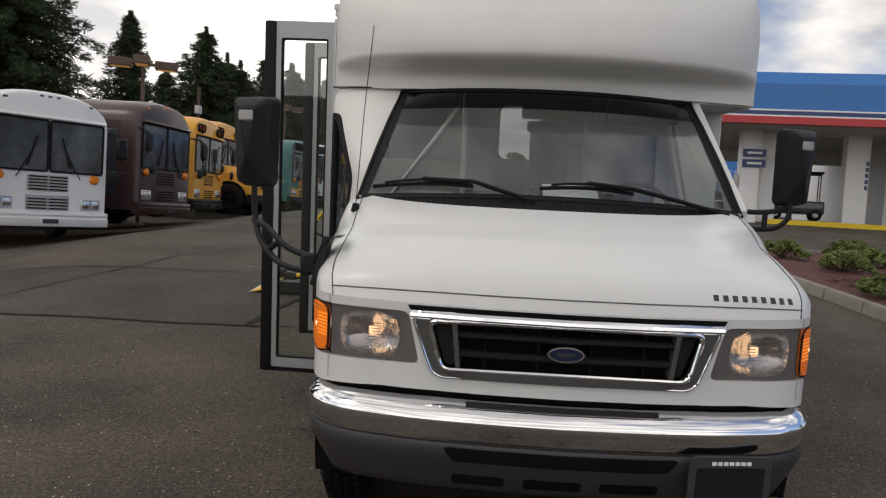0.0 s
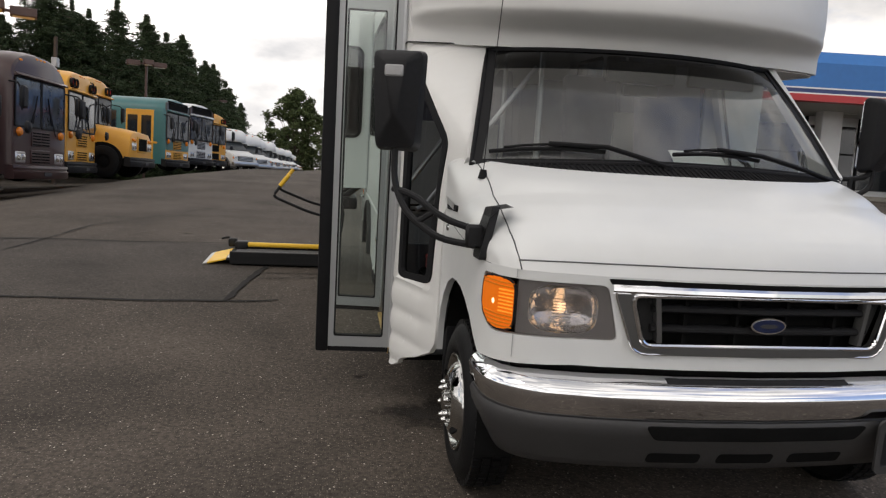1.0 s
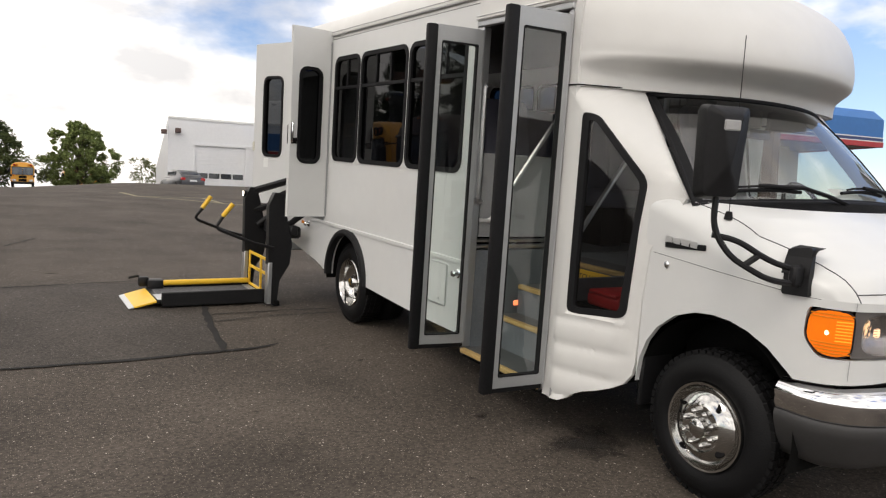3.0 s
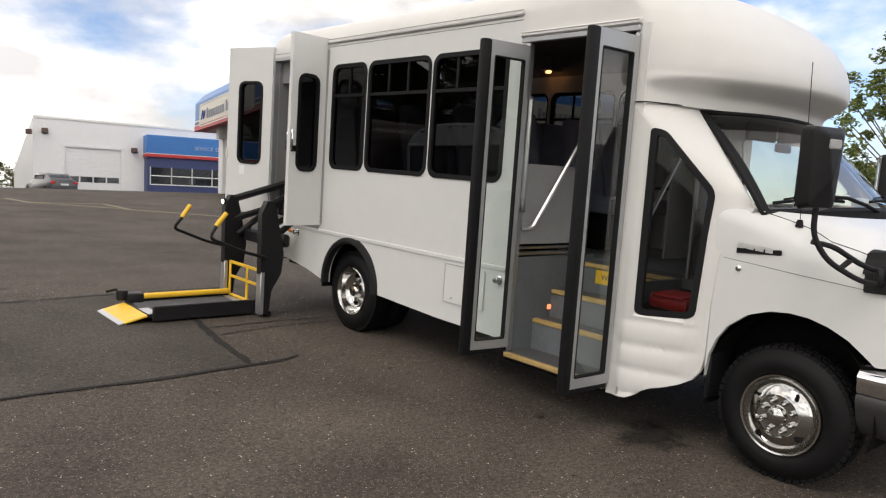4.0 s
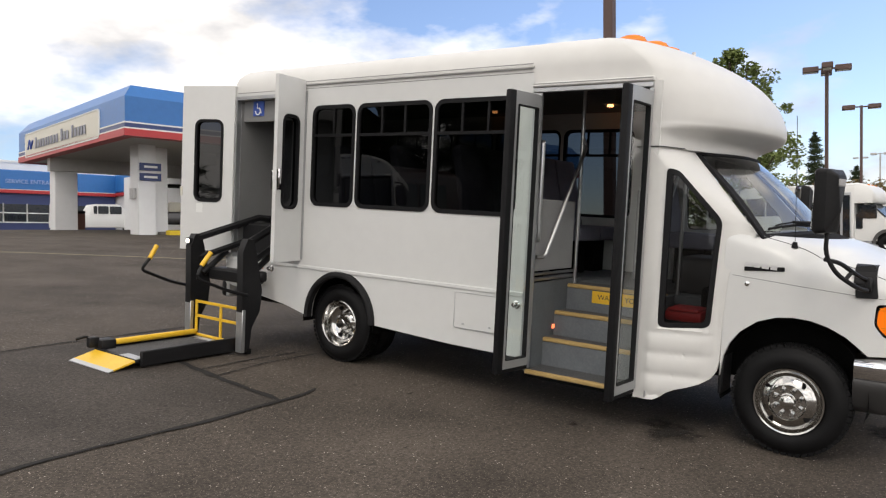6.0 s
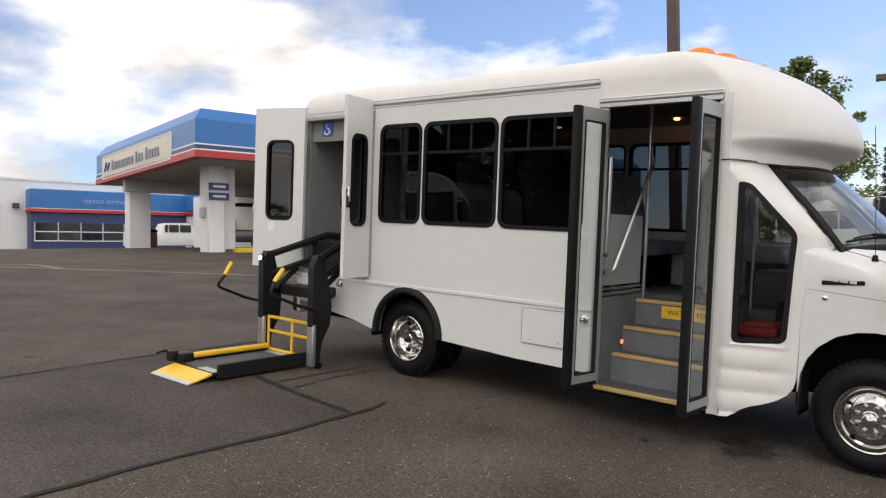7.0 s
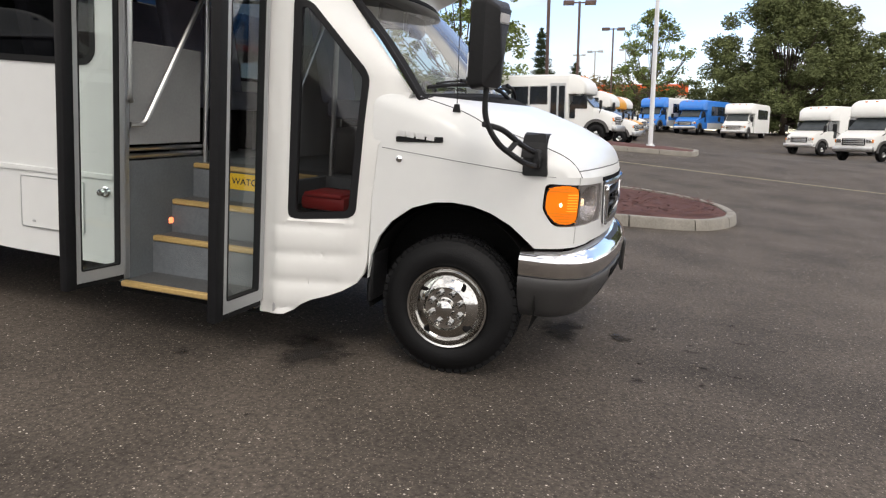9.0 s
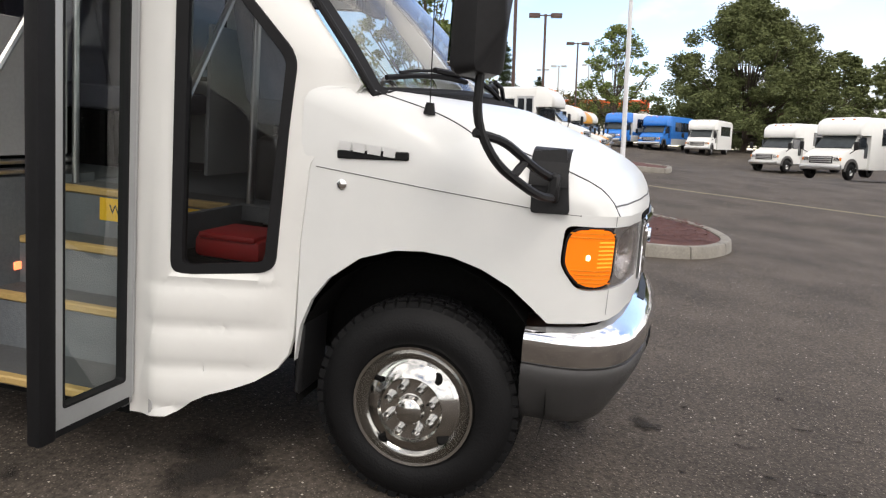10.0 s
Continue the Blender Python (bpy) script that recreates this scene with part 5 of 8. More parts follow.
def wheel(y, sd, front):
    outer = 0.995 if front else 1.135
    xo, xi = outer, outer - 0.215
    R = 0.368
    tr = Matrix.Translation((0, y, 0.366)) @ Matrix.Diagonal((sd, 1, 1, 1))
    wh = new("wheel")
    wh.parent, wh.matrix_basis = bus, tr
    wh["label"] = "black tyre on a chrome wheel with eight nuts" if front else "twin rear tyres with a dished chrome wheel"
    part("tyre", tyre_mesh(xi, xo, R - 0.006), RUBBER, wh)
    part("tread", tread_blocks(xi, xo, R), RUBBER, wh, smooth=0)
    if not front:
        part("inner_tyre", tyre_mesh(xi - 0.26, xi - 0.045, R - 0.004), RUBBER, wh)
    if front:
        prof = [(xo - 0.10, 0.215), (xo - 0.012, 0.222), (xo + 0.004, 0.216), (xo + 0.002, 0.206), (xo - 0.022, 0.196), (xo - 0.028, 0.186), (xo - 0.005, 0.176), (xo + 0.012, 0.155), (xo + 0.028, 0.130), (xo + 0.034, 0.116), (xo + 0.020, 0.108), (xo + 0.016, 0.06), (xo + 0.018, 0.052), (xo + 0.05, 0.046), (xo + 0.058, 0.036), (xo + 0.060, 0.001)]
        part("rim", spun(prof, 48, "X"), WHEELCHROME, wh, "chrome wheel cover")
        for k in range(8):
            a = radians(22.5 + 45 * k)
            p = Vector((0, 0.083 * math.cos(a), 0.083 * math.sin(a)))
            bm = bmesh.new()
            cyl(bm, p + Vector((xo + 0.012, 0, 0)), p + Vector((xo + 0.045, 0, 0)), 0.0165, 0.0165, 10)
            cyl(bm, p + Vector((xo + 0.045, 0, 0)), p + Vector((xo + 0.062, 0, 0)), 0.0165, 0.007, 10)
            part("lug_nut", bm, WHEELCHROME, wh)
        for a in (35, 215, 305, 125):
            m = Matrix.Translation((xo + 0.016, 0.150 * math.cos(radians(a)), 0.150 * math.sin(radians(a)))) @ pose(0, 0, 0, a, 0, 0) @ pose(0, 0, 0, 0, 42, 0)
            bm = spun([(0.004, 0.001), (0.006, 0.022), (-0.002, 0.026)], 16, "X", m @ Matrix.Diagonal((1, 0.75, 1.0, 1)))
            part("hand_hole", bm, WELL, wh)
    else:
        prof = [(xo - 0.02, 0.215), (xo - 0.004, 0.222), (xo + 0.002, 0.214), (xo - 0.012, 0.204), (xo - 0.05, 0.195), (xo - 0.095, 0.18), (xo - 0.115, 0.15), (xo - 0.125, 0.11), (xo - 0.10, 0.085), (xo - 0.09, 0.07), (xo - 0.03, 0.055), (xo - 0.02, 0.045), (xo - 0.018, 0.001)]
        part("rim", spun(prof, 48, "X"), WHEELCHROME, wh, "deep dished chrome wheel cover")
        for k in range(8):
            a = radians(22.5 + 45 * k)
            p = Vector((0, 0.105 * math.cos(a), 0.105 * math.sin(a)))
            bm = bmesh.new()
            cyl(bm, p + Vector((xo - 0.125, 0, 0)), p + Vector((xo - 0.085, 0, 0)), 0.015, 0.012, 10)
            part("lug_nut", bm, WHEELCHROME, wh)
        for a in (60, 180, 300):
            m = Matrix.Translation((xo - 0.116, 0.152 * math.cos(radians(a)), 0.152 * math.sin(radians(a)))) @ pose(0, 0, 0, a, 0, 0)
            part("hand_hole", spun([(0.012, 0.001), (0.010, 0.024), (-0.002, 0.026)], 14, "X", m), WELL, wh)


for _sd in (-1, 1):
    wheel(0.0, _sd, True)
    wheel(3.92, _sd, False)

# ---- bus: mirrors, aerial, badges on the wing ----
BADGEALU = material("silver badge plastic", (0.62, 0.62, 0.62), 0.28, 0.5, vary=0.05)
def mirror(m):
    """A tall mirror head, narrower at its foot, with a wedge shaped ridge down its back."""
    def ring(y, top, foot, z0, z1, r):
        return [(u, y, v) for u, v in round_poly([(top, z1), (-top, z1), (-foot, z0), (foot, z0)], r, 5)]
    hd = [ring(-0.062, 0.046, 0.008, 1.615, 1.822, 0.016), ring(-0.055, 0.055, 0.014, 1.60, 1.832, 0.02), ring(-0.020, 0.098, 0.078, 1.492, 1.862, 0.03), ring(0.035, 0.104, 0.092, 1.478, 1.868, 0.03), ring(0.05, 0.099, 0.088, 1.485, 1.862, 0.03)]
    head = part("mirror", loft(hd, closed=True, cap=True), BLACK, bus, "tall black door mirror on tube arms", m=m)
    part("mirror_glass", boxed(-0.085, 0.085, 0.0505, 0.054, 1.50, 1.85, 0.01), MIRROR, head)
    part("mirror_lamp", boxed(-0.040, 0.034, -0.068, -0.058, 1.762, 1.806, 0.006), GREYWALL, head, "small grey reflector plate")
    return head


mirror(Matrix.Translation((-1.335, -0.205, 0)) @ pose(0, 0, 0, 0, 0, -20))
mirror(Matrix.Translation((1.25, 0.40, 0)) @ pose(0, 0, 0, 0, 0, 25))


def mirror_arm(sd, fold):
    arm = bmesh.new()
    if not fold:
        low = [(-1.335, -0.20, 1.50), (-1.335, -0.20, 1.36), (-1.29, -0.26, 1.245), (-1.17, -0.37, 1.16), (-1.03, -0.415, 1.145)]
        up = [(-1.335, -0.20, 1.33), (-1.26, -0.27, 1.315), (-1.15, -0.36, 1.235), (-1.03, -0.405, 1.205)]
        link = [(-1.24, -0.305, 1.215), (-1.18, -0.33, 1.262)]
    else:
        low = [(-1.23, 0.38, 1.50), (-1.23, 0.38, 1.41), (-1.17, 0.39, 1.36), (-1.00, 0.42, 1.35)]
        up = [(-1.22, 0.39, 1.48), (-1.19, 0.39, 1.455), (-1.10, 0.41, 1.44), (-0.98, 0.43, 1.44)]
        link = [(-1.12, 0.40, 1.36), (-1.12, 0.40, 1.44)]
    f = -1 if sd > 0 else 1
    for pts in (low, up, link):
        tube(arm, [(f * x, y, z) for x, y, z in (soft(pts, 0.06, 4) if len(pts) > 2 else pts)], 0.0135, 8)
    a = part("mirror_arm", arm, BLACK, bus, "black tubular mirror arm")
    if fold:
        return
    part("mirror_foot", plate([round_poly([(-0.462, 1.098), (-0.340, 1.092), (-0.322, 1.285), (-0.430, 1.302)], 0.012, 3)], 0.03, lambda y, z, d: (f * (-1.022 + d + max(0, z - 1.17) * 0.35), y, z)), BLACK, a, "black plastic mirror foot")
    part("mirror_hinge", boxed(f * -1.07, f * -1.0, -0.425, -0.39, 1.135, 1.225, 0.01), BLACK, a)
    part("mirror_shoulder", loft([[(f * x, y, z) for x, z in ((-1.012, 1.18), (-0.990, 1.255), (-0.955, 1.290), (-0.90, 1.300))] for y in (-0.445, -0.38, -0.322)]), BLACK, a)


mirror_arm(-1, False)
mirror_arm(1, True)
bm = bmesh.new()
cyl(bm, (-0.925, 0.045, 1.37), (-0.923, 0.045, 1.41), 0.022, 0.014, 12)
tube(bm, [(-0.923, 0.045, 1.40), (-0.90, 0.07, 1.85), (-0.872, 0.10, 2.24)], 0.0022, 5)
part("aerial", bm, SOFTBLACK, bus, "thin black whip aerial")
part("wing_badge", boxed(-1.0285, -1.016, 0.075, 0.325, 1.208, 1.236, 0.004, m=Matrix.Translation((0, 0.2, 1.22)) @ pose(0, 0, 0, -3.5) @ Matrix.Translation((0, -0.2, -1.22))), SOFTBLACK, bus, "dark model badge with a chrome edge on the wing")
bars("badge", Matrix.Translation((-1.0325, 0.318, 1.232)) @ pose(0, 0, 0, 0, 3.5, -90), 4, 0.052, 0.030, 0.010, BADGEALU, bus, "row of chrome badge letters")
bm = spun([(-1.018, 0.018), (-1.026, 0.017), (-1.030, 0.010), (-1.030, 0.001)], 14, "X", Matrix.Translation((0, 0.302, 1.115)))
part("wing_lock", bm, CHROME, bus)
part("skirt_chip", boxed(-1.2165, -1.209, 0.876, 0.892, 0.262, 0.315, 0.003), GREYWALL, bus, "scuffed chip in the panel corner")

# ---- bus: entrance ----
part("door_header", boxed(-1.228, -1.18, 0.955, 1.905, 2.462, 2.498, 0.006), CAPWHITE, bus, "white ribbed trim over the doorway")
for z in (2.470, 2.488):
    bm = bmesh.new()
    tube(bm, [(-1.229, 0.96, z), (-1.229, 1.90, z)], 0.003, 5)
    part("header_groove", bm, GREYWALL, bus)
part("door_header", boxed(-1.222, -1.18, 0.96, 1.90, 2.425, 2.460, 0.004), ALU, bus)
part("door_jamb", boxed(-1.215, -1.14, 1.845, 1.90, 0.30, 2.425, 0.006), ALU, bus, "aluminium door jamb")
part("door_jamb", boxed(-1.213, -1.165, 0.968, 0.985, 0.28, 2.42, 0.004), ALU, bus)
part("door_post", boxed(-1.198, -1.17, 0.90, 0.97, 0.26, 2.47), CAPWHITE, bus)


def leaf(hinge, tip, z0, z1, label):
    """A glazed door leaf that stands open between two plan points."""
    a, b = Vector(hinge), Vector(tip)
    d = b - a
    L = d.length
    m = Matrix.Translation((a.x, a.y, 0)) @ Matrix.Rotation(math.atan2(d.y, d.x), 4, "Z")
    t = 0.032
    lf = part("door_leaf", plate([[(0, z0), (L - 0.058, z0), (L - 0.058, z1), (0, z1)], rounded(0.036, L - 0.094, z0 + 0.065, z1 - 0.10, 0.012, 3)], t, lambda u, v, e: (u, -t / 2 + e, v)), LEAFALU, bus, label, m=m)
    part("door_glass", plate([[(0.031, z0 + 0.06), (L - 0.089, z0 + 0.06), (L - 0.089, z1 - 0.095), (0.031, z1 - 0.095)]], 0.0, lambda u, v, e: (u, 0.0, v)), CLEAR, lf).visible_shadow = False
    part("glass_seal", plate([rounded(0.032, L - 0.090, z0 + 0.061, z1 - 0.096, 0.012, 3), rounded(0.040, L - 0.098, z0 + 0.069, z1 - 0.105, 0.010, 3)], t + 0.004, lambda u, v, e: (u, -t / 2 - 0.002 + e, v)), SOFTBLACK, lf)
    part("edge_seal", boxed(L - 0.060, L + 0.010, -0.026, 0.026, z0 - 0.03, z1, 0.012, 2), SOFTBLACK, lf, "thick black rubber edge seal")
    part("bottom_brush", boxed(0.0, L - 0.06, -0.008, 0.008, z0 - 0.03, z0, 0.002), SOFTBLACK, lf)
    part("hinge_rod", boxed(-0.012, 0.0, -0.014, 0.014, z0, z1 + 0.02), ALU, lf)
    return lf


leaf((-1.222, 0.968), (-1.622, 0.988), 0.318, 2.39, "open glazed door leaf in an aluminium frame")
leaf((-1.215, 1.835), (-1.590, 1.885), 0.340, 2.40, "open glazed door leaf in an aluminium frame")

# steps
STEPS = [(-1.215, -0.935, 0.295), (-0.94, -0.755, 0.515), (-0.76, -0.545, 0.715), (-0.55, -0.30, 0.925)]
for i, (x0, x1, z) in enumerate(STEPS):
    st = part("step", boxed(x0, x1 + 0.01, 0.99, 1.85, z - 0.03, z), TREAD, bus, "dark grey step tread")
    part("nosing", boxed(x0 - 0.008, x0 + 0.035, 0.992, 1.848, z - 0.028, z + 0.004, 0.006), NOSING, st, "worn yellow step nosing")
    if i < 3:
        part("riser", boxed(x1 - 0.004, x1 + 0.02, 0.99, 1.85, z, STEPS[i + 1][2] - 0.028), GREYVINYL, st, "grey vinyl riser")
part("stairwell_side", boxed(-1.19, -0.30, 1.85, 1.88, 0.28, 0.965), GREYVINYL, bus, "grey stairwell side")
part("stairwell_side", boxed(-1.17, -0.30, 0.955, 0.985, 0.28, 0.925), GREYVINYL, bus)
part("step_bottom", boxed(-1.19, -0.3, 0.985, 1.86, 0.235, 0.265), WELL, bus)
part("courtesy_lamp", boxed(-0.795, -0.725, 1.842, 1.852, 0.57, 0.605, 0.004), COURTESY, bus, "small lit courtesy lamp")
for x, y in ((0.88, 2.19), (1.02, 3.655)):
    cl = part("ceiling_lamp", boxed(x - 0.022, x + 0.022, y - 0.028, y + 0.028, 2.60, 2.625, 0.008), DOME, bus, "lit ceiling lamp")
    part("lamp_base", boxed(x - 0.05, x + 0.14, y - 0.07, y + 0.07, 2.626, 2.85 - x * 0.08, 0.01), INTERIOR, cl)
warn = part("step_sign", boxed(-0.552, -0.5505, 0.995, 1.62, 0.790, 0.890), YELLOW, bus, "yellow sticker with black warning letters")
lettering("sign_text", "WATCH YOUR STEP", 0.058, INK, warn, Matrix(((0, 0, -1, -0.554), (-1, 0, 0, 1.305), (0, 1, 0, 0.84), (0, 0, 0, 1))), 0.0008)
# rails
bm = bmesh.new()
tube(bm, soft([(-1.13, 1.84, 1.30), (-1.19, 1.80, 1.30), (-1.19, 1.80, 2.06), (-1.13, 1.84, 2.06)], 0.05), 0.015, 8)
part("grab_rail", bm, STEEL, bus, "stainless grab rail")
bm = bmesh.new()
tube(bm, soft([(-1.14, 1.84, 1.17), (-1.08, 1.80, 1.17), (-0.44, 1.80, 2.08), (-0.44, 1.84, 2.16)], 0.05), 0.016, 8)
part("handrail", bm, STEEL, bus, "stainless diagonal handrail")
for y0 in (1.84, 0.95):
    bm = bmesh.new()
    cyl(bm, (-0.44, y0, 0.92), (-0.44, y0, 2.80), 0.016, n=10)
    part("stanchion", bm, STEEL, bus, "vertical stainless pole")
bm = bmesh.new()
tube(bm, soft([(-1.10, 0.96, 1.12), (-1.05, 0.98, 1.14), (-0.46, 0.98, 1.95)], 0.05), 0.015, 8)
part("handrail", bm, STEEL, bus)
mp = part("modesty_panel", boxed(-1.12, -0.46, 1.865, 1.885, 1.055, 1.62, 0.004), GREYWALL, bus, "grey partition panel in a steel frame")
bm = bmesh.new()
tube(bm, [(-1.14, 1.87, 0.99), (-0.44, 1.87, 0.99)], 0.015, 8)
tube(bm, [(-1.14, 1.87, 1.03), (-0.44, 1.87, 1.03)], 0.012, 8)
part("partition_rail", bm, STEEL, mp)

# ---- bus: cab and saloon interior ----
def bus_seat(x, y, turn=0.0, driver=False):
    m = pose(x, y, 0.93, 0, 0, turn)
    base = part("seat", boxed(-0.23, 0.23, -0.24, 0.22, 0.32, 0.46, 0.04, 2), SEAT, bus, "blue grey upholstered seat", m=m)
    part("backrest", boxed(-0.22, 0.22, -0.06, 0.05, 0.0, 0.72, 0.045, 2, m=Matrix.Translation((0, 0.22, 0.42)) @ pose(0, 0, 0, -12)), SEAT, base)
    part("seat_base", boxed(-0.12, 0.12, -0.12, 0.14, 0.0, 0.32), WELL, base)
    if driver:
        part("headrest", boxed(-0.13, 0.13, -0.05, 0.05, 0.74, 0.90, 0.03, 2, m=Matrix.Translation((0, 0.22, 0.42)) @ pose(0, 0, 0, -12)), SEAT, base)


bus_seat(0.55, 1.15, 0, True)
for y in (2.35, 3.05, 3.75):
    bus_seat(-0.85, y)
    bus_seat(-0.40, y)
    bus_seat(0.45, y)
    bus_seat(0.90, y)
bus_seat(0.45, 4.55)
bus_seat(0.90, 4.55)
rows = []
for k in KS[2:-2]:
    b = ws(k, 0.0)
    rows.append([b + Vector((0, 0.03, -0.02)), b + Vector((0, 0.22, 0.0)), b + Vector((0, 0.30, -0.06)), b + Vector((0, 0.34, -0.35))])
dash = part("dashboard", loft(rows), DARKGREY, bus, "grey dashboard")
part("dash_paper", loft([[ws(k, v, o) for k in (-0.05, 0.02, 0.10, 0.17, 0.23)] for v, o in ((0.055, -0.022), (0.11, -0.03), (0.165, -0.042), (0.168, -0.044))]), PAPER, dash, "white paper propped behind the windscreen")
wheel_m = Matrix.Translation((0.52, 0.60, 1.38)) @ pose(0, 0, 0, 62)
bm = bmesh.new()
tube(bm, [wheel_m @ Vector((0.19 * math.cos(2 * math.pi * k / 28), 0.19 * math.sin(2 * math.pi * k / 28), 0)) for k in range(28)], 0.015, 8, closed=True)
tube(bm, [wheel_m @ Vector((-0.19, 0, 0)), wheel_m @ Vector((0.19, 0, 0))], 0.012, 6)
cyl(bm, wheel_m @ Vector((0, 0, 0.03)), wheel_m @ Vector((0, 0, -0.35)), 0.05, 0.04, 12)
part("steering_wheel", bm, BLACK, bus, "grey steering wheel")
part("engine_cover", boxed(-0.28, 0.28, 0.45, 1.05, 0.90, 1.22, 0.06, 3), DARKGREY, bus)
part("inside_mirror", boxed(-0.10, 0.10, 0.60, 0.63, 1.80, 1.86, 0.015, 2), BLACK, bus)
for x in (0.08, 0.55):
    part("sun_visor", boxed(x - 0.2, x + 0.2, 0.80, 0.83, 1.88, 2.0, 0.01, m=None), DARKGREY, bus)
part("cab_bulkhead", boxed(-1.0, 1.0, 0.96, 1.0, 2.06, 2.58), INTERIOR, bus)
bag = thing("first_aid_bag", "red vinyl first aid bag on the cab shelf", "bag", SLOPE.copy())
part("bag_body", boxed(-1.05, -0.76, 0.58, 0.84, 0.802, 0.885, 0.025, 2), RED, bag)
part("bag_flap", boxed(-1.054, -0.80, 0.60, 0.82, 0.872, 0.897, 0.01, 2), RED, bag)
part("cab_shelf", boxed(-1.07, -0.50, 0.54, 0.95, 0.70, 0.80, 0.02), WELL, bus)
part("driver_partition", boxed(0.25, 1.10, 1.58, 1.60, 0.95, 1.75), GREYWALL, bus)

# ---- bus: lift doors ----
def lift_leaf(hinge, tip, z0, z1, win, label):
    a, b = Vector(hinge), Vector(tip)
    d = b - a
    L = d.length
    m = Matrix.Translation((a.x, a.y, 0)) @ Matrix.Rotation(math.atan2(d.y, d.x), 4, "Z")
    t = 0.04
    wy0, wy1, wz0, wz1 = win
    lf = part("lift_door", plate([[(0, z0), (L, z0), (L, z1), (0, z1)], rounded(wy0, wy1, wz0, wz1, 0.07)], t, lambda u, v, e: (u, -t / 2 + e, v)), WHITE, bus, label, m=m)
    part("window_frame", plate([rounded(wy0 - 0.014, wy1 + 0.014, wz0 - 0.014, wz1 + 0.014, 0.084), rounded(wy0 + 0.014, wy1 - 0.014, wz0 + 0.014, wz1 - 0.014, 0.056)], t + 0.016, lambda u, v, e: (u, -t / 2 - 0.008 + e, v)), SOFTBLACK, lf)
    part("window_pane", plate([rounded(wy0, wy1, wz0, wz1, 0.07)], 0.0, lambda u, v, e: (u, 0.0, v)), TINT, lf).visible_shadow = False
    rim = bmesh.new()
    tube(rim, [(0.012, -t / 2 - 0.001, z0 + 0.012), (L - 0.012, -t / 2 - 0.001, z0 + 0.012), (L - 0.012, -t / 2 - 0.001, z1 - 0.012), (0.012, -t / 2 - 0.001, z1 - 0.012)], 0.003, 4, closed=True)
    part("door_edge", rim, GREYWALL, lf)
    return lf


LA = lift_leaf((-1.205, 4.41), (-1.605, 4.345), 0.93, 2.66, (0.10, 0.32, 1.44, 2.30), "open white lift door with a narrow window")
LB = lift_leaf((-1.205, 5.43), (-1.405, 6.03), 0.93, 2.66, (0.14, 0.46, 1.46, 2.30), "open white lift door with a rounded window")
part("latch", boxed(0.385, 0.402, 0.02, 0.05, 1.62, 1.80, 0.006), CHROME, LA, "chrome door latch")
part("latch", boxed(0.34, 0.40, 0.02, 0.035, 1.60, 1.66, 0.006), CHROME, LA)
part("latch", boxed(0.385, 0.402, -0.05, -0.02, 1.60, 1.78, 0.006), CHROME, LA)
for z in (1.33,):
    part("door_label", boxed(0.36, 0.44, 0.0203, 0.0215, z, z + 0.10), PAPER, LB, "small white instruction label")
part("lock_plate", boxed(0.615, 0.645, -0.03, 0.03, 1.50, 1.60, 0.004), CREAM, LB, "cream lock strike")
part("lift_sill", boxed(-1.21, -1.15, 4.42, 5.42, 0.885, 0.925, 0.006), ALU, bus)
part("lift_frame", plate([[(4.40, 0.91), (5.44, 0.91), (5.44, 2.55), (4.40, 2.55)], [(4.435, 0.935), (5.405, 0.935), (5.405, 2.515), (4.435, 2.515)]], 0.08, lambda y, z, d: (-1.206 + d, y, z)), ALU, bus, "aluminium lift door frame")
acc = part("access_sign", boxed(-1.129, -1.1205, 5.085, 5.245, 2.355, 2.505), SIGNBLUE, bus, "blue accessibility symbol sticker")
bm = bmesh.new()
tube(bm, [(-1.132, 5.17 + 0.037 * math.cos(a), 2.405 + 0.037 * math.sin(a)) for a in (radians(120 + k * 24) for k in range(11))], 0.007, 5)
tube(bm, [(-1.132, 5.18, 2.482), (-1.132, 5.175, 2.432), (-1.132, 5.135, 2.427), (-1.132, 5.12, 2.382)], 0.007, 5)
part("sign_mark", bm, PAPER, acc)
part("lift_bulkhead", boxed(-1.12, -1.09, 4.45, 5.40, 2.30, 2.53), INTERIOR, bus)
part("saloon_partition", boxed(-0.62, -0.60, 4.45, 5.45, 0.95, 2.45), GREYWALL, bus)
part("side_lining", boxed(-1.15, -0.6, 5.40, 5.43, 0.95, 2.5), INTERIOR, bus)

# riveted hinge strips of the lift doors
for y, x in ((4.385, -1.208), (5.452, -1.208)):
    bm = boxed(x - 0.003, x + 0.004, y - 0.016, y + 0.016, 0.94, 2.56)
    for k in range(44):
        z = 0.96 + k * 0.0365
        box(bm, x - 0.007, x - 0.003, y - 0.004, y + 0.004, z, z + 0.008)
    part("hinge", bm, LEAFALU, bus, "riveted hinge strip", smooth=0)

# rear bumper end and lamp
part("rear_bumper", boxed(-1.15, 1.15, 5.52, 5.66, 0.44, 0.62, 0.03, 2), BLACK, bus)
part("tail_lamp", boxed(-1.12, -0.98, 5.52, 5.545, 0.78, 0.90, 0.01), REDLENS, bus)
for y in (5.02,):
    part("side_marker", boxed(-1.216, -1.199, y, y + 0.05, 0.83, 0.87, 0.006), AMBERDULL, bus)

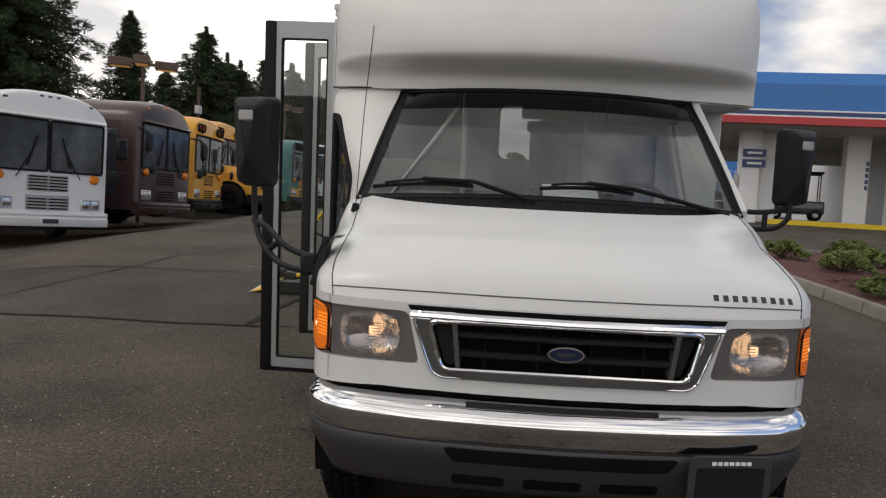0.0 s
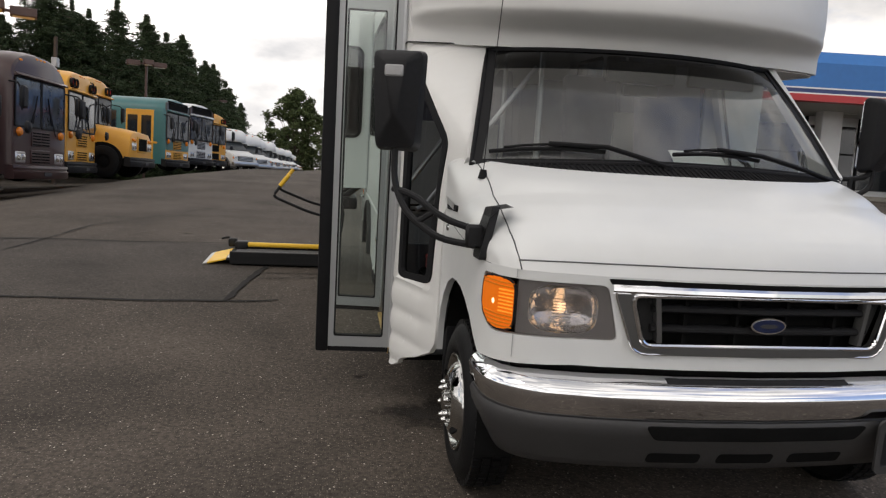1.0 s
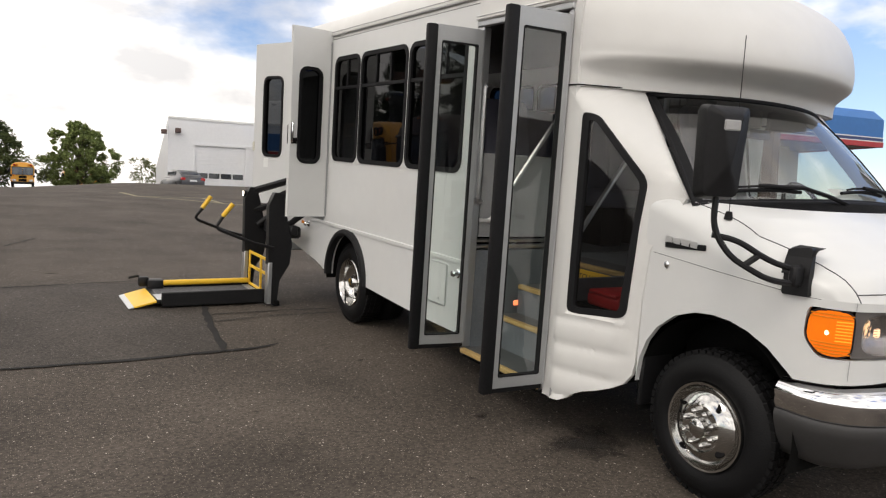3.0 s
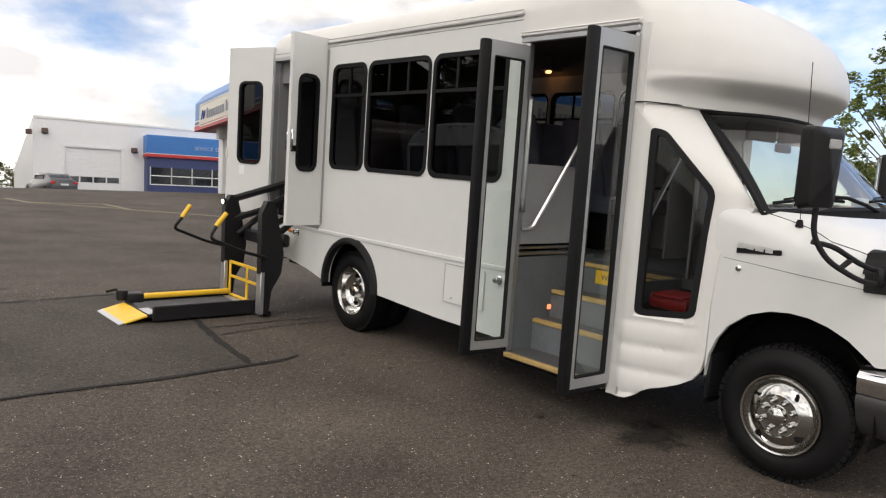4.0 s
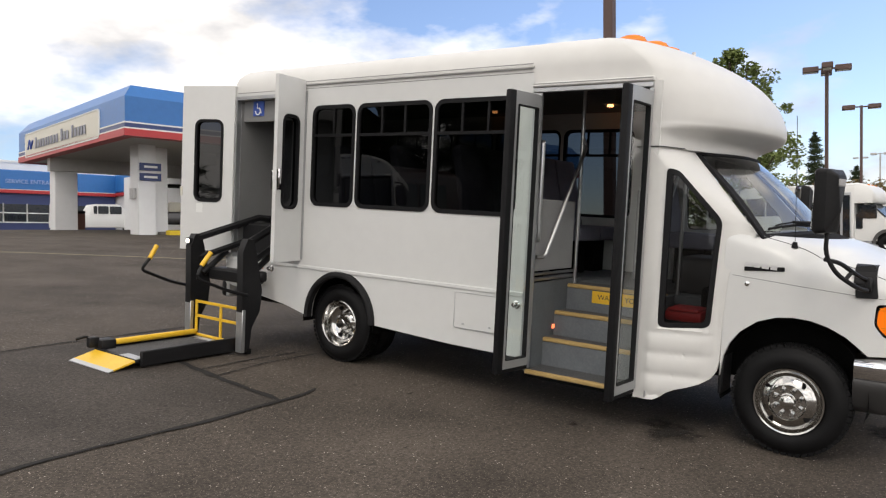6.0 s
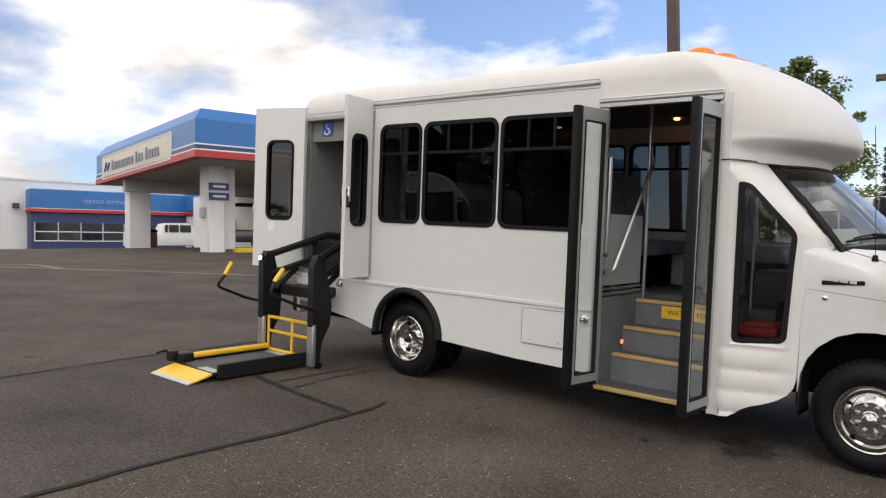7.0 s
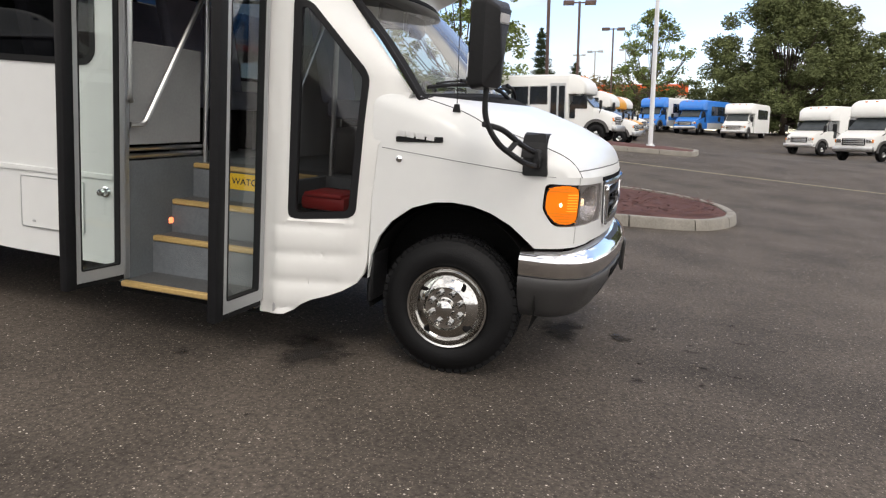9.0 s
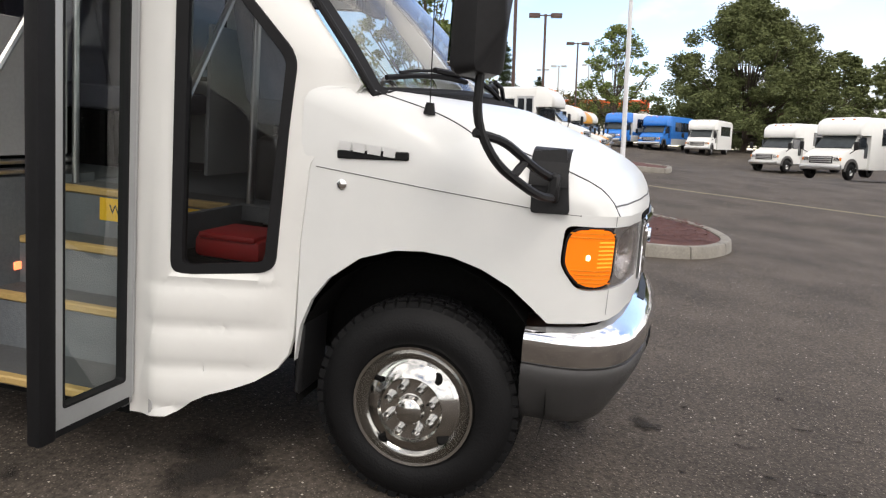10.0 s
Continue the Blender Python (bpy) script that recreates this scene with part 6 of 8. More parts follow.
# ---- the wheelchair lift ----
lift = thing("wheelchair_lift", "black and yellow wheelchair lift folded down to the ground", "lift", SLOPE.copy())
for y, s in ((4.735, 1), (5.545, -1)):
    out = [(-1.640, 0.03), (-1.550, 0.03), (-1.525, 0.26), (-1.430, 0.42), (-1.410, 0.62), (-1.49, 0.98), (-1.53, 1.12), (-1.60, 1.12), (-1.655, 1.00), (-1.645, 0.42)]
    t = 0.085
    po = part("post", plate([out], t, lambda x, z, d, y=y: (x, y - t / 2 + d, z)), LIFTBLACK, lift, "black steel lift tower")
    part("post_edge", boxed(-1.645, -1.605, y - 0.047, y + 0.047, 0.03, 0.44, 0.004), ALU, po, "bare metal edge plate")
    part("post_foot", boxed(-1.58, -1.52, y - 0.05, y + 0.05, 0.005, 0.06, 0.01), WELL, po)
    part("pivot", boxed(-1.44, -1.36, y - 0.06, y + 0.06, 0.70, 0.80, 0.015), LIFTBLACK, po)
    for z0, z1, r in ((1.07, 1.30, 0.045), (0.86, 1.10, 0.040)):
        bm = bmesh.new()
        tube(bm, [(-1.58, y, z0), (-1.0, y * 0.5 + 4.98 * 0.5, z1), (-0.75, y * 0.5 + 4.98 * 0.5, z1 - 0.02)], r * 0.85, 6)
        part("arm", bm, LIFTBLACK, po, "black parallel lift arm")
    bm = bmesh.new()
    tube(bm, soft([(-1.60, y - s * 0.055, 0.585), (-1.80, y - s * 0.055, 0.635), (-2.16, y - s * 0.03 if s > 0 else y + 0.03, 0.775), (-2.07, y, 0.90)], 0.06), 0.016, 8)
    hr = part("handrail", bm, LIFTBLACK, lift, "black bent handrail")
    bm = bmesh.new()
    yy = 4.72 if s > 0 else 5.57
    cyl(bm, (-2.085, y, 0.885), (-1.995, yy, 1.005), 0.022, n=12)
    part("grip", bm, YELLOW, hr, "yellow handrail grip")
part("hydraulic", boxed(-1.46, -1.28, 4.80, 5.48, 0.66, 0.78, 0.02), LIFTBLACK, lift)
for y in (4.80, 5.48):
    bm = bmesh.new()
    cyl(bm, (-1.52, y, 0.72), (-1.05, y, 1.08), 0.032, n=10)
    part("cylinder", bm, LIFTBLACK, lift, "black hydraulic cylinder")
part("lift_mount", boxed(-1.12, -0.80, 4.62, 5.38, 0.93, 1.25, 0.02), LIFTBLACK, lift)
bm = bmesh.new()
cyl(bm, (-1.665, 5.55, 1.05), (-1.66, 5.55, 1.05), 0.024, n=14)
wlamp = part("work_lamp", bm, WHITELAMP, lift, "lit white work lamp")
bm = bmesh.new()
cyl(bm, (-1.662, 5.55, 1.05), (-1.60, 5.55, 1.05), 0.034, 0.028, n=14)
part("lamp_case", bm, LIFTBLACK, wlamp)
pf = part("platform", boxed(-2.60, -1.60, 4.86, 5.49, 0.045, 0.075, 0.004), PLATFORM, lift, "grey ribbed lift platform")
part("side_plate", boxed(-2.60, -1.60, 4.825, 4.86, 0.02, 0.155, 0.008), LIFTBLACK, pf, "black side plate")
part("side_plate", boxed(-2.60, -1.60, 5.49, 5.525, 0.02, 0.135, 0.008), LIFTBLACK, pf)
part("side_rail", boxed(-2.48, -1.60, 5.43, 5.489, 0.105, 0.158, 0.022, 3), YELLOW, pf, "yellow edge rail")
for k in range(22):
    y = 4.875 + k * 0.0280
    part("tread_rib", boxed(-2.58, -1.62, y, y + 0.008, 0.075, 0.080), PLATFORM, pf)
part("ramp_hinge", boxed(-2.64, -2.59, 4.85, 5.50, 0.05, 0.083, 0.008), LIFTBLACK, pf)
part("hinge_plate", boxed(-2.63, -2.54, 4.87, 5.12, 0.079, 0.088, 0.003), ALU, pf, "bare metal plate at the ramp hinge")
part("sill_plate", boxed(-1.68, -1.61, 4.87, 5.44, 0.079, 0.09, 0.003), ALU, pf, "bare metal sill plate")
rows = [[(-2.63, y, 0.078), (-2.835, y, 0.024), (-2.835, y, 0.012), (-2.63, y, 0.060)] for y in (4.86, 5.50)]
part("ramp", loft(rows, closed=True, cap=True), YELLOW, pf, "yellow ramp flap")
rows = [[(-2.835, y, 0.025), (-2.880, y, 0.010), (-2.880, y, 0.004), (-2.835, y, 0.012)] for y in (4.86, 5.50)]
part("ramp_edge", loft(rows, closed=True, cap=True), ALU, pf, "worn metal ramp edge")
part("ramp_latch", boxed(-2.62, -2.47, 5.43, 5.56, 0.05, 0.165, 0.02, 2), LIFTBLACK, pf)
part("ramp_latch", boxed(-2.70, -2.60, 5.49, 5.56, 0.09, 0.19, 0.02, 2), LIFTBLACK, pf)
bm = bmesh.new()
tube(bm, [(-2.60, 5.53, 0.13), (-2.70, 5.56, 0.19), (-2.78, 5.58, 0.17)], 0.014, 6)
part("latch_arm", bm, LIFTBLACK, pf)
barrier = part("barrier", boxed(-1.605, -1.585, 4.80, 5.48, 0.09, 0.115, 0.003), YELLOW, lift, "yellow grid of the inner barrier")
for z in (0.28, 0.425):
    part("barrier_bar", boxed(-1.604, -1.586, 4.80, 5.48, z, z + 0.028, 0.003), YELLOW, barrier)
for y in (4.80, 5.06, 5.45):
    part("barrier_bar", boxed(-1.604, -1.586, y, y + 0.03, 0.10, 0.44, 0.003), YELLOW, barrier)

# ---- planted island beside the bus ----
def make_island(outline, label, mulch=True, name="island"):
    isl = thing(name, label, "planting bed", kind="structure")
    pts = [Vector(p) for p in outline]
    c = sum(pts, Vector((0, 0))) / len(pts)
    # kerb stones along the edge
    closed = pts + [pts[0]]
    lens = [0.0]
    for a, b in zip(closed, closed[1:]):
        lens.append(lens[-1] + (b - a).length)

    def at(s):
        s = s % lens[-1]
        i = max(j for j in range(len(lens) - 1) if lens[j] <= s + 1e-9)
        t = (s - lens[i]) / max(1e-6, lens[i + 1] - lens[i])
        d = (closed[i + 1] - closed[i]).normalized()
        return closed[i].lerp(closed[i + 1], t), Vector((-d.y, d.x))

    n = max(6, int(lens[-1] / 0.9))
    for k in range(n):
        rows = []
        for j in range(5):
            s = lens[-1] * (k + 0.01 + 0.98 * j / 4) / n
            p, nn = at(s)
            if (c - p).dot(nn) < 0:
                nn = -nn
            w = on_world(p)
            rows.append([(w + Vector((nn.x * o, nn.y * o, z))) for o, z in ((0.0, -0.05), (0.012, 0.12), (0.03, 0.145), (0.13, 0.15), (0.15, 0.14), (0.15, -0.02))])
        part("kerb_stone", loft(rows, closed=True, cap=True), KERB, isl)
    inner = []
    for k in range(n * 2):
        p, nn = at(lens[-1] * k / (n * 2))
        if (c - p).dot(nn) < 0:
            nn = -nn
        inner.append(p + nn * 0.13)
    rings = []
    rnd = random.Random(5)
    for q, dz in ((1.0, 0.11), (0.93, 0.125), (0.8, 0.15), (0.6, 0.17), (0.4, 0.175), (0.2, 0.18), (0.02, 0.18)):
        ring = []
        for p in inner:
            a = c + (p - c) * q
            w = on_world(a)
            ring.append((w.x, w.y, w.z + dz + (rnd.uniform(-0.015, 0.015) if 0.05 < q < 0.95 else 0)))
        rings.append(ring)
    part("mulch_bed", loft(rings, closed=True), MULCH if mulch else KERB, isl, "red brown bark mulch")
    return isl


def on_world(p):
    return Vector((p[0], p[1], height(p[0], p[1])))


island = make_island([(x, y) for x, y in round_poly([(4.15, 11.5), (4.5, 4.0), (5.45, -0.55), (5.75, -1.65), (7.0, -2.2), (8.6, -2.0), (9.9, -0.9), (10.1, 5.0), (10.1, 11.5)], 0.8, 6)], "kerbed island of bark mulch beside the lot")
island_b = make_island([(x, y) for x, y in round_poly([(19.0, 4.5), (19.0, -1.9), (20.8, -2.1), (21.0, 4.5)], 0.5, 4)], "narrow kerbed concrete island with a flagpole")
# bark chips
rnd = random.Random(11)
V, F = [], []
for k in range(8200):
    x, y = rnd.uniform(4.8, 9.6), rnd.uniform(-1.85, 7.5)
    if x < 5.75 - max(0.0, y) * 0.2 or y < -0.6 and abs(x - 7.6) > 2.0 - (-0.6 - y) * 0.75:
        continue
    z = height(x, y) + 0.165 + rnd.uniform(0, 0.02)
    a, s, l = rnd.uniform(0, 6.28), rnd.uniform(0.006, 0.016), rnd.uniform(0.02, 0.06)
    dx, dy = math.cos(a), math.sin(a)
    i = len(V)
    t = rnd.uniform(-0.015, 0.02)
    V += [(x - dx * l - dy * s, y - dy * l + dx * s, z), (x + dx * l - dy * s, y + dy * l + dx * s, z + t), (x + dx * l + dy * s, y + dy * l - dx * s, z + t), (x - dx * l + dy * s, y - dy * l - dx * s, z + 0.004)]
    F.append((i, i + 1, i + 2, i + 3))
me = bpy.data.meshes.new("bark_chips")
me.from_pydata(V, [], F)
me.materials.append(MULCH)
chips = tagged(new("bark_chips", me), "loose red brown bark chips", "mulch", kind="stuff")


# ---- leaves, trees ----
def leaf_cloud(name, centres, radii, per, size, mat, parent, seed, droop=0.0, flat=0.7, slim=0.42):
    """Many small bent leaf cards scattered in clumps, as one mesh."""
    r = np.random.RandomState(seed)
    C = np.repeat(np.array(centres, float), per, 0)
    R = np.repeat(np.array(radii, float), per, 0)[:, None]
    n = len(C)
    d = r.normal(size=(n, 3))
    d /= np.linalg.norm(d, axis=1)[:, None]
    P = C + d * R * (r.rand(n, 1) ** 0.45) * np.array([1, 1, flat])
    P[:, 2] -= droop * np.abs(r.rand(n)) * R[:, 0]
    a = r.normal(size=(n, 3))
    a[:, 2] *= 0.5
    a /= np.linalg.norm(a, axis=1)[:, None]
    b = np.cross(a, r.normal(size=(n, 3)))
    b /= np.linalg.norm(b, axis=1)[:, None]
    s = size * (0.6 + 0.8 * r.rand(n, 1))
    up = np.cross(a, b) * s * 0.25
    quad = np.stack([P - a * s, P + b * s * slim + up, P + a * s, P - b * s * slim + up], 1).reshape(-1, 3)
    me = bpy.data.meshes.new(name)
    idx = np.arange(n * 4).reshape(-1, 4)
    me.from_pydata(quad.tolist(), [], idx.tolist())
    me.materials.append(mat)
    ob = new(name, me)
    ob.parent = parent
    return ob


def conifer(x, y, h, w, seed, detail=1.0, label="tall dark green conifer with drooping branches"):
    r = random.Random(seed)
    t = thing("conifer", label, "tree", pose(x, y, height(x, y) - 0.1, 0, 0, r.uniform(0, 360)), "conifers along the lot")
    bm = bmesh.new()
    tube(bm, [(0, 0, 0), (r.uniform(-.1, .1), 0, h * 0.4), (0, r.uniform(-.1, .1), h * 0.75), (0, 0, h)], 0.12, 7)
    for v in bm.verts:
        k = max(0.08, 1 - v.co.z / h) * (1.6 if h > 8 else 1.2)
        v.co.x *= k
        v.co.y *= k
    part("trunk", bm, BARK, t)
    cs, rs = [], []
    limbs = bmesh.new()
    z = h * 0.10
    while z < h * 0.96:
        f = 1 - z / h
        reach = w * (f ** 0.88) * r.uniform(0.7, 1.15)
        k = max(4, int(10 * detail * (0.5 + f)))
        a0 = r.uniform(0, 6.28)
        for j in range(k):
            a = a0 + 6.28 * j / k + r.uniform(-0.35, 0.35)
            L = reach * r.uniform(0.6, 1.15)
            dz = -0.22 * L + r.uniform(-0.15, 0.25)
            tip = Vector((math.cos(a) * L, math.sin(a) * L, z + dz))
            if detail > 0.6:
                tube(limbs, [(0, 0, z), tip * 0.55 + Vector((0, 0, z)) * 0.45 + Vector((0, 0, 0.1)), tip], 0.025, 4)
            m = max(2, int(L / 0.55))
            for q in range(m):
                s = (q + 0.7) / m
                cs.append((tip.x * s, tip.y * s, z + dz * s * s))
                rs.append((0.22 + 0.42 * (1 - abs(s - 0.55)) * (0.6 + 0.4 * f)) * (1.0 if detail > 0.7 else 1.35))
        z += (0.42 + 0.25 * f) / max(0.6, detail)
    for q in range(4):
        cs.append((0, 0, h * (0.955 + 0.013 * q)))
        rs.append(0.16 - 0.035 * q)
    if detail > 0.6:
        tagged(part("branchwork", limbs, BARK, t), kind="stuff")
    else:
        limbs.free()
    leaf_cloud("crown", cs, rs, int(74 * detail), 0.20 / max(0.6, detail), NEEDLE, t, seed, 0.7, 0.5, 0.14)
    return t


def broadleaf(x, y, h, w, seed, mat, per=42, leaf=0.16, crown_from=0.22, clumps=150, label="broad leafy green tree", airy=1.0, base=None):
    r = random.Random(seed)
    t = thing("tree", label, "tree", pose(x, y, height(x, y) - 0.05 if base is None else base, 0, 0, r.uniform(0, 360)))
    bm = bmesh.new()
    fork = h * (crown_from + 0.12)
    tr = 0.018 * h + 0.05
    pts = [(0, 0, 0), (r.uniform(-.1, .1), r.uniform(-.1, .1), fork * 0.5), (0, 0, fork)]
    tube(bm, pts, tr, 8)
    part("trunk", bm, BARK, t)
    cs, rs = [], []
    limbs = bmesh.new()
    for k in range(clumps):
        a, u = r.uniform(0, 6.28), r.uniform(0, 1)
        zz = h * (crown_from + (1 - crown_from) * u)
        prof = math.sin(math.pi * min(1.0, 0.16 + 0.84 * (u ** 0.85))) ** 0.6
        rr = w * prof * (r.random() ** 0.4) * r.uniform(0.7, 1.08)
        p = Vector((math.cos(a) * rr, math.sin(a) * rr, zz))
        cs.append(tuple(p))
        rs.append(h * r.uniform(0.04, 0.085) * airy)
        if k % 3 == 0:
            tube(limbs, [(0, 0, min(zz * 0.6, fork)), p * 0.5 + Vector((0, 0, zz * 0.12)), p], 0.0022 * h + 0.006, 5)
    tagged(part("branchwork", limbs, BARK, t), kind="stuff")
    leaf_cloud("crown", cs, rs, per, leaf, mat, t, seed, 0.1, 0.85, 0.5)
    return t


rnd = random.Random(3)
row = [(-24.0, 33.0, 21, 6.6), (-27.0, 26.5, 23, 6.8), (-31, 20, 22, 6.5), (-22.8, 49.5, 10.2, 4.0), (-20.8, 51.5, 13.8, 6.4), (-18.6, 53.0, 11.8, 5.2), (-17.2, 56.0, 11.2, 5.0), (-16.4, 60, 11.0, 5.0), (-15.6, 63.5, 10.4, 4.6), (-15.0, 67, 10.8, 4.8), (-15.2, 72, 10.4, 4.6), (-14.4, 76, 10.0, 4.4), (-14.2, 80, 10.2, 4.4), (-15.0, 85, 10.4, 4.2), (-14.4, 91, 9.8, 4.0), (-14.6, 97, 9.6, 3.6), (-14.0, 104, 8.6, 3.0), (-22.5, 43.0, 12.5, 4.6), (-21.0, 57.0, 13.0, 5.6), (-20.0, 65.0, 12.6, 5.4), (-19.2, 74.0, 12.2, 5.2), (-18.8, 83.0, 11.8, 5.0)]
for i, (x, y, h, w) in enumerate(row):
    conifer(x, y, h * (1.0 if y < 58 else 1.18), w * (1.0 if y < 45 else 1.3), 100 + i, 1.0 if y < 58 else 0.7)
broadleaf(-6.5, 108, 11.8, 5.6, 31, LEAFDARK, 90, 0.22, 0.06, 210, "dark green tree at the far end of the lot")
broadleaf(6.0, 112, 9.0, 5.2, 32, LEAFLIGHT, 80, 0.21, 0.06, 180, "round green tree beside the service building")
broadleaf(76, -11.8, 14.5, 8.4, 33, LEAF, 230, 0.155, 0.05, 400, "large dense green tree behind parked buses")
broadleaf(80, 1.0, 12.0, 4.6, 34, LEAFLIGHT, 44, 0.17, 0.22, 130, "slender light green tree with gaps", 0.75)
broadleaf(29.8, 8.4, 8.9, 3.7, 35, LEAFLIGHT, 70, 0.11, 0.12, 170, "leafy tree with upright branches", 0.75)
broadleaf(92, -24, 11, 6.5, 36, LEAF, 40, 0.3, 0.1, 150, "green tree behind parked buses")
broadleaf(110, -36, 13, 8.0, 37, LEAF, 40, 0.35, 0.1, 150, "green tree behind parked buses")
conifer(104, 17, 13, 3.2, 190, 0.6)
conifer(112, 13, 9, 2.6, 191, 0.5)


def brush(x0, y0, x1, y1, h, seed, mat, label):
    r = random.Random(seed)
    t = thing("hedge", label, "brush", kind="stuff")
    cs, rs = [], []
    for k in range(160):
        u = r.random()
        x, y = x0 + (x1 - x0) * u + r.uniform(-1.5, 1.5), y0 + (y1 - y0) * u + r.uniform(-1.5, 1.5)
        hh = h * r.uniform(0.3, 1.0)
        cs.append((x, y, height(x, y) + hh))
        rs.append(r.uniform(0.6, 1.3))
    leaf_cloud("leaves", cs, rs, 60, 0.22, mat, t, seed, 0.5, 0.9)


brush(84, 30, 90, 2, 5.0, 41, BRUSH, "autumn tinged brush along the far edge")
brush(88, 4, 86, -26, 4.5, 42, LEAF, "green brush behind the parked buses")
brush(92, 8, 96, -30, 7.0, 43, LEAF, "tall green brush behind the parked buses")
brush(81, -5, 83, -40, 3.2, 45, LEAF, "low green hedge behind the parked buses")
brush(-12, 124, 26, 120, 5.0, 44, LEAF, "green brush at the far end of the lot")


def shrub(x, y, seed, r0=0.34):
    r = random.Random(seed)
    t = thing("shrub", "low leafy green shrub in the mulch bed", "shrub", pose(x, y, height(x, y) + 0.15, 0, 0, r.uniform(0, 360)), "shrubs in the island")
    cs, rs = [], []
    stems = bmesh.new()
    for k in range(34):
        a, q = r.uniform(0, 6.28), r.random() ** 0.6
        p = (math.cos(a) * r0 * q, math.sin(a) * r0 * q, 0.05 + (1 - q * q) * 0.20 + r.uniform(0, 0.06))
        cs.append(p)
        rs.append(0.09)
        tube(stems, [(0, 0, 0), p], 0.005, 4)
    tagged(part("branchwork", stems, BARK, t), kind="stuff")
    leaf_cloud("foliage", cs, rs, 34, 0.042, LEAFLIGHT, t, seed, 0.1, 0.8)


for i, (x, y) in enumerate(((5.45, 8.2), (5.2, 9.9), (6.3, 8.9), (6.9, 7.4), (5.1, 6.1), (6.6, 10.3), (7.2, 5.5))):
    shrub(x, y, 60 + i, 0.42)
shrub(5.2, 0.5, 70, 0.3)

# ---- poles ----
def lamp_post(x, y, top, heads, mat=POLE, r=0.075, label="brown parking lot lamp post with box lamps", z_base=None):
    z0 = height(x, y) if z_base is None else z_base
    t = thing("lamp_post", label, "lamp post", pose(x, y, z0), "lamp posts")
    h = top - z0
    part("pole", boxed(-r, r, -r, r, 0, h, 0.01), mat, t)
    part("pole_foot", boxed(-r - 0.12, r + 0.12, -r - 0.12, r + 0.12, 0, 0.08, 0.01), KERB, t)
    for a in heads:
        m = pose(0, 0, h, 0, 0, a)
        part("lamp_arm", boxed(0, 0.35, -0.04, 0.04, -0.12, -0.04), mat, t, m=m)
        hd = part("lamp_head", boxed(0.35, 1.05, -0.24, 0.24, -0.22, 0.04, 0.02), mat, t, "brown box shaped lamp head", m=m)
        part("lamp_glass", boxed(0.42, 0.98, -0.18, 0.18, -0.226, -0.222), PAPER, hd)
    return t


lamp_post(-11.3, 20.45, 5.62, (20, 200, 290), r=0.05)
lamp_post(-11.9, 41.0, 7.0, (20, 200, 290), r=0.06)
lamp_post(-13.5, 78.0, 8.5, (20, 200))
lamp_post(33.5, 4.95, 9.65, (100, 280, 10, 190))
lamp_post(45.9, 4.9, 9.6, (100, 280))
lamp_post(68.9, 4.4, 10.85, (100, 280))
lamp_post(4.45, 3.55, 12.5, (0, 180), label="tall brown lamp post in the planted island")
for i, (x, y, h) in enumerate(((100, 9, 12), (118, 6, 14), (125, 14, 14))):
    lamp_post(x, y, h, (90, 270), GREYPOLE, 0.09, "distant grey lamp post")
for x, y, h in ((-11.8, 26.7, 5.45),):
    u = thing("utility_pole", "weathered wooden utility pole", "pole", pose(x, y, height(x, y)))
    bm = bmesh.new()
    cyl(bm, (0, 0, 0), (0, 0, h), 0.08, 0.065, 10)
    part("pole", bm, BARK, u)
    part("cross_arm", boxed(-0.1, 0.1, -0.15, 0.15, h * 0.80, h * 0.86, 0.01), GREYPOLE, u)
fp = thing("flagpole", "tall white flagpole in a narrow island", "flagpole", pose(19.9, -0.55, height(19.9, -0.55) + 0.1))
bm = bmesh.new()
cyl(bm, (0, 0, 0), (0, 0, 11), 0.075, 0.05, 14)
part("pole", bm, material("white painted pole", (0.62, 0.63, 0.65), 0.4, vary=0.05), fp)
bm = bmesh.new()
cyl(bm, (0, 0, 0), (0, 0, 0.12), 0.16, 0.12, 14)
part("collar", bm, ALU, fp)

# ---- buildings ----
SIGNGREY = material("faded grey blue sign letters", (0.27, 0.28, 0.33), 0.6, vary=0.15)


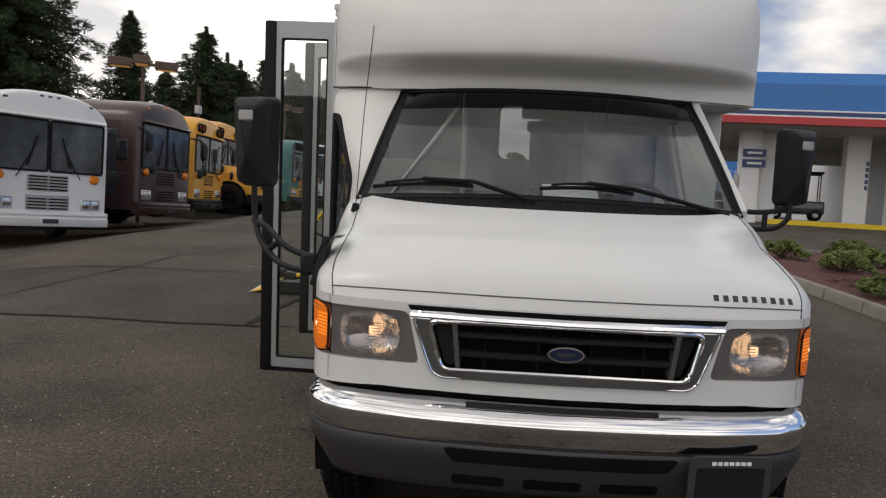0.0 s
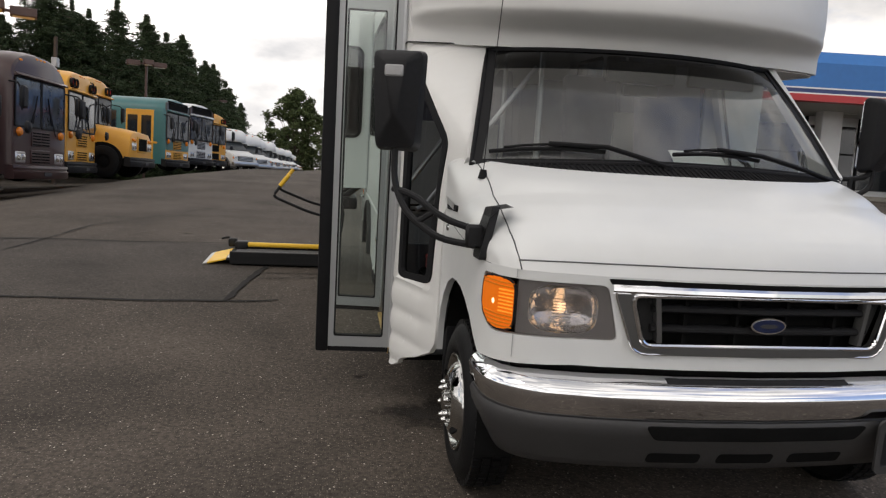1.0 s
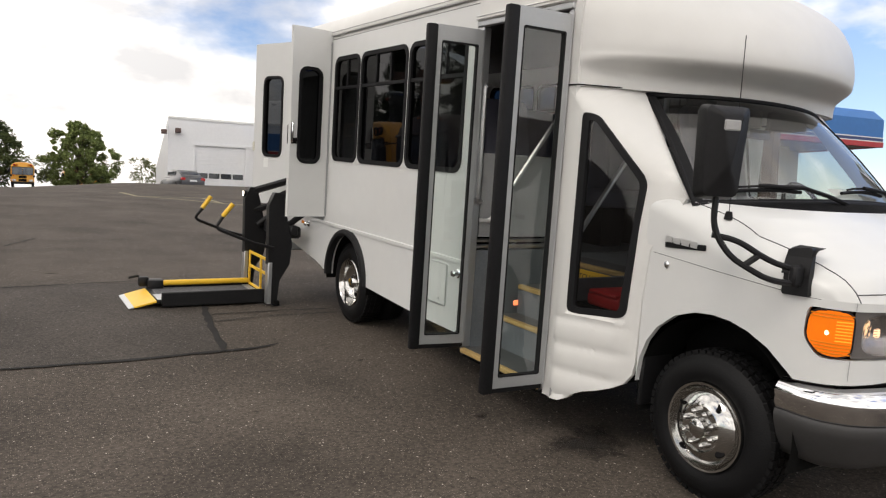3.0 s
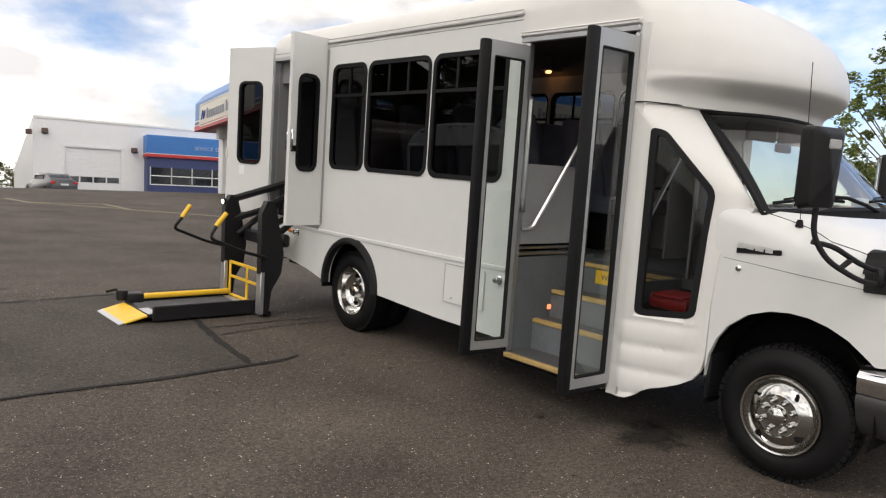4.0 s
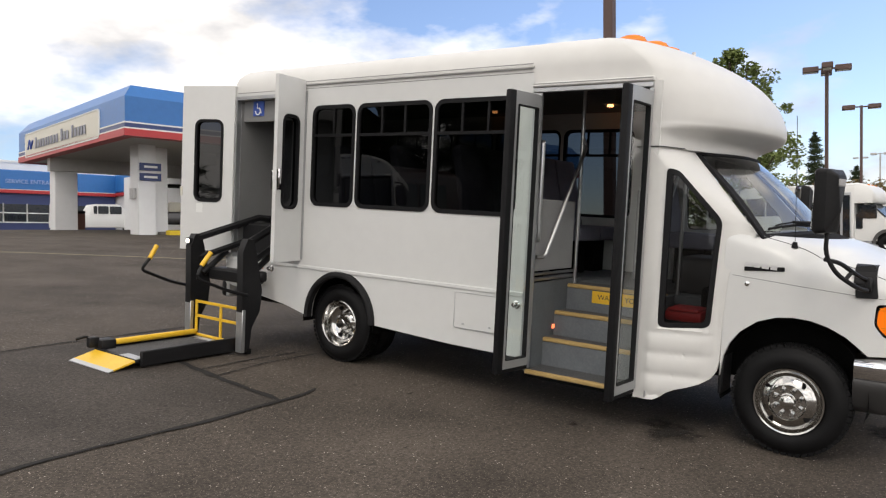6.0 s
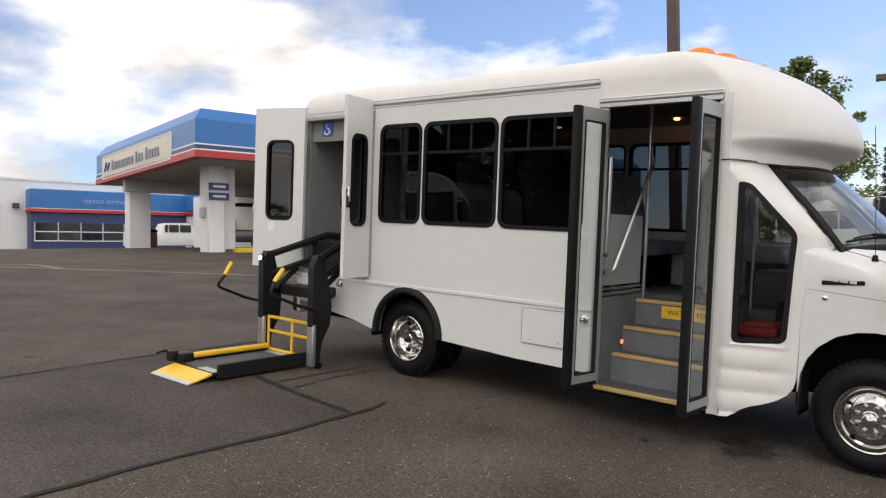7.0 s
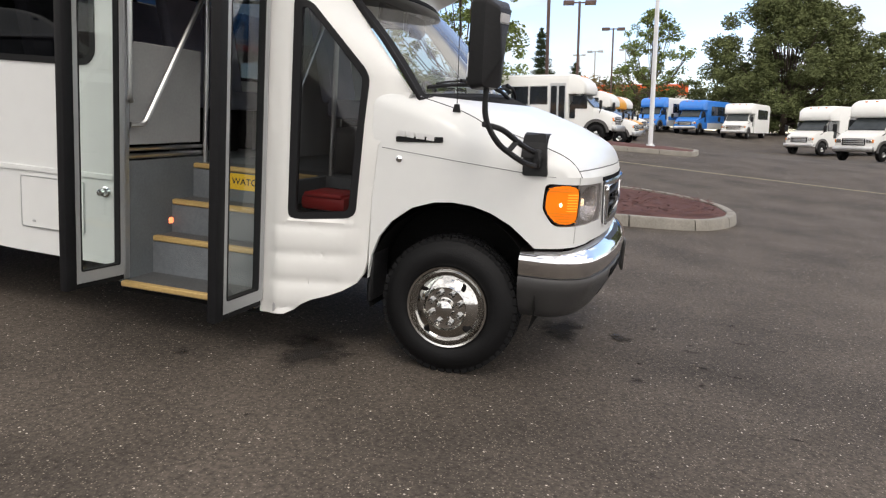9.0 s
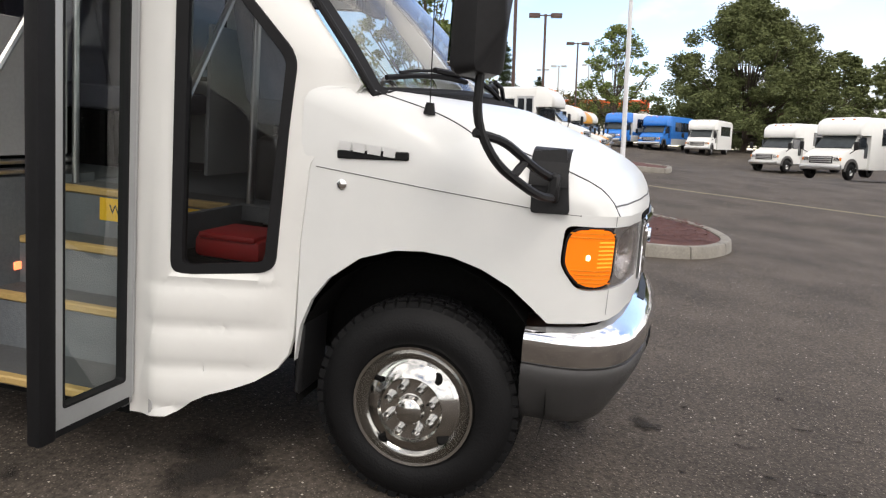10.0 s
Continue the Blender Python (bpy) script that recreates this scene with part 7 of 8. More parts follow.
def canopy():
    K = pose(7.75, 22.3, 0.0, 0, 0, -9.8)
    b = thing("canopy_building", "drive-through canopy with blue fascia, red stripe and white columns", "building", K)
    W, D, z0 = 26.0, 12.3, 5.00
    h_red, h_str, h_blue, h_top = 0.24, 0.24, 0.86, 0.44
    def band(name, za, zb, out, mat, label="", lean=0.0):
        rows = []
        for z, o in ((za, out), (zb, out - lean)):
            rows.append([(x, y, z) for x, y in ((-o, D + o), (-o, -o), (W + o, -o), (W + o, D + o))])
        inner = [[(x, y, z) for x, y in ((0.4, D - 0.4), (0.4, 0.4), (W - 0.4, 0.4), (W - 0.4, D - 0.4))] for z in (zb, za)]
        bm = loft(rows + inner + [rows[0]], closed=True)
        return part(name, bm, mat, b, label, smooth=20)
    z = z0
    band("red_stripe", z, z + h_red, 0.03, FASCIARED, "red fascia stripe")
    z += h_red
    band("white_stripe", z, z + 0.05, 0.02, PAPER)
    band("navy_stripe", z + 0.05, z + 0.19, 0.01, FASCIANAVY)
    band("white_stripe", z + 0.19, z + h_str, 0.02, PAPER)
    z += h_str
    band("blue_fascia", z, z + h_blue, 0.0, FASCIABLUE, "bright blue fascia")
    z += h_blue
    band("fascia_top", z, z + h_top, 0.0, FASCIABLUE, "sloping blue fascia top", 0.34)
    part("soffit", boxed(0.1, W - 0.1, 0.1, D - 0.1, z0 + 0.02, z0 + 0.10), SOFFIT, b, "grey soffit")
    part("canopy_roof", boxed(0.3, W - 0.3, 0.3, D - 0.3, z + 0.05, z + 0.15), SOFFIT, b)
    for k in range(9):
        x = 1.5 + k * 2.9
        part("soffit_lamp", boxed(x, x + 0.5, 3.0, 3.25, z0 + 0.0, z0 + 0.02), PAPER, b)
    # beam under the soffit
    part("beam", boxed(0.3, W - 0.3, 8.9, 9.3, z0 - 0.55, z0 + 0.02), SOFFIT, b)
    # signs
    def sign(m, L, H):
        s = part("sign", plate([rounded(0, L, 0, H, 0.12)], 0.06, lambda u, v, d: m @ Vector((u, d - 0.03, v))), CREAM, b, "cream sign board with dark letters")
        part("sign_border", plate([rounded(-0.03, L + 0.03, -0.03, H + 0.03, 0.14), rounded(0.02, L - 0.02, 0.02, H - 0.02, 0.10)], 0.05, lambda u, v, d: m @ Vector((u, d - 0.045, v))), PAPER, s)
        bm = bmesh.new()
        x, r = L * 0.17, random.Random(8)
        for word in (9, 3, 5):
            for q in range(word):
                w = L * 0.032 * r.uniform(0.8, 1.15)
                hh = H * (0.46 if q == 0 else 0.33)
                bm = bmesh.new()
                box(bm, x, x + w * 0.72, -0.075, -0.05, H * 0.27, H * 0.27 + hh, m=m)
                part("sign_bar", bm, SIGNGREY, s, smooth=0)
                x += w + L * 0.008
            x += L * 0.025
        bm = bmesh.new()
        tube(bm, [m @ Vector((L * 0.05, -0.06, H * 0.3)), m @ Vector((L * 0.08, -0.06, H * 0.7)), m @ Vector((L * 0.10, -0.06, H * 0.3)), m @ Vector((L * 0.13, -0.06, H * 0.65))], 0.03, 4)
        part("sign_mark", bm, SIGNBLUE, s)
    # side face (towards -x'): reads from far end to the corner
    sign(Matrix.Translation((0, 11.2, z0 + 0.16)) @ pose(0, 0, 0, 0, 0, -90), 8.9, 1.0)
    sign(Matrix.Translation((10.5, 0, z0 + 0.28)), 7.5, 1.0)
    # columns
    def column(x, y, w, d):
        zb = height(*(K @ Vector((x, y, 0))).xy) - 0.1
        part("column", boxed(x - w / 2, x + w / 2, y - d / 2, y + d / 2, zb, z0 + 0.05, 0.02), WALLWHITE, b, "white painted column")
    column(1.62, 2.5, 0.66, 0.8)
    column(2.38, 3.1, 0.66, 0.6)
    column(0.98, 9.4, 0.92, 0.7)
    for x in (5.4, 9.6, 13.8, 18.0, 22.5):
        column(x, 3.0, 0.8, 0.6)
    for k in range(5):
        part("number_bar", boxed(5.66, 5.76, 2.68, 2.695, 3.95 - k * 0.22, 4.10 - k * 0.22), FASCIANAVY, b)
    for k in range(2):
        part("direction_sign", boxed(1.32, 2.12, 2.02, 2.09, 4.05 - k * 0.38, 4.33 - k * 0.38, 0.01), FASCIANAVY, b, "navy direction sign")
        part("sign_bars", boxed(1.47, 1.97, 2.01, 2.018, 4.15 - k * 0.38, 4.23 - k * 0.38), PAPER, b)
    part("meter_box", boxed(1.15, 1.28, 2.3, 2.6, 3.0, 3.4, 0.01), GREYPOLE, b)
    # showroom behind the columns
    zb = height(*(K @ Vector((12, 4, 0))).xy)
    part("showroom_wall", boxed(7.0, W - 0.5, 4.6, D + 6, zb - 0.4, z0 + 0.1), WALLWHITE, b)
    for k in range(8):
        x = 7.3 + k * 2.2
        w = part("showroom_window", boxed(x, x + 2.0, 4.54, 4.62, zb + 0.35, z0 - 0.35), DARKGLASS, b, "dark showroom glazing")
        part("window_bar", boxed(x - 0.1, x, 4.50, 4.62, zb, z0), SOFTBLACK, w)
        part("window_bar", boxed(x, x + 2.0, 4.52, 4.62, zb + 1.75, zb + 1.82), SOFTBLACK, w)
    part("yellow_kerb", boxed(2.3, 7.2, 1.75, 2.1, zb - 0.3, zb + 0.10, 0.02), YELLOWPAINT, b, "yellow painted kerb")
    part("raised_slab", boxed(2.3, W, 2.1, 4.6, zb - 0.4, zb + 0.06, 0.02), KERB, b)
    part("yellow_kerb", boxed(7.2, W, 1.8, 2.1, zb - 0.3, zb + 0.08, 0.02), KERB, b)
    part("blue_post", boxed(3.35, 3.42, 6.0, 6.07, zb - 0.2, zb + 2.0), SIGNBLUE, b)
    return b


canopy()


def service_building():
    K = pose(7.4, 57.07, height(4.4, 57.5) - 0.35, 0, 0, -8.5)
    b = thing("service_building", "white metal service building with a roller door and blue entrance", "building", K)
    H = 5.95
    door = [(2.0, 0.3), (5.75, 0.3), (5.75, 3.85), (2.0, 3.85)]
    wall_ = part("front_wall", plate([[(0, 0), (34, 0), (34, H - 0.3), (0, H)], door], 0.25, lambda u, v, d: (u, d, v)), WALLWHITE, b, "white metal siding wall")
    for k in range(68):
        part("siding_rib", boxed(k * 0.5, k * 0.5 + 0.03, -0.012, 0.0, 4.6 if 1.6 < k * 0.5 < 34 else 0.3, H - 0.35), WALLWHITE, wall_) if k * 0.5 < 20 else None
    part("side_wall", plate([[(0, 0), (30, 0), (30, 3.2), (0, H)]], 0.25, lambda u, v, d: (d + 0.0, u + 0.25, v)), WALLWHITE, b)
    part("roof_trim", boxed(-0.05, 34, -0.06, 0.1, H - 0.12, H + 0.04, m=Matrix.Rotation(0.0088, 4, "Y")), PAPER, b)
    part("roof", loft([[(0, 0.1, H - 0.1), (34, 0.1, H - 0.4)], [(0, 30, 3.1), (34, 30, 3.1)]]), SOFFIT, b)
    rd = part("roller_door", boxed(2.0, 5.75, 0.10, 0.16, 0.3, 3.85), WALLWHITE, b, "white sectional roller door with a row of panes")
    for k in range(13):
        part("door_panel", boxed(2.02, 5.73, 0.075, 0.10, 0.32 + k * 0.271, 0.58 + k * 0.271, 0.01), WALLWHITE, rd)
    for k in range(4):
        part("pane", boxed(2.12 + k * 0.9, 2.92 + k * 0.9, 0.06, 0.08, 1.40, 1.80), DARKGLASS, rd)
    part("door_trim", boxed(1.75, 6.0, -0.05, 0.0, 3.90, 4.12, 0.01), WALLWHITE, b)
    for x in (1.82, 5.77):
        part("door_trim", boxed(x, x + 0.17, -0.04, 0.0, 0.3, 3.9, 0.01), WALLWHITE, b)
    for x, z in ((0.5, 4.75), (6.45, 3.75), (-0.5, 4.6)):
        part("wall_lamp", boxed(x, x + 0.4, -0.4, -0.02, z, z + 0.35, 0.03), POLE, b)
    # blue service entrance block that stands forward
    part("entrance_wall", boxed(7.4, 18.4, -1.2, 0.0, 0.2, 3.72), material("navy painted wall", (0.03, 0.045, 0.14), 0.5, vary=0.1), b, "navy painted entrance wall")
    part("entrance_blue", boxed(7.3, 18.5, -1.4, 0.0, 3.72, 5.10, 0.06), FASCIABLUE, b, "blue entrance fascia")
    part("entrance_red", boxed(7.28, 18.52, -1.43, 0.0, 3.46, 3.70, 0.02), FASCIARED, b, "red stripe")
    part("entrance_white", boxed(7.29, 18.51, -1.42, 0.0, 3.70, 3.74), PAPER, b)
    PALEBLUE = material("pale blue letters", (0.30, 0.42, 0.70), 0.5)
    for word, dx in (("SERVICE", -1.73), ("ENTRANCE", 0.16)):
        lettering("entrance_text", word, 0.40, PALEBLUE, b, Matrix.Translation((13.2 + dx, -1.43, 4.28)) @ pose(0, 0, 0, 90), 0.02)
    for k in range(7):
        for j in range(2):
            x = 7.65 + k * 1.52
            w = part("entrance_window", boxed(x, x + 1.42, -1.235, -1.19, 1.45 + j * 0.66, 2.04 + j * 0.66), DARKGLASS, b, "dark window panes in white bars")
            part("window_bar", boxed(x - 0.06, x + 1.48, -1.26, -1.2, 1.38 + j * 0.66, 1.45 + j * 0.66), PAPER, w)
            part("window_bar", boxed(x - 0.08, x, -1.26, -1.2, 1.40, 2.74), PAPER, w)
    part("side_building", boxed(18.5, 34, -4.5, 0.0, 0.2, 4.0), WALLWHITE, b)
    part("side_blue", boxed(18.3, 34.2, -5.0, 0.0, 3.76, 5.14, 0.06), FASCIABLUE, b)
    part("side_red", boxed(18.28, 34.2, -5.03, 0.0, 3.50, 3.74, 0.02), FASCIARED, b)
    part("awning", loft([[(24.0, -5.0 - 0.9 * math.sin(a), 2.6 + 0.9 * math.cos(a)), (26.5, -5.0 - 0.9 * math.sin(a), 2.6 + 0.9 * math.cos(a))] for a in (radians(k * 15) for k in range(7))]), FASCIABLUE, b, "blue door awning")
    return b


service_building()
ob = thing("far_store", "low distant store with an orange roof band", "building", pose(150, 18, height(150, 18)))
part("wall", boxed(0, 10, -22, 12, 0, 5.5), CREAM, ob)
part("roof_band", boxed(-0.3, 10, -22.3, 12.3, 5.5, 7.6), ORANGESIGN, ob)

# ---- other vehicles ----
def road_wheel(parent, x, y, r=0.48, w=0.26, side=-1, hub=STEEL):
    wh = part("wheel", spun([(0.0, r * 0.45), (-0.01, r * 0.62), (0.0, r * 0.8), (0.03, r * 0.97), (0.06, r), (w - 0.04, r), (w, r * 0.9), (w, r * 0.4)], 24, "X"), RUBBER, parent, m=Matrix.Translation((x, y, r)) @ Matrix.Diagonal((1 if side < 0 else -1, 1, 1, 1)))
    part("rim", spun([(0.01, r * 0.55), (0.03, r * 0.48), (0.06, r * 0.35), (0.02, r * 0.2), (0.015, 0.001)], 20, "X"), hub, wh)


def coach(m, paint, trim, label, L=10.5, h=3.05, hood=0.0, w=2.44, dest=None, door=False, mask=None, low=None, group="parked buses"):
    """A large flat or bonneted bus; its nose points to -y, the front face stands at y = 0."""
    t = thing("parked_bus", label, "bus", m, group)
    prof = [(-w / 2, 0.45)] + [(-w / 2 * math.cos(radians(q)) ** 0.72, h - 0.60 + 0.60 * math.sin(radians(q)) ** 0.95) for q in range(0, 90, 10)] + [(0, h)]
    prof = prof + [(-x, z) for x, z in prof[-2::-1]]
    yf = hood
    rows = [[(x * k, yf + y, 0.45 + (z - 0.45) * kz) for x, z in prof] for y, k, kz in ((0.0, 0.955, 0.945), (0.05, 0.985, 0.975), (0.20, 1, 0.994), (0.45, 1, 1), (L, 1, 1), (L + 0.06, 0.97, 0.985))]
    part("body", loft(rows, closed=True, cap=True), paint, t, smooth=35)
    # windscreen in two panes
    z0, z1 = 1.46 if not hood else 1.62, h - 0.60
    if mask:
        part("front_mask", boxed(-w / 2 + 0.07, w / 2 - 0.07, yf - 0.007, yf + 0.02, z0 - 0.10, h - 0.22, 0.05, 2), mask, t, "dark panel round the windscreen")
    if low:
        part("lower_front", boxed(-w / 2 + 0.07, w / 2 - 0.07, yf - 0.009, yf + 0.02, 0.62, 1.02, 0.03), low, t, "front panel in a second colour")
    for sg in (-1, 1):
        a, b = (0.03, w / 2 - 0.14)
        ws_ = part("windscreen_pane", boxed(sg * a, sg * b, yf - 0.012, yf + 0.03, z0, z1, 0.01), SHOWGLASS, t, "glossy windscreen pane with reflections painted into its colour")
        bm = bmesh.new()
        tube(bm, [(sg * 0.62, yf - 0.04, z0 - 0.14), (sg * 0.34, yf - 0.05, z0 + 0.36)], 0.012, 4)
        tube(bm, [(sg * 0.42, yf - 0.045, z0 + 0.08), (sg * 0.24, yf - 0.045, z0 + 0.68)], 0.017, 4)
        part("wiper", bm, SOFTBLACK, ws_)
        part("pane_seal", plate([rounded(min(sg * a, sg * b) - 0.025, max(sg * a, sg * b) + 0.025, z0 - 0.025, z1 + 0.025, 0.06), rounded(min(sg * a, sg * b) + 0.015, max(sg * a, sg * b) - 0.015, z0 + 0.015, z1 - 0.015, 0.04)], 0.03, lambda u, v, d: (u, yf - 0.022 + d, v)), SOFTBLACK, ws_)
    part("brow", loft([[(x, yf + q, zz) for q, zz in ((-0.005, z1 + 0.03), (-0.075, z1 + 0.035), (-0.085, z1 + 0.055), (-0.03, z1 + 0.10), (0.04, z1 + 0.12))] for x in (-w / 2 + 0.10 + (w - 0.20) * k / 8 for k in range(9))], closed=True, cap=True), paint, t, "moulded brow over the windscreen")
    if dest:
        part("destination_sign", boxed(-w / 2 + 0.25, w / 2 - 0.25, yf - 0.02, yf + 0.05, z1 + 0.12, h - 0.14, 0.03), dest, t, "dark destination sign box")
    else:
        for x in (-0.16, 0.0, 0.16, -w / 2 + 0.40, w / 2 - 0.40):
            part("marker_lamp", boxed(x - 0.045, x + 0.045, yf + 0.0, yf + 0.10, h - 0.155 - 0.10 * (abs(x) > 0.3), h - 0.105 - 0.10 * (abs(x) > 0.3), 0.012), AMBERDULL if paint is not OLDWHITE else INK, t)
    for sg in (-1, 1) if paint is BUSYELLOW else ():
        for x, lens in ((w / 2 - 0.34, REDLENS), (w / 2 - 0.58, AMBERDULL)):
            hd = part("flasher", spun([(0.02, 0.125), (-0.05, 0.125), (-0.07, 0.115), (-0.02, 0.10)], 14, "X", Matrix.Translation((sg * x, yf - 0.01, h - 0.36)) @ pose(0, 0, 0, 0, 0, 90)), SOFTBLACK, t, "hooded black flasher lamp")
            part("flasher_lens", spun([(-0.022, 0.098), (-0.03, 0.06), (-0.034, 0.001)], 12, "X", Matrix.Translation((sg * x, yf - 0.01, h - 0.36)) @ pose(0, 0, 0, 0, 0, 90)), lens, hd)
    if hood:
        rr = []
        for y, zt, k in ((0.0, 1.34, 0.80), (0.04, 1.43, 0.85), (0.5, 1.52, 0.91), (hood, 1.62, 0.97)):
            hw = w / 2 * k
            rr.append([(-hw, y, 0.62), (-hw, y, zt - 0.34), (-hw + 0.10, y, zt - 0.16), (-hw + 0.28, y, zt - 0.04), (0, y, zt), (hw - 0.28, y, zt - 0.04), (hw - 0.10, y, zt - 0.16), (hw, y, zt - 0.34), (hw, y, 0.62)])
        part("hood", loft(rr, closed=True, cap=True), paint, t, "long sloping bonnet")
        gw = 0.46
        gr = part("grille", boxed(-gw, gw, -0.03, 0.02, 0.80, 1.30, 0.03, 2), paint, t)
        for k in range(7):
            x = -gw + 0.06 + k * (2 * gw - 0.12) / 7
            part("grille_bar", boxed(x + 0.01, x + 0.10, -0.038, -0.028, 0.86, 1.24, 0.01), WELL, gr)
        for sg in (-1, 1):
            part("wheel_arch", plate([[(0.78 + 0.60 * math.cos(radians(q)), 0.46 + 0.60 * math.sin(radians(q))) for q in range(-6, 187, 12)]], 0.05, lambda u, v, d: (sg * (w / 2 * 0.945 - d), u, v)), WELL, t, "dark wheel arch")
    else:
        for za, zb, gw in ((1.06, 1.38, 0.40), (0.68, 0.98, 0.42)):
            g = part("grille", boxed(-gw, gw, -0.02, 0.02, za, zb, 0.01), low or trim, t, "slatted grille")
            for sg in (-1, 1):
                for k in range(max(2, int((zb - za) / 0.062))):
                    x0, x1 = sg * 0.02, sg * (gw - 0.03)
                    part("grille_bar", boxed(min(x0, x1), max(x0, x1), -0.028, -0.016, za + 0.02 + k * 0.062, za + 0.048 + k * 0.062), WELL, g)
    for sg in (-1, 1):
        x = sg * (w / 2 - 0.36) * (0.85 if hood else 1)
        zl = 0.81 if not hood else 0.98
        bz = part("lamp_bezel", boxed(x - 0.20, x + 0.20, -0.025, 0.02, zl - 0.12, zl + 0.12, 0.02), STEEL, t, "bright headlamp bezel")
        for q in (-0.095, 0.095):
            part("headlamp", boxed(x + q - 0.08, x + q + 0.08, -0.034, 0.0, zl - 0.075, zl + 0.075, 0.02, 2), REFLECTOR, bz)
        if hood:
            part("turn_lamp", boxed(x + sg * 0.02 - 0.16, x + sg * 0.02 + 0.16, -0.04, 0.03, 1.13, 1.22, 0.03), AMBERDULL, t)
        else:
            part("turn_lamp", spun([(0.03, 0.095), (-0.02, 0.095), (-0.05, 0.07), (-0.06, 0.001)], 16, "X", Matrix.Translation((x + sg * 0.06, -0.01, 1.34)) @ pose(0, 0, 0, 0, 0, 90)), AMBERDULL, t, "round amber turn lamp")
    bmp = BLACK if paint is BUSYELLOW or mask else paint
    fb = part("bumper", loft([[(x, -0.17 + 0.10 * (abs(x) / (w / 2)) ** 4 + q, zz) for q, zz in ((0.02, 0.36), (0.0, 0.39), (0.0, 0.52), (0.03, 0.54), (0.03, 0.57), (0.01, 0.59), (0.02, 0.64), (0.20, 0.66), (0.20, 0.36))] for x in (-w / 2 + w * k / 10 for k in range(11))], closed=True, cap=True), bmp, t, "ribbed front bumper")
    part("plate_bar", boxed(-0.15, 0.15, -0.185, -0.16, 0.42, 0.51), INK, fb)
    # side windows and door
    for sg in (-1, 1):
        n = int((L - 2.2) / 0.95)
        for k in range(n):
            y = yf + 1.9 + k * 0.95
            part("side_window", boxed(sg * (w / 2 - 0.02), sg * (w / 2 + 0.006), y, y + 0.82, 1.55, h - 0.62, 0.03), DARKGLASS, t)
        part("rub_rail", boxed(sg * (w / 2 - 0.01), sg * (w / 2 + 0.02), yf + 0.3, yf + L, 1.22, 1.30, 0.01), trim if trim is not WELL else SOFTBLACK, t)
        road_wheel(t, sg * (w / 2 - 0.02), yf + 2.0 if not hood else 0.75, side=sg, hub=WELL if hood else STEEL)
        road_wheel(t, sg * (w / 2 - 0.02), yf + L - 2.6, side=sg)
        bm = bmesh.new()
        tube(bm, soft([(sg * (w / 2 - 0.05), yf + 0.1, h - 0.7), (sg * (w / 2 + 0.18), yf - 0.25, h - 0.75), (sg * (w / 2 + 0.12), yf - 0.28, h - 1.3)], 0.1), 0.018, 5)
        mi = part("mirror_arm", bm, SOFTBLACK, t)
        part("mirror_head", boxed(sg * (w / 2 + 0.0), sg * (w / 2 + 0.24), yf - 0.36, yf - 0.26, h - 1.25, h - 0.80, 0.04), BLACK, mi)
        bm = spun([(-0.02, 0.02), (0.0, 0.13), (0.05, 0.11), (0.07, 0.001)], 14, "Z", Matrix.Translation((sg * (w / 2 - 0.05), yf - 0.30, h - 1.62)) @ pose(0, 0, 0, 90))
        part("round_mirror", bm, BLACK, mi)
    d = part("entrance_door", boxed(-w / 2 - 0.008, -w / 2 + 0.05, yf + 0.45, yf + 1.55, 0.5, h - 0.55, 0.01), trim if door else paint, t, "folding entrance door")
    for k in range(2):
        part("door_pane", boxed(-w / 2 - 0.014, -w / 2 + 0.02, yf + 0.53 + k * 0.54, yf + 0.95 + k * 0.54, 0.75, h - 0.75, 0.02), DARKGLASS, d)
    return t


def parked(x, y, heading):
    return ground_at(x, y, heading + 90)


DARKPANEL = material("dark grey bus panel", (0.035, 0.038, 0.042), 0.4, vary=0.15)
coach(parked(-8.85, 11.0, -36), OLDWHITE, GREYWALL, "old white flat fronted bus with round mirrors")
coach(parked(-7.9, 14.4, -6), MAROON, MAROON, "faded maroon flat fronted bus")
coach(parked(-8.28, 18.4, 0), BUSYELLOW, BUSYELLOW, "yellow flat fronted school bus")
coach(parked(-7.45, 21.5, -4), BUSYELLOW, WELL, "yellow school bus with a long bonnet", hood=1.35)
coach(parked(-7.65, 28.1, -11), TEAL, BUSYELLOW, "teal transit bus with yellow doors", dest=WELL, door=True, mask=DARKPANEL, low=BUSYELLOW)
coach(parked(-7.3, 31.6, -16), OLDWHITE, GREYWALL, "white transit bus with a dark front", dest=WELL, mask=MAROON)
coach(parked(-7.2, 35.1, -18), BUSYELLOW, WELL, "yellow school bus in the parked row", h=2.95)
coach(parked(-1.0, 98.0, -92), BUSYELLOW, WELL, "yellow school bus parked at the far end", h=2.95)
for x in (6.0, 9.5):
    coach(parked(x, 118, -92), BUSYELLOW, WELL, "yellow school bus behind the far trees", h=2.9)


VANGLASS = material("dark van windscreen glass", (0.030, 0.036, 0.038), 0.22, 0.0, spec=0.3, vary=0.5, scale=1.1, fine=4)
FLARE = material("grey arch plastic", (0.075, 0.072, 0.07), 0.6, vary=0.15)


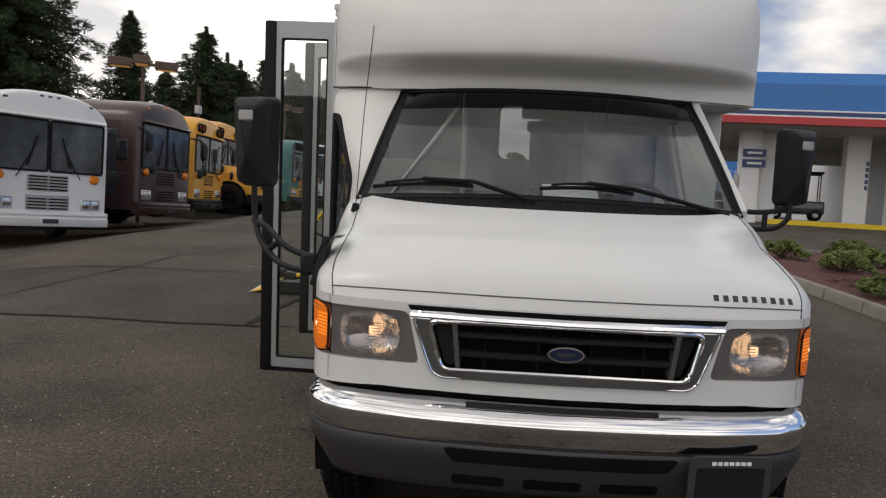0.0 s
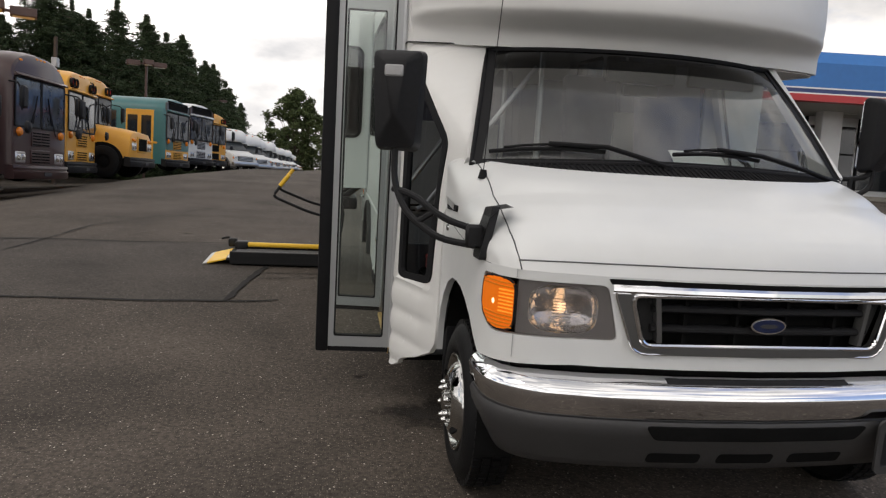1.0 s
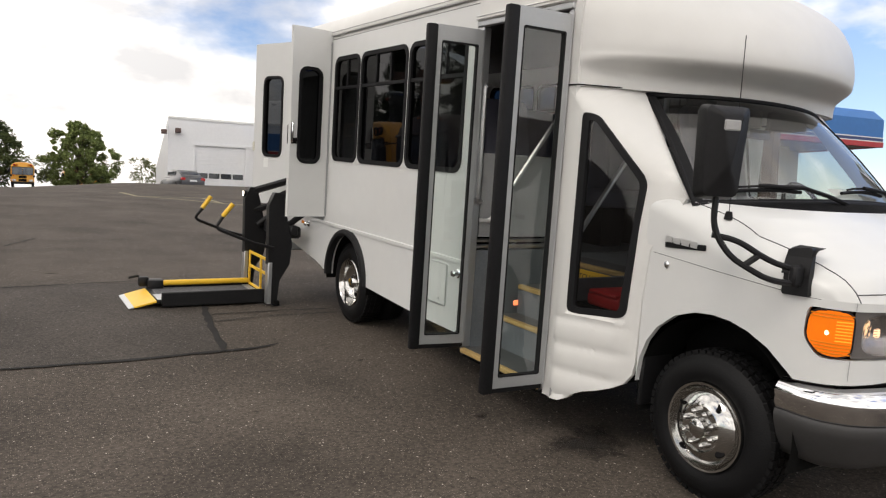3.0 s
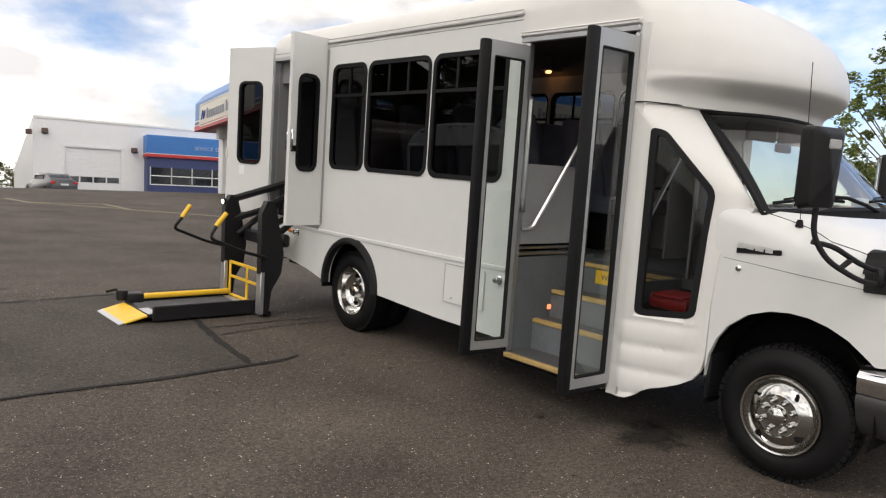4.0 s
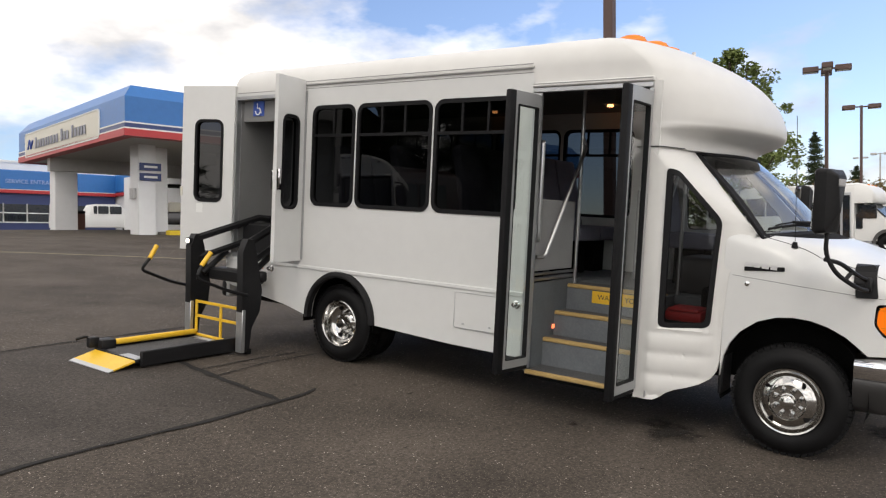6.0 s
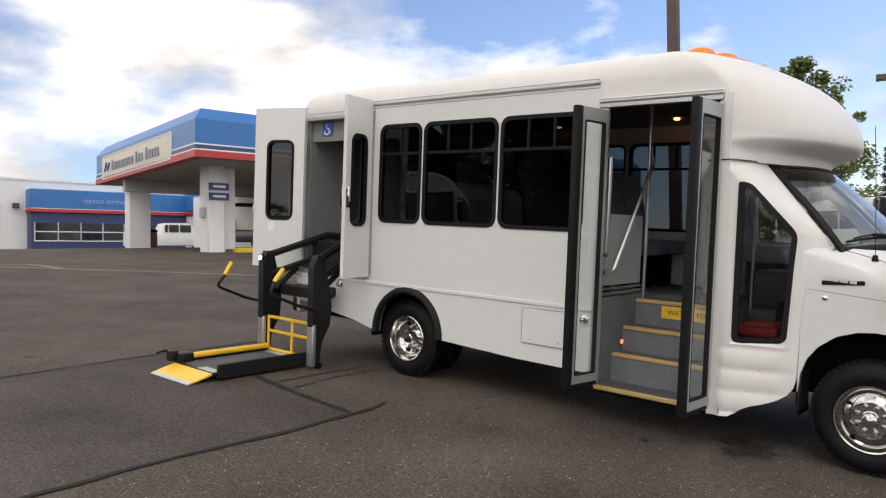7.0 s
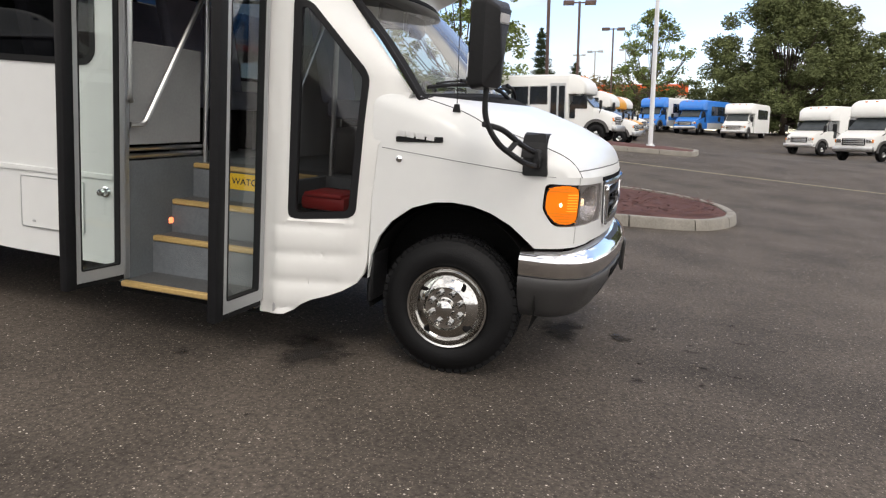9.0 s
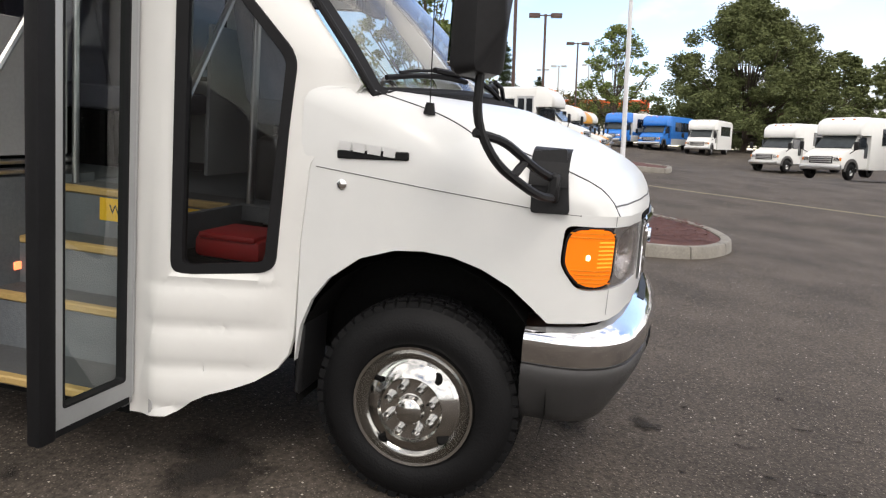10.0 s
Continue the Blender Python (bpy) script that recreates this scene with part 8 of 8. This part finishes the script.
def cutaway(m, paint, label, box_paint=None, L=6.2, group="parked shuttle buses", stripe=None, skirt=None):
    """A small shuttle bus on a van front; its nose points to -y and stands at y = 0."""
    t = thing("parked_shuttle_bus", label, "bus", m, group)
    bp_ = box_paint or paint
    W, H = 1.16, 2.85
    prof = [(-W, 0.45), (-W, H - 0.28), (-W + 0.08, H - 0.10), (-W + 0.3, H - 0.02), (0, H)]
    prof = prof + [(-x, z) for x, z in prof[-2::-1]]
    part("body", loft([[(x, y, z) for x, z in prof] for y in (1.9, L)], closed=True, cap=True), bp_, t, smooth=35)
    capr = [[(x * k, y, z0 + (z - 0.45) / (H - 0.45) * (zt - z0)) for x, z in prof] for y, k, z0, zt in ((1.16, 0.80, 2.08, 2.26), (1.20, 0.86, 2.03, 2.40), (1.30, 0.93, 2.0, 2.55), (1.46, 0.97, 2.0, 2.70), (1.66, 0.99, 2.0, 2.80), (1.9, 1.0, 2.0, H))]
    part("cap", loft(capr, closed=True, cap=True), paint, t, smooth=60)
    cabp = [[(x, y, z) for x, z in ((-w, 0.5), (-w, zt - 0.18), (-w + 0.10, zt - 0.03), (0, zt), (w - 0.10, zt - 0.03), (w, zt - 0.18), (w, 0.5))] for y, w, zt in ((0.0, 0.84, 1.06), (0.05, 0.92, 1.14), (0.35, 0.97, 1.28), (0.85, 0.99, 1.42))]
    part("hood", loft(cabp, closed=True, cap=True), paint, t, "bonnet of a van cab")
    part("cab", loft([[(-0.99, 0.85, 0.5), (-0.99, 0.85, 1.42), (-0.90, 0.9, 1.42), (0.90, 0.9, 1.42), (0.99, 0.85, 1.42), (0.99, 0.85, 0.5)], [(-1.05, 1.9, 0.5), (-1.05, 1.9, 1.42), (-0.85, 1.55, 2.05), (0.85, 1.55, 2.05), (1.05, 1.9, 1.42), (1.05, 1.9, 0.5)]], closed=True, cap=True), paint, t)
    rows = [[(-0.86, 0.88, 1.43), (0.86, 0.88, 1.43)], [(-0.78, 1.46, 2.02), (0.78, 1.46, 2.02)]]
    bm = loft(rows)
    r = bmesh.ops.extrude_face_region(bm, geom=bm.faces[:])
    for g in r["geom"]:
        if isinstance(g, bmesh.types.BMVert):
            g.co += Vector((0, -0.03, 0.03))
    part("windscreen", bm, VANGLASS, t, "dark windscreen")
    for k in range(3):
        part("grille_bar", boxed(-0.5, 0.5, -0.03, 0.02, 0.78 + k * 0.09, 0.84 + k * 0.09, 0.01), STEEL, t)
    part("grille", boxed(-0.55, 0.55, -0.015, 0.02, 0.74, 1.05), WELL, t)
    part("bumper", boxed(-0.96, 0.96, -0.12, 0.08, 0.45, 0.68, 0.04, 2), STEEL, t)
    for sg in (-1, 1):
        part("headlamp", boxed(sg * 0.58, sg * 0.84, -0.02, 0.05, 0.84, 1.03, 0.02), REFLECTOR, t)
        part("turn_lamp", boxed(sg * 0.84, sg * 0.92, 0.0, 0.10, 0.86, 1.0, 0.02), AMBERDULL, t)
        part("cab_window", boxed(sg * 1.0, sg * 1.045, 1.12, 1.75, 1.38, 1.92, 0.02), DARKGLASS, t)
        n = int((L - 2.9) / 0.85)
        for k in range(n):
            y = 2.8 + k * 0.86
            part("side_window", boxed(sg * (W - 0.02), sg * (W + 0.008), y, y + 0.82, 1.55, 2.35, 0.03), DARKGLASS, t)
        if stripe:
            part("side_stripe", boxed(sg * (W - 0.01), sg * (W + 0.006), 1.95, L, 0.5, 1.25), stripe, t)
        if skirt:
            part("skirt", boxed(sg * (W - 0.01), sg * (W + 0.010), 1.95, L, 0.45, 0.95), skirt, t)
        road_wheel(t, sg * 1.03, 0.72, 0.37, 0.22, sg)
        road_wheel(t, sg * 1.12, L - 1.5, 0.37, 0.4, sg)
        part("wheel_arch", plate([[(0.72 + 0.45 * math.cos(radians(q)), 0.40 + 0.45 * math.sin(radians(q))) for q in range(-8, 189, 14)]], 0.05, lambda u, v, d: (sg * (1.005 - d), u, v)), WELL, t, "dark wheel arch")
        flare = [(0.72 + 0.56 * math.cos(radians(q)), 0.40 + 0.56 * math.sin(radians(q))) for q in range(0, 181, 12)] + [(0.72 + 0.44 * math.cos(radians(q)), 0.40 + 0.44 * math.sin(radians(q))) for q in range(180, -1, -12)]
        part("arch_flare", plate([flare[::-1]], 0.05, lambda u, v, d: (sg * (1.04 - d), u, v)), FLARE, t, "dark grey wheel arch flare")
        part("quarter_window", plate([round_poly([(1.62, 0.98), (1.86, 0.98), (1.86, 1.55), (1.70, 1.72), (1.62, 1.5)], 0.04)], 0.03, lambda u, v, d: (sg * (1.062 - d), u, v)), DARKGLASS, t)
        bm = bmesh.new()
        tube(bm, [(sg * 0.97, 0.6, 1.2), (sg * 1.25, 0.5, 1.35)], 0.02, 5)
        ma = part("mirror_arm", bm, BLACK, t)
        part("mirror_head", boxed(sg * 1.18, sg * 1.38, 0.44, 0.54, 1.35, 1.72, 0.03), BLACK, ma)
    d = part("entrance_door", boxed(-W - 0.006, -W + 0.03, 2.0, 2.72, 0.4, 2.45, 0.01), ALU if paint is OLDWHITE else paint, t, "double entrance door in a pale frame")
    for k in range(2):
        part("door_pane", boxed(-W - 0.012, -W + 0.02, 2.04 + k * 0.35, 2.33 + k * 0.35, 0.55, 2.35, 0.02), DARKGLASS, d)
    for k in (-0.5, 0.0, 0.5):
        part("marker_lamp", boxed(k - 0.05, k + 0.05, 1.50, 1.60, 2.70, 2.77, 0.01), AMBERDULL, t)
    return t


cutaway(parked(28.3, 1.0, -98), OLDWHITE, "white shuttle bus with dark windows parked in the lot", L=8.0)
cutaway(parked(37.6, 0.6, -98), OLDWHITE, "white shuttle bus parked behind another", L=7.5)
cutaway(parked(45.0, 0.65, -100), BUSYELLOW, "small yellow school bus parked in the lot", L=7.0)
cutaway(parked(52.0, 0.65, -103), OLDWHITE, "white shuttle bus parked behind another", L=7.0)
cutaway(parked(60.8, 0.9, 155), FLEETBLUE, "blue and white shuttle bus parked nose out", OLDWHITE, 7.5, stripe=FLEETBLUE, skirt=OLDWHITE)
cutaway(parked(60.8, -2.3, 157), FLEETBLUE, "blue shuttle bus with white lower panels parked nose out", FLEETBLUE, 7.5, skirt=OLDWHITE)
cutaway(parked(59.6, -6.0, 161), OLDWHITE, "white shuttle bus parked nose out", None, 7.0)
cutaway(parked(43.4, -8.4, 134), OLDWHITE, "white shuttle bus with a van front", None, 7.0)
cutaway(parked(33.6, -9.2, 136), OLDWHITE, "white shuttle bus with a van front", None, 7.0)
cutaway(parked(31.5, -13.2, 138), OLDWHITE, "white shuttle bus with a van front", None, 7.0)
van = cutaway(parked(-6.2, 39.6, -42), OLDWHITE, "white shuttle bus in a long parked row", None, 6.8, group="long row of white buses")
van.scale = (0.95, 0.9, 0.86)
for i in range(20):
    r_ = random.Random(i)
    y = 43.9 + i * 4.3 + r_.uniform(-0.4, 0.4)
    copy_thing(van, parked(-6.0 + r_.uniform(-0.6, 0.5), y, -42 + r_.uniform(-6, 6)))


def car(m, paint, label, category, pickup=False):
    t = thing("pickup_truck" if pickup else "car", label, category, m)
    W = 0.92 if not pickup else 1.0
    if pickup:
        lo = [[(-W, y, 0.45), (-W, y, zt - 0.1), (-W + 0.08, y, zt), (W - 0.08, y, zt), (W, y, zt - 0.1), (W, y, 0.45)] for y, zt in ((0.0, 0.95), (0.1, 1.08), (1.4, 1.18), (1.45, 1.22), (3.9, 1.22), (3.95, 1.25), (5.7, 1.25), (5.75, 1.2))]
        part("body", loft(lo, closed=True, cap=True), paint, t)
        ro = [[(-W + 0.05, y, 1.2), (-W + 0.16, y, zt), (W - 0.16, y, zt), (W - 0.05, y, 1.2)] for y, zt in ((1.35, 1.24), (2.05, 1.85), (2.3, 1.92), (3.6, 1.90), (3.92, 1.3))]
        part("cab_roof", loft(ro, closed=True, cap=True), paint, t)
        for sg in (-1, 1):
            for y0, y1 in ((2.0, 2.72), (2.80, 3.42), (3.48, 3.68)):
                part("side_window", boxed(sg * (W - 0.17), sg * (W - 0.045), y0, y1, 1.28, 1.78, 0.03), DARKGLASS, t)
            road_wheel(t, sg * (W - 0.02), 0.95, 0.39, 0.26, sg)
            road_wheel(t, sg * (W - 0.02), 4.6, 0.39, 0.26, sg)
    else:
        lo = [[(-W * k, y, 0.30), (-W * k, y, zt - 0.14), (-W * k + 0.10, y, zt), (W * k - 0.10, y, zt), (W * k, y, zt - 0.14), (W * k, y, 0.30)] for y, zt, k in ((0.0, 0.62, 0.85), (0.1, 0.72, 0.93), (1.0, 0.88, 1.0), (2.5, 0.95, 1.0), (4.2, 0.98, 0.98), (4.55, 0.92, 0.92), (4.62, 0.72, 0.88))]
        part("body", loft(lo, closed=True, cap=True), paint, t)
        ro = [[(-W + 0.04, y, 0.90), (-W + 0.20, y, zt), (W - 0.20, y, zt), (W - 0.04, y, 0.90)] for y, zt in ((0.95, 0.93), (1.75, 1.38), (2.3, 1.45), (3.2, 1.42), (4.25, 1.0))]
        part("cab_roof", loft(ro, closed=True, cap=True), paint, t)
        part("rear_window", boxed(-0.62, 0.62, 3.60, 3.66, 1.05, 1.36, 0.03, m=Matrix.Translation((0, 0.15, 0)) @ Matrix.Translation((0, 3.6, 1.2)) @ pose(0, 0, 0, 60) @ Matrix.Translation((0, -3.6, -1.2))), DARKGLASS, t)
        for sg in (-1, 1):
            part("tail_lamp", boxed(sg * 0.55, sg * 0.86, 4.50, 4.63, 0.70, 0.88, 0.03), REDLENS, t)
            part("side_window", boxed(sg * (W - 0.18), sg * (W - 0.055), 1.75, 3.35, 1.0, 1.32, 0.03), DARKGLASS, t)
            road_wheel(t, sg * (W - 0.01), 0.85, 0.32, 0.2, sg)
            road_wheel(t, sg * (W - 0.01), 3.65, 0.32, 0.2, sg)
        part("number_plate", boxed(-0.25, 0.25, 4.60, 4.635, 0.62, 0.74), PAPER, t)
    return t


car(parked(7.5, 56.0, 97), CARGREY, "dark grey hatchback parked at the service building", "car")
car(parked(22.2, 43.75, -12), OLDWHITE, "white crew cab pickup truck by the entrance", "truck", True)
bn = thing("waste_bin", "brown waste bin beside the canopy column", "bin", ground_at(13.33, 35.96))
part("bin_body", boxed(-0.27, 0.27, -0.27, 0.27, 0, 0.85, 0.03), BROWN, bn)
part("bin_lid", boxed(-0.29, 0.29, -0.29, 0.29, 0.85, 1.0, 0.05), WELL, bn)
gc = thing("golf_cart", "small golf cart with a dark canopy", "cart", ground_at(12.28, 26.1, 70, 0.1))
part("cart_body", boxed(-0.55, 0.55, -1.0, 1.0, 0.25, 0.75, 0.08, 2), CARGREY, gc)
part("cart_seat", boxed(-0.5, 0.5, -0.1, 0.4, 0.75, 1.15, 0.06, 2), CREAM, gc)
part("cart_roof", boxed(-0.6, 0.6, -0.9, 0.9, 1.80, 1.88, 0.03), WELL, gc, "dark canopy roof")
for x in (-0.52, 0.52):
    for y in (-0.8, 0.8):
        bm = bmesh.new()
        cyl(bm, (x, y, 0.6), (x, y, 1.82), 0.02, n=6)
        part("cart_post", bm, BLACK, gc)
    road_wheel(gc, math.copysign(0.56, x), -0.7, 0.23, 0.16, x)
    road_wheel(gc, math.copysign(0.56, x), 0.7, 0.23, 0.16, x)
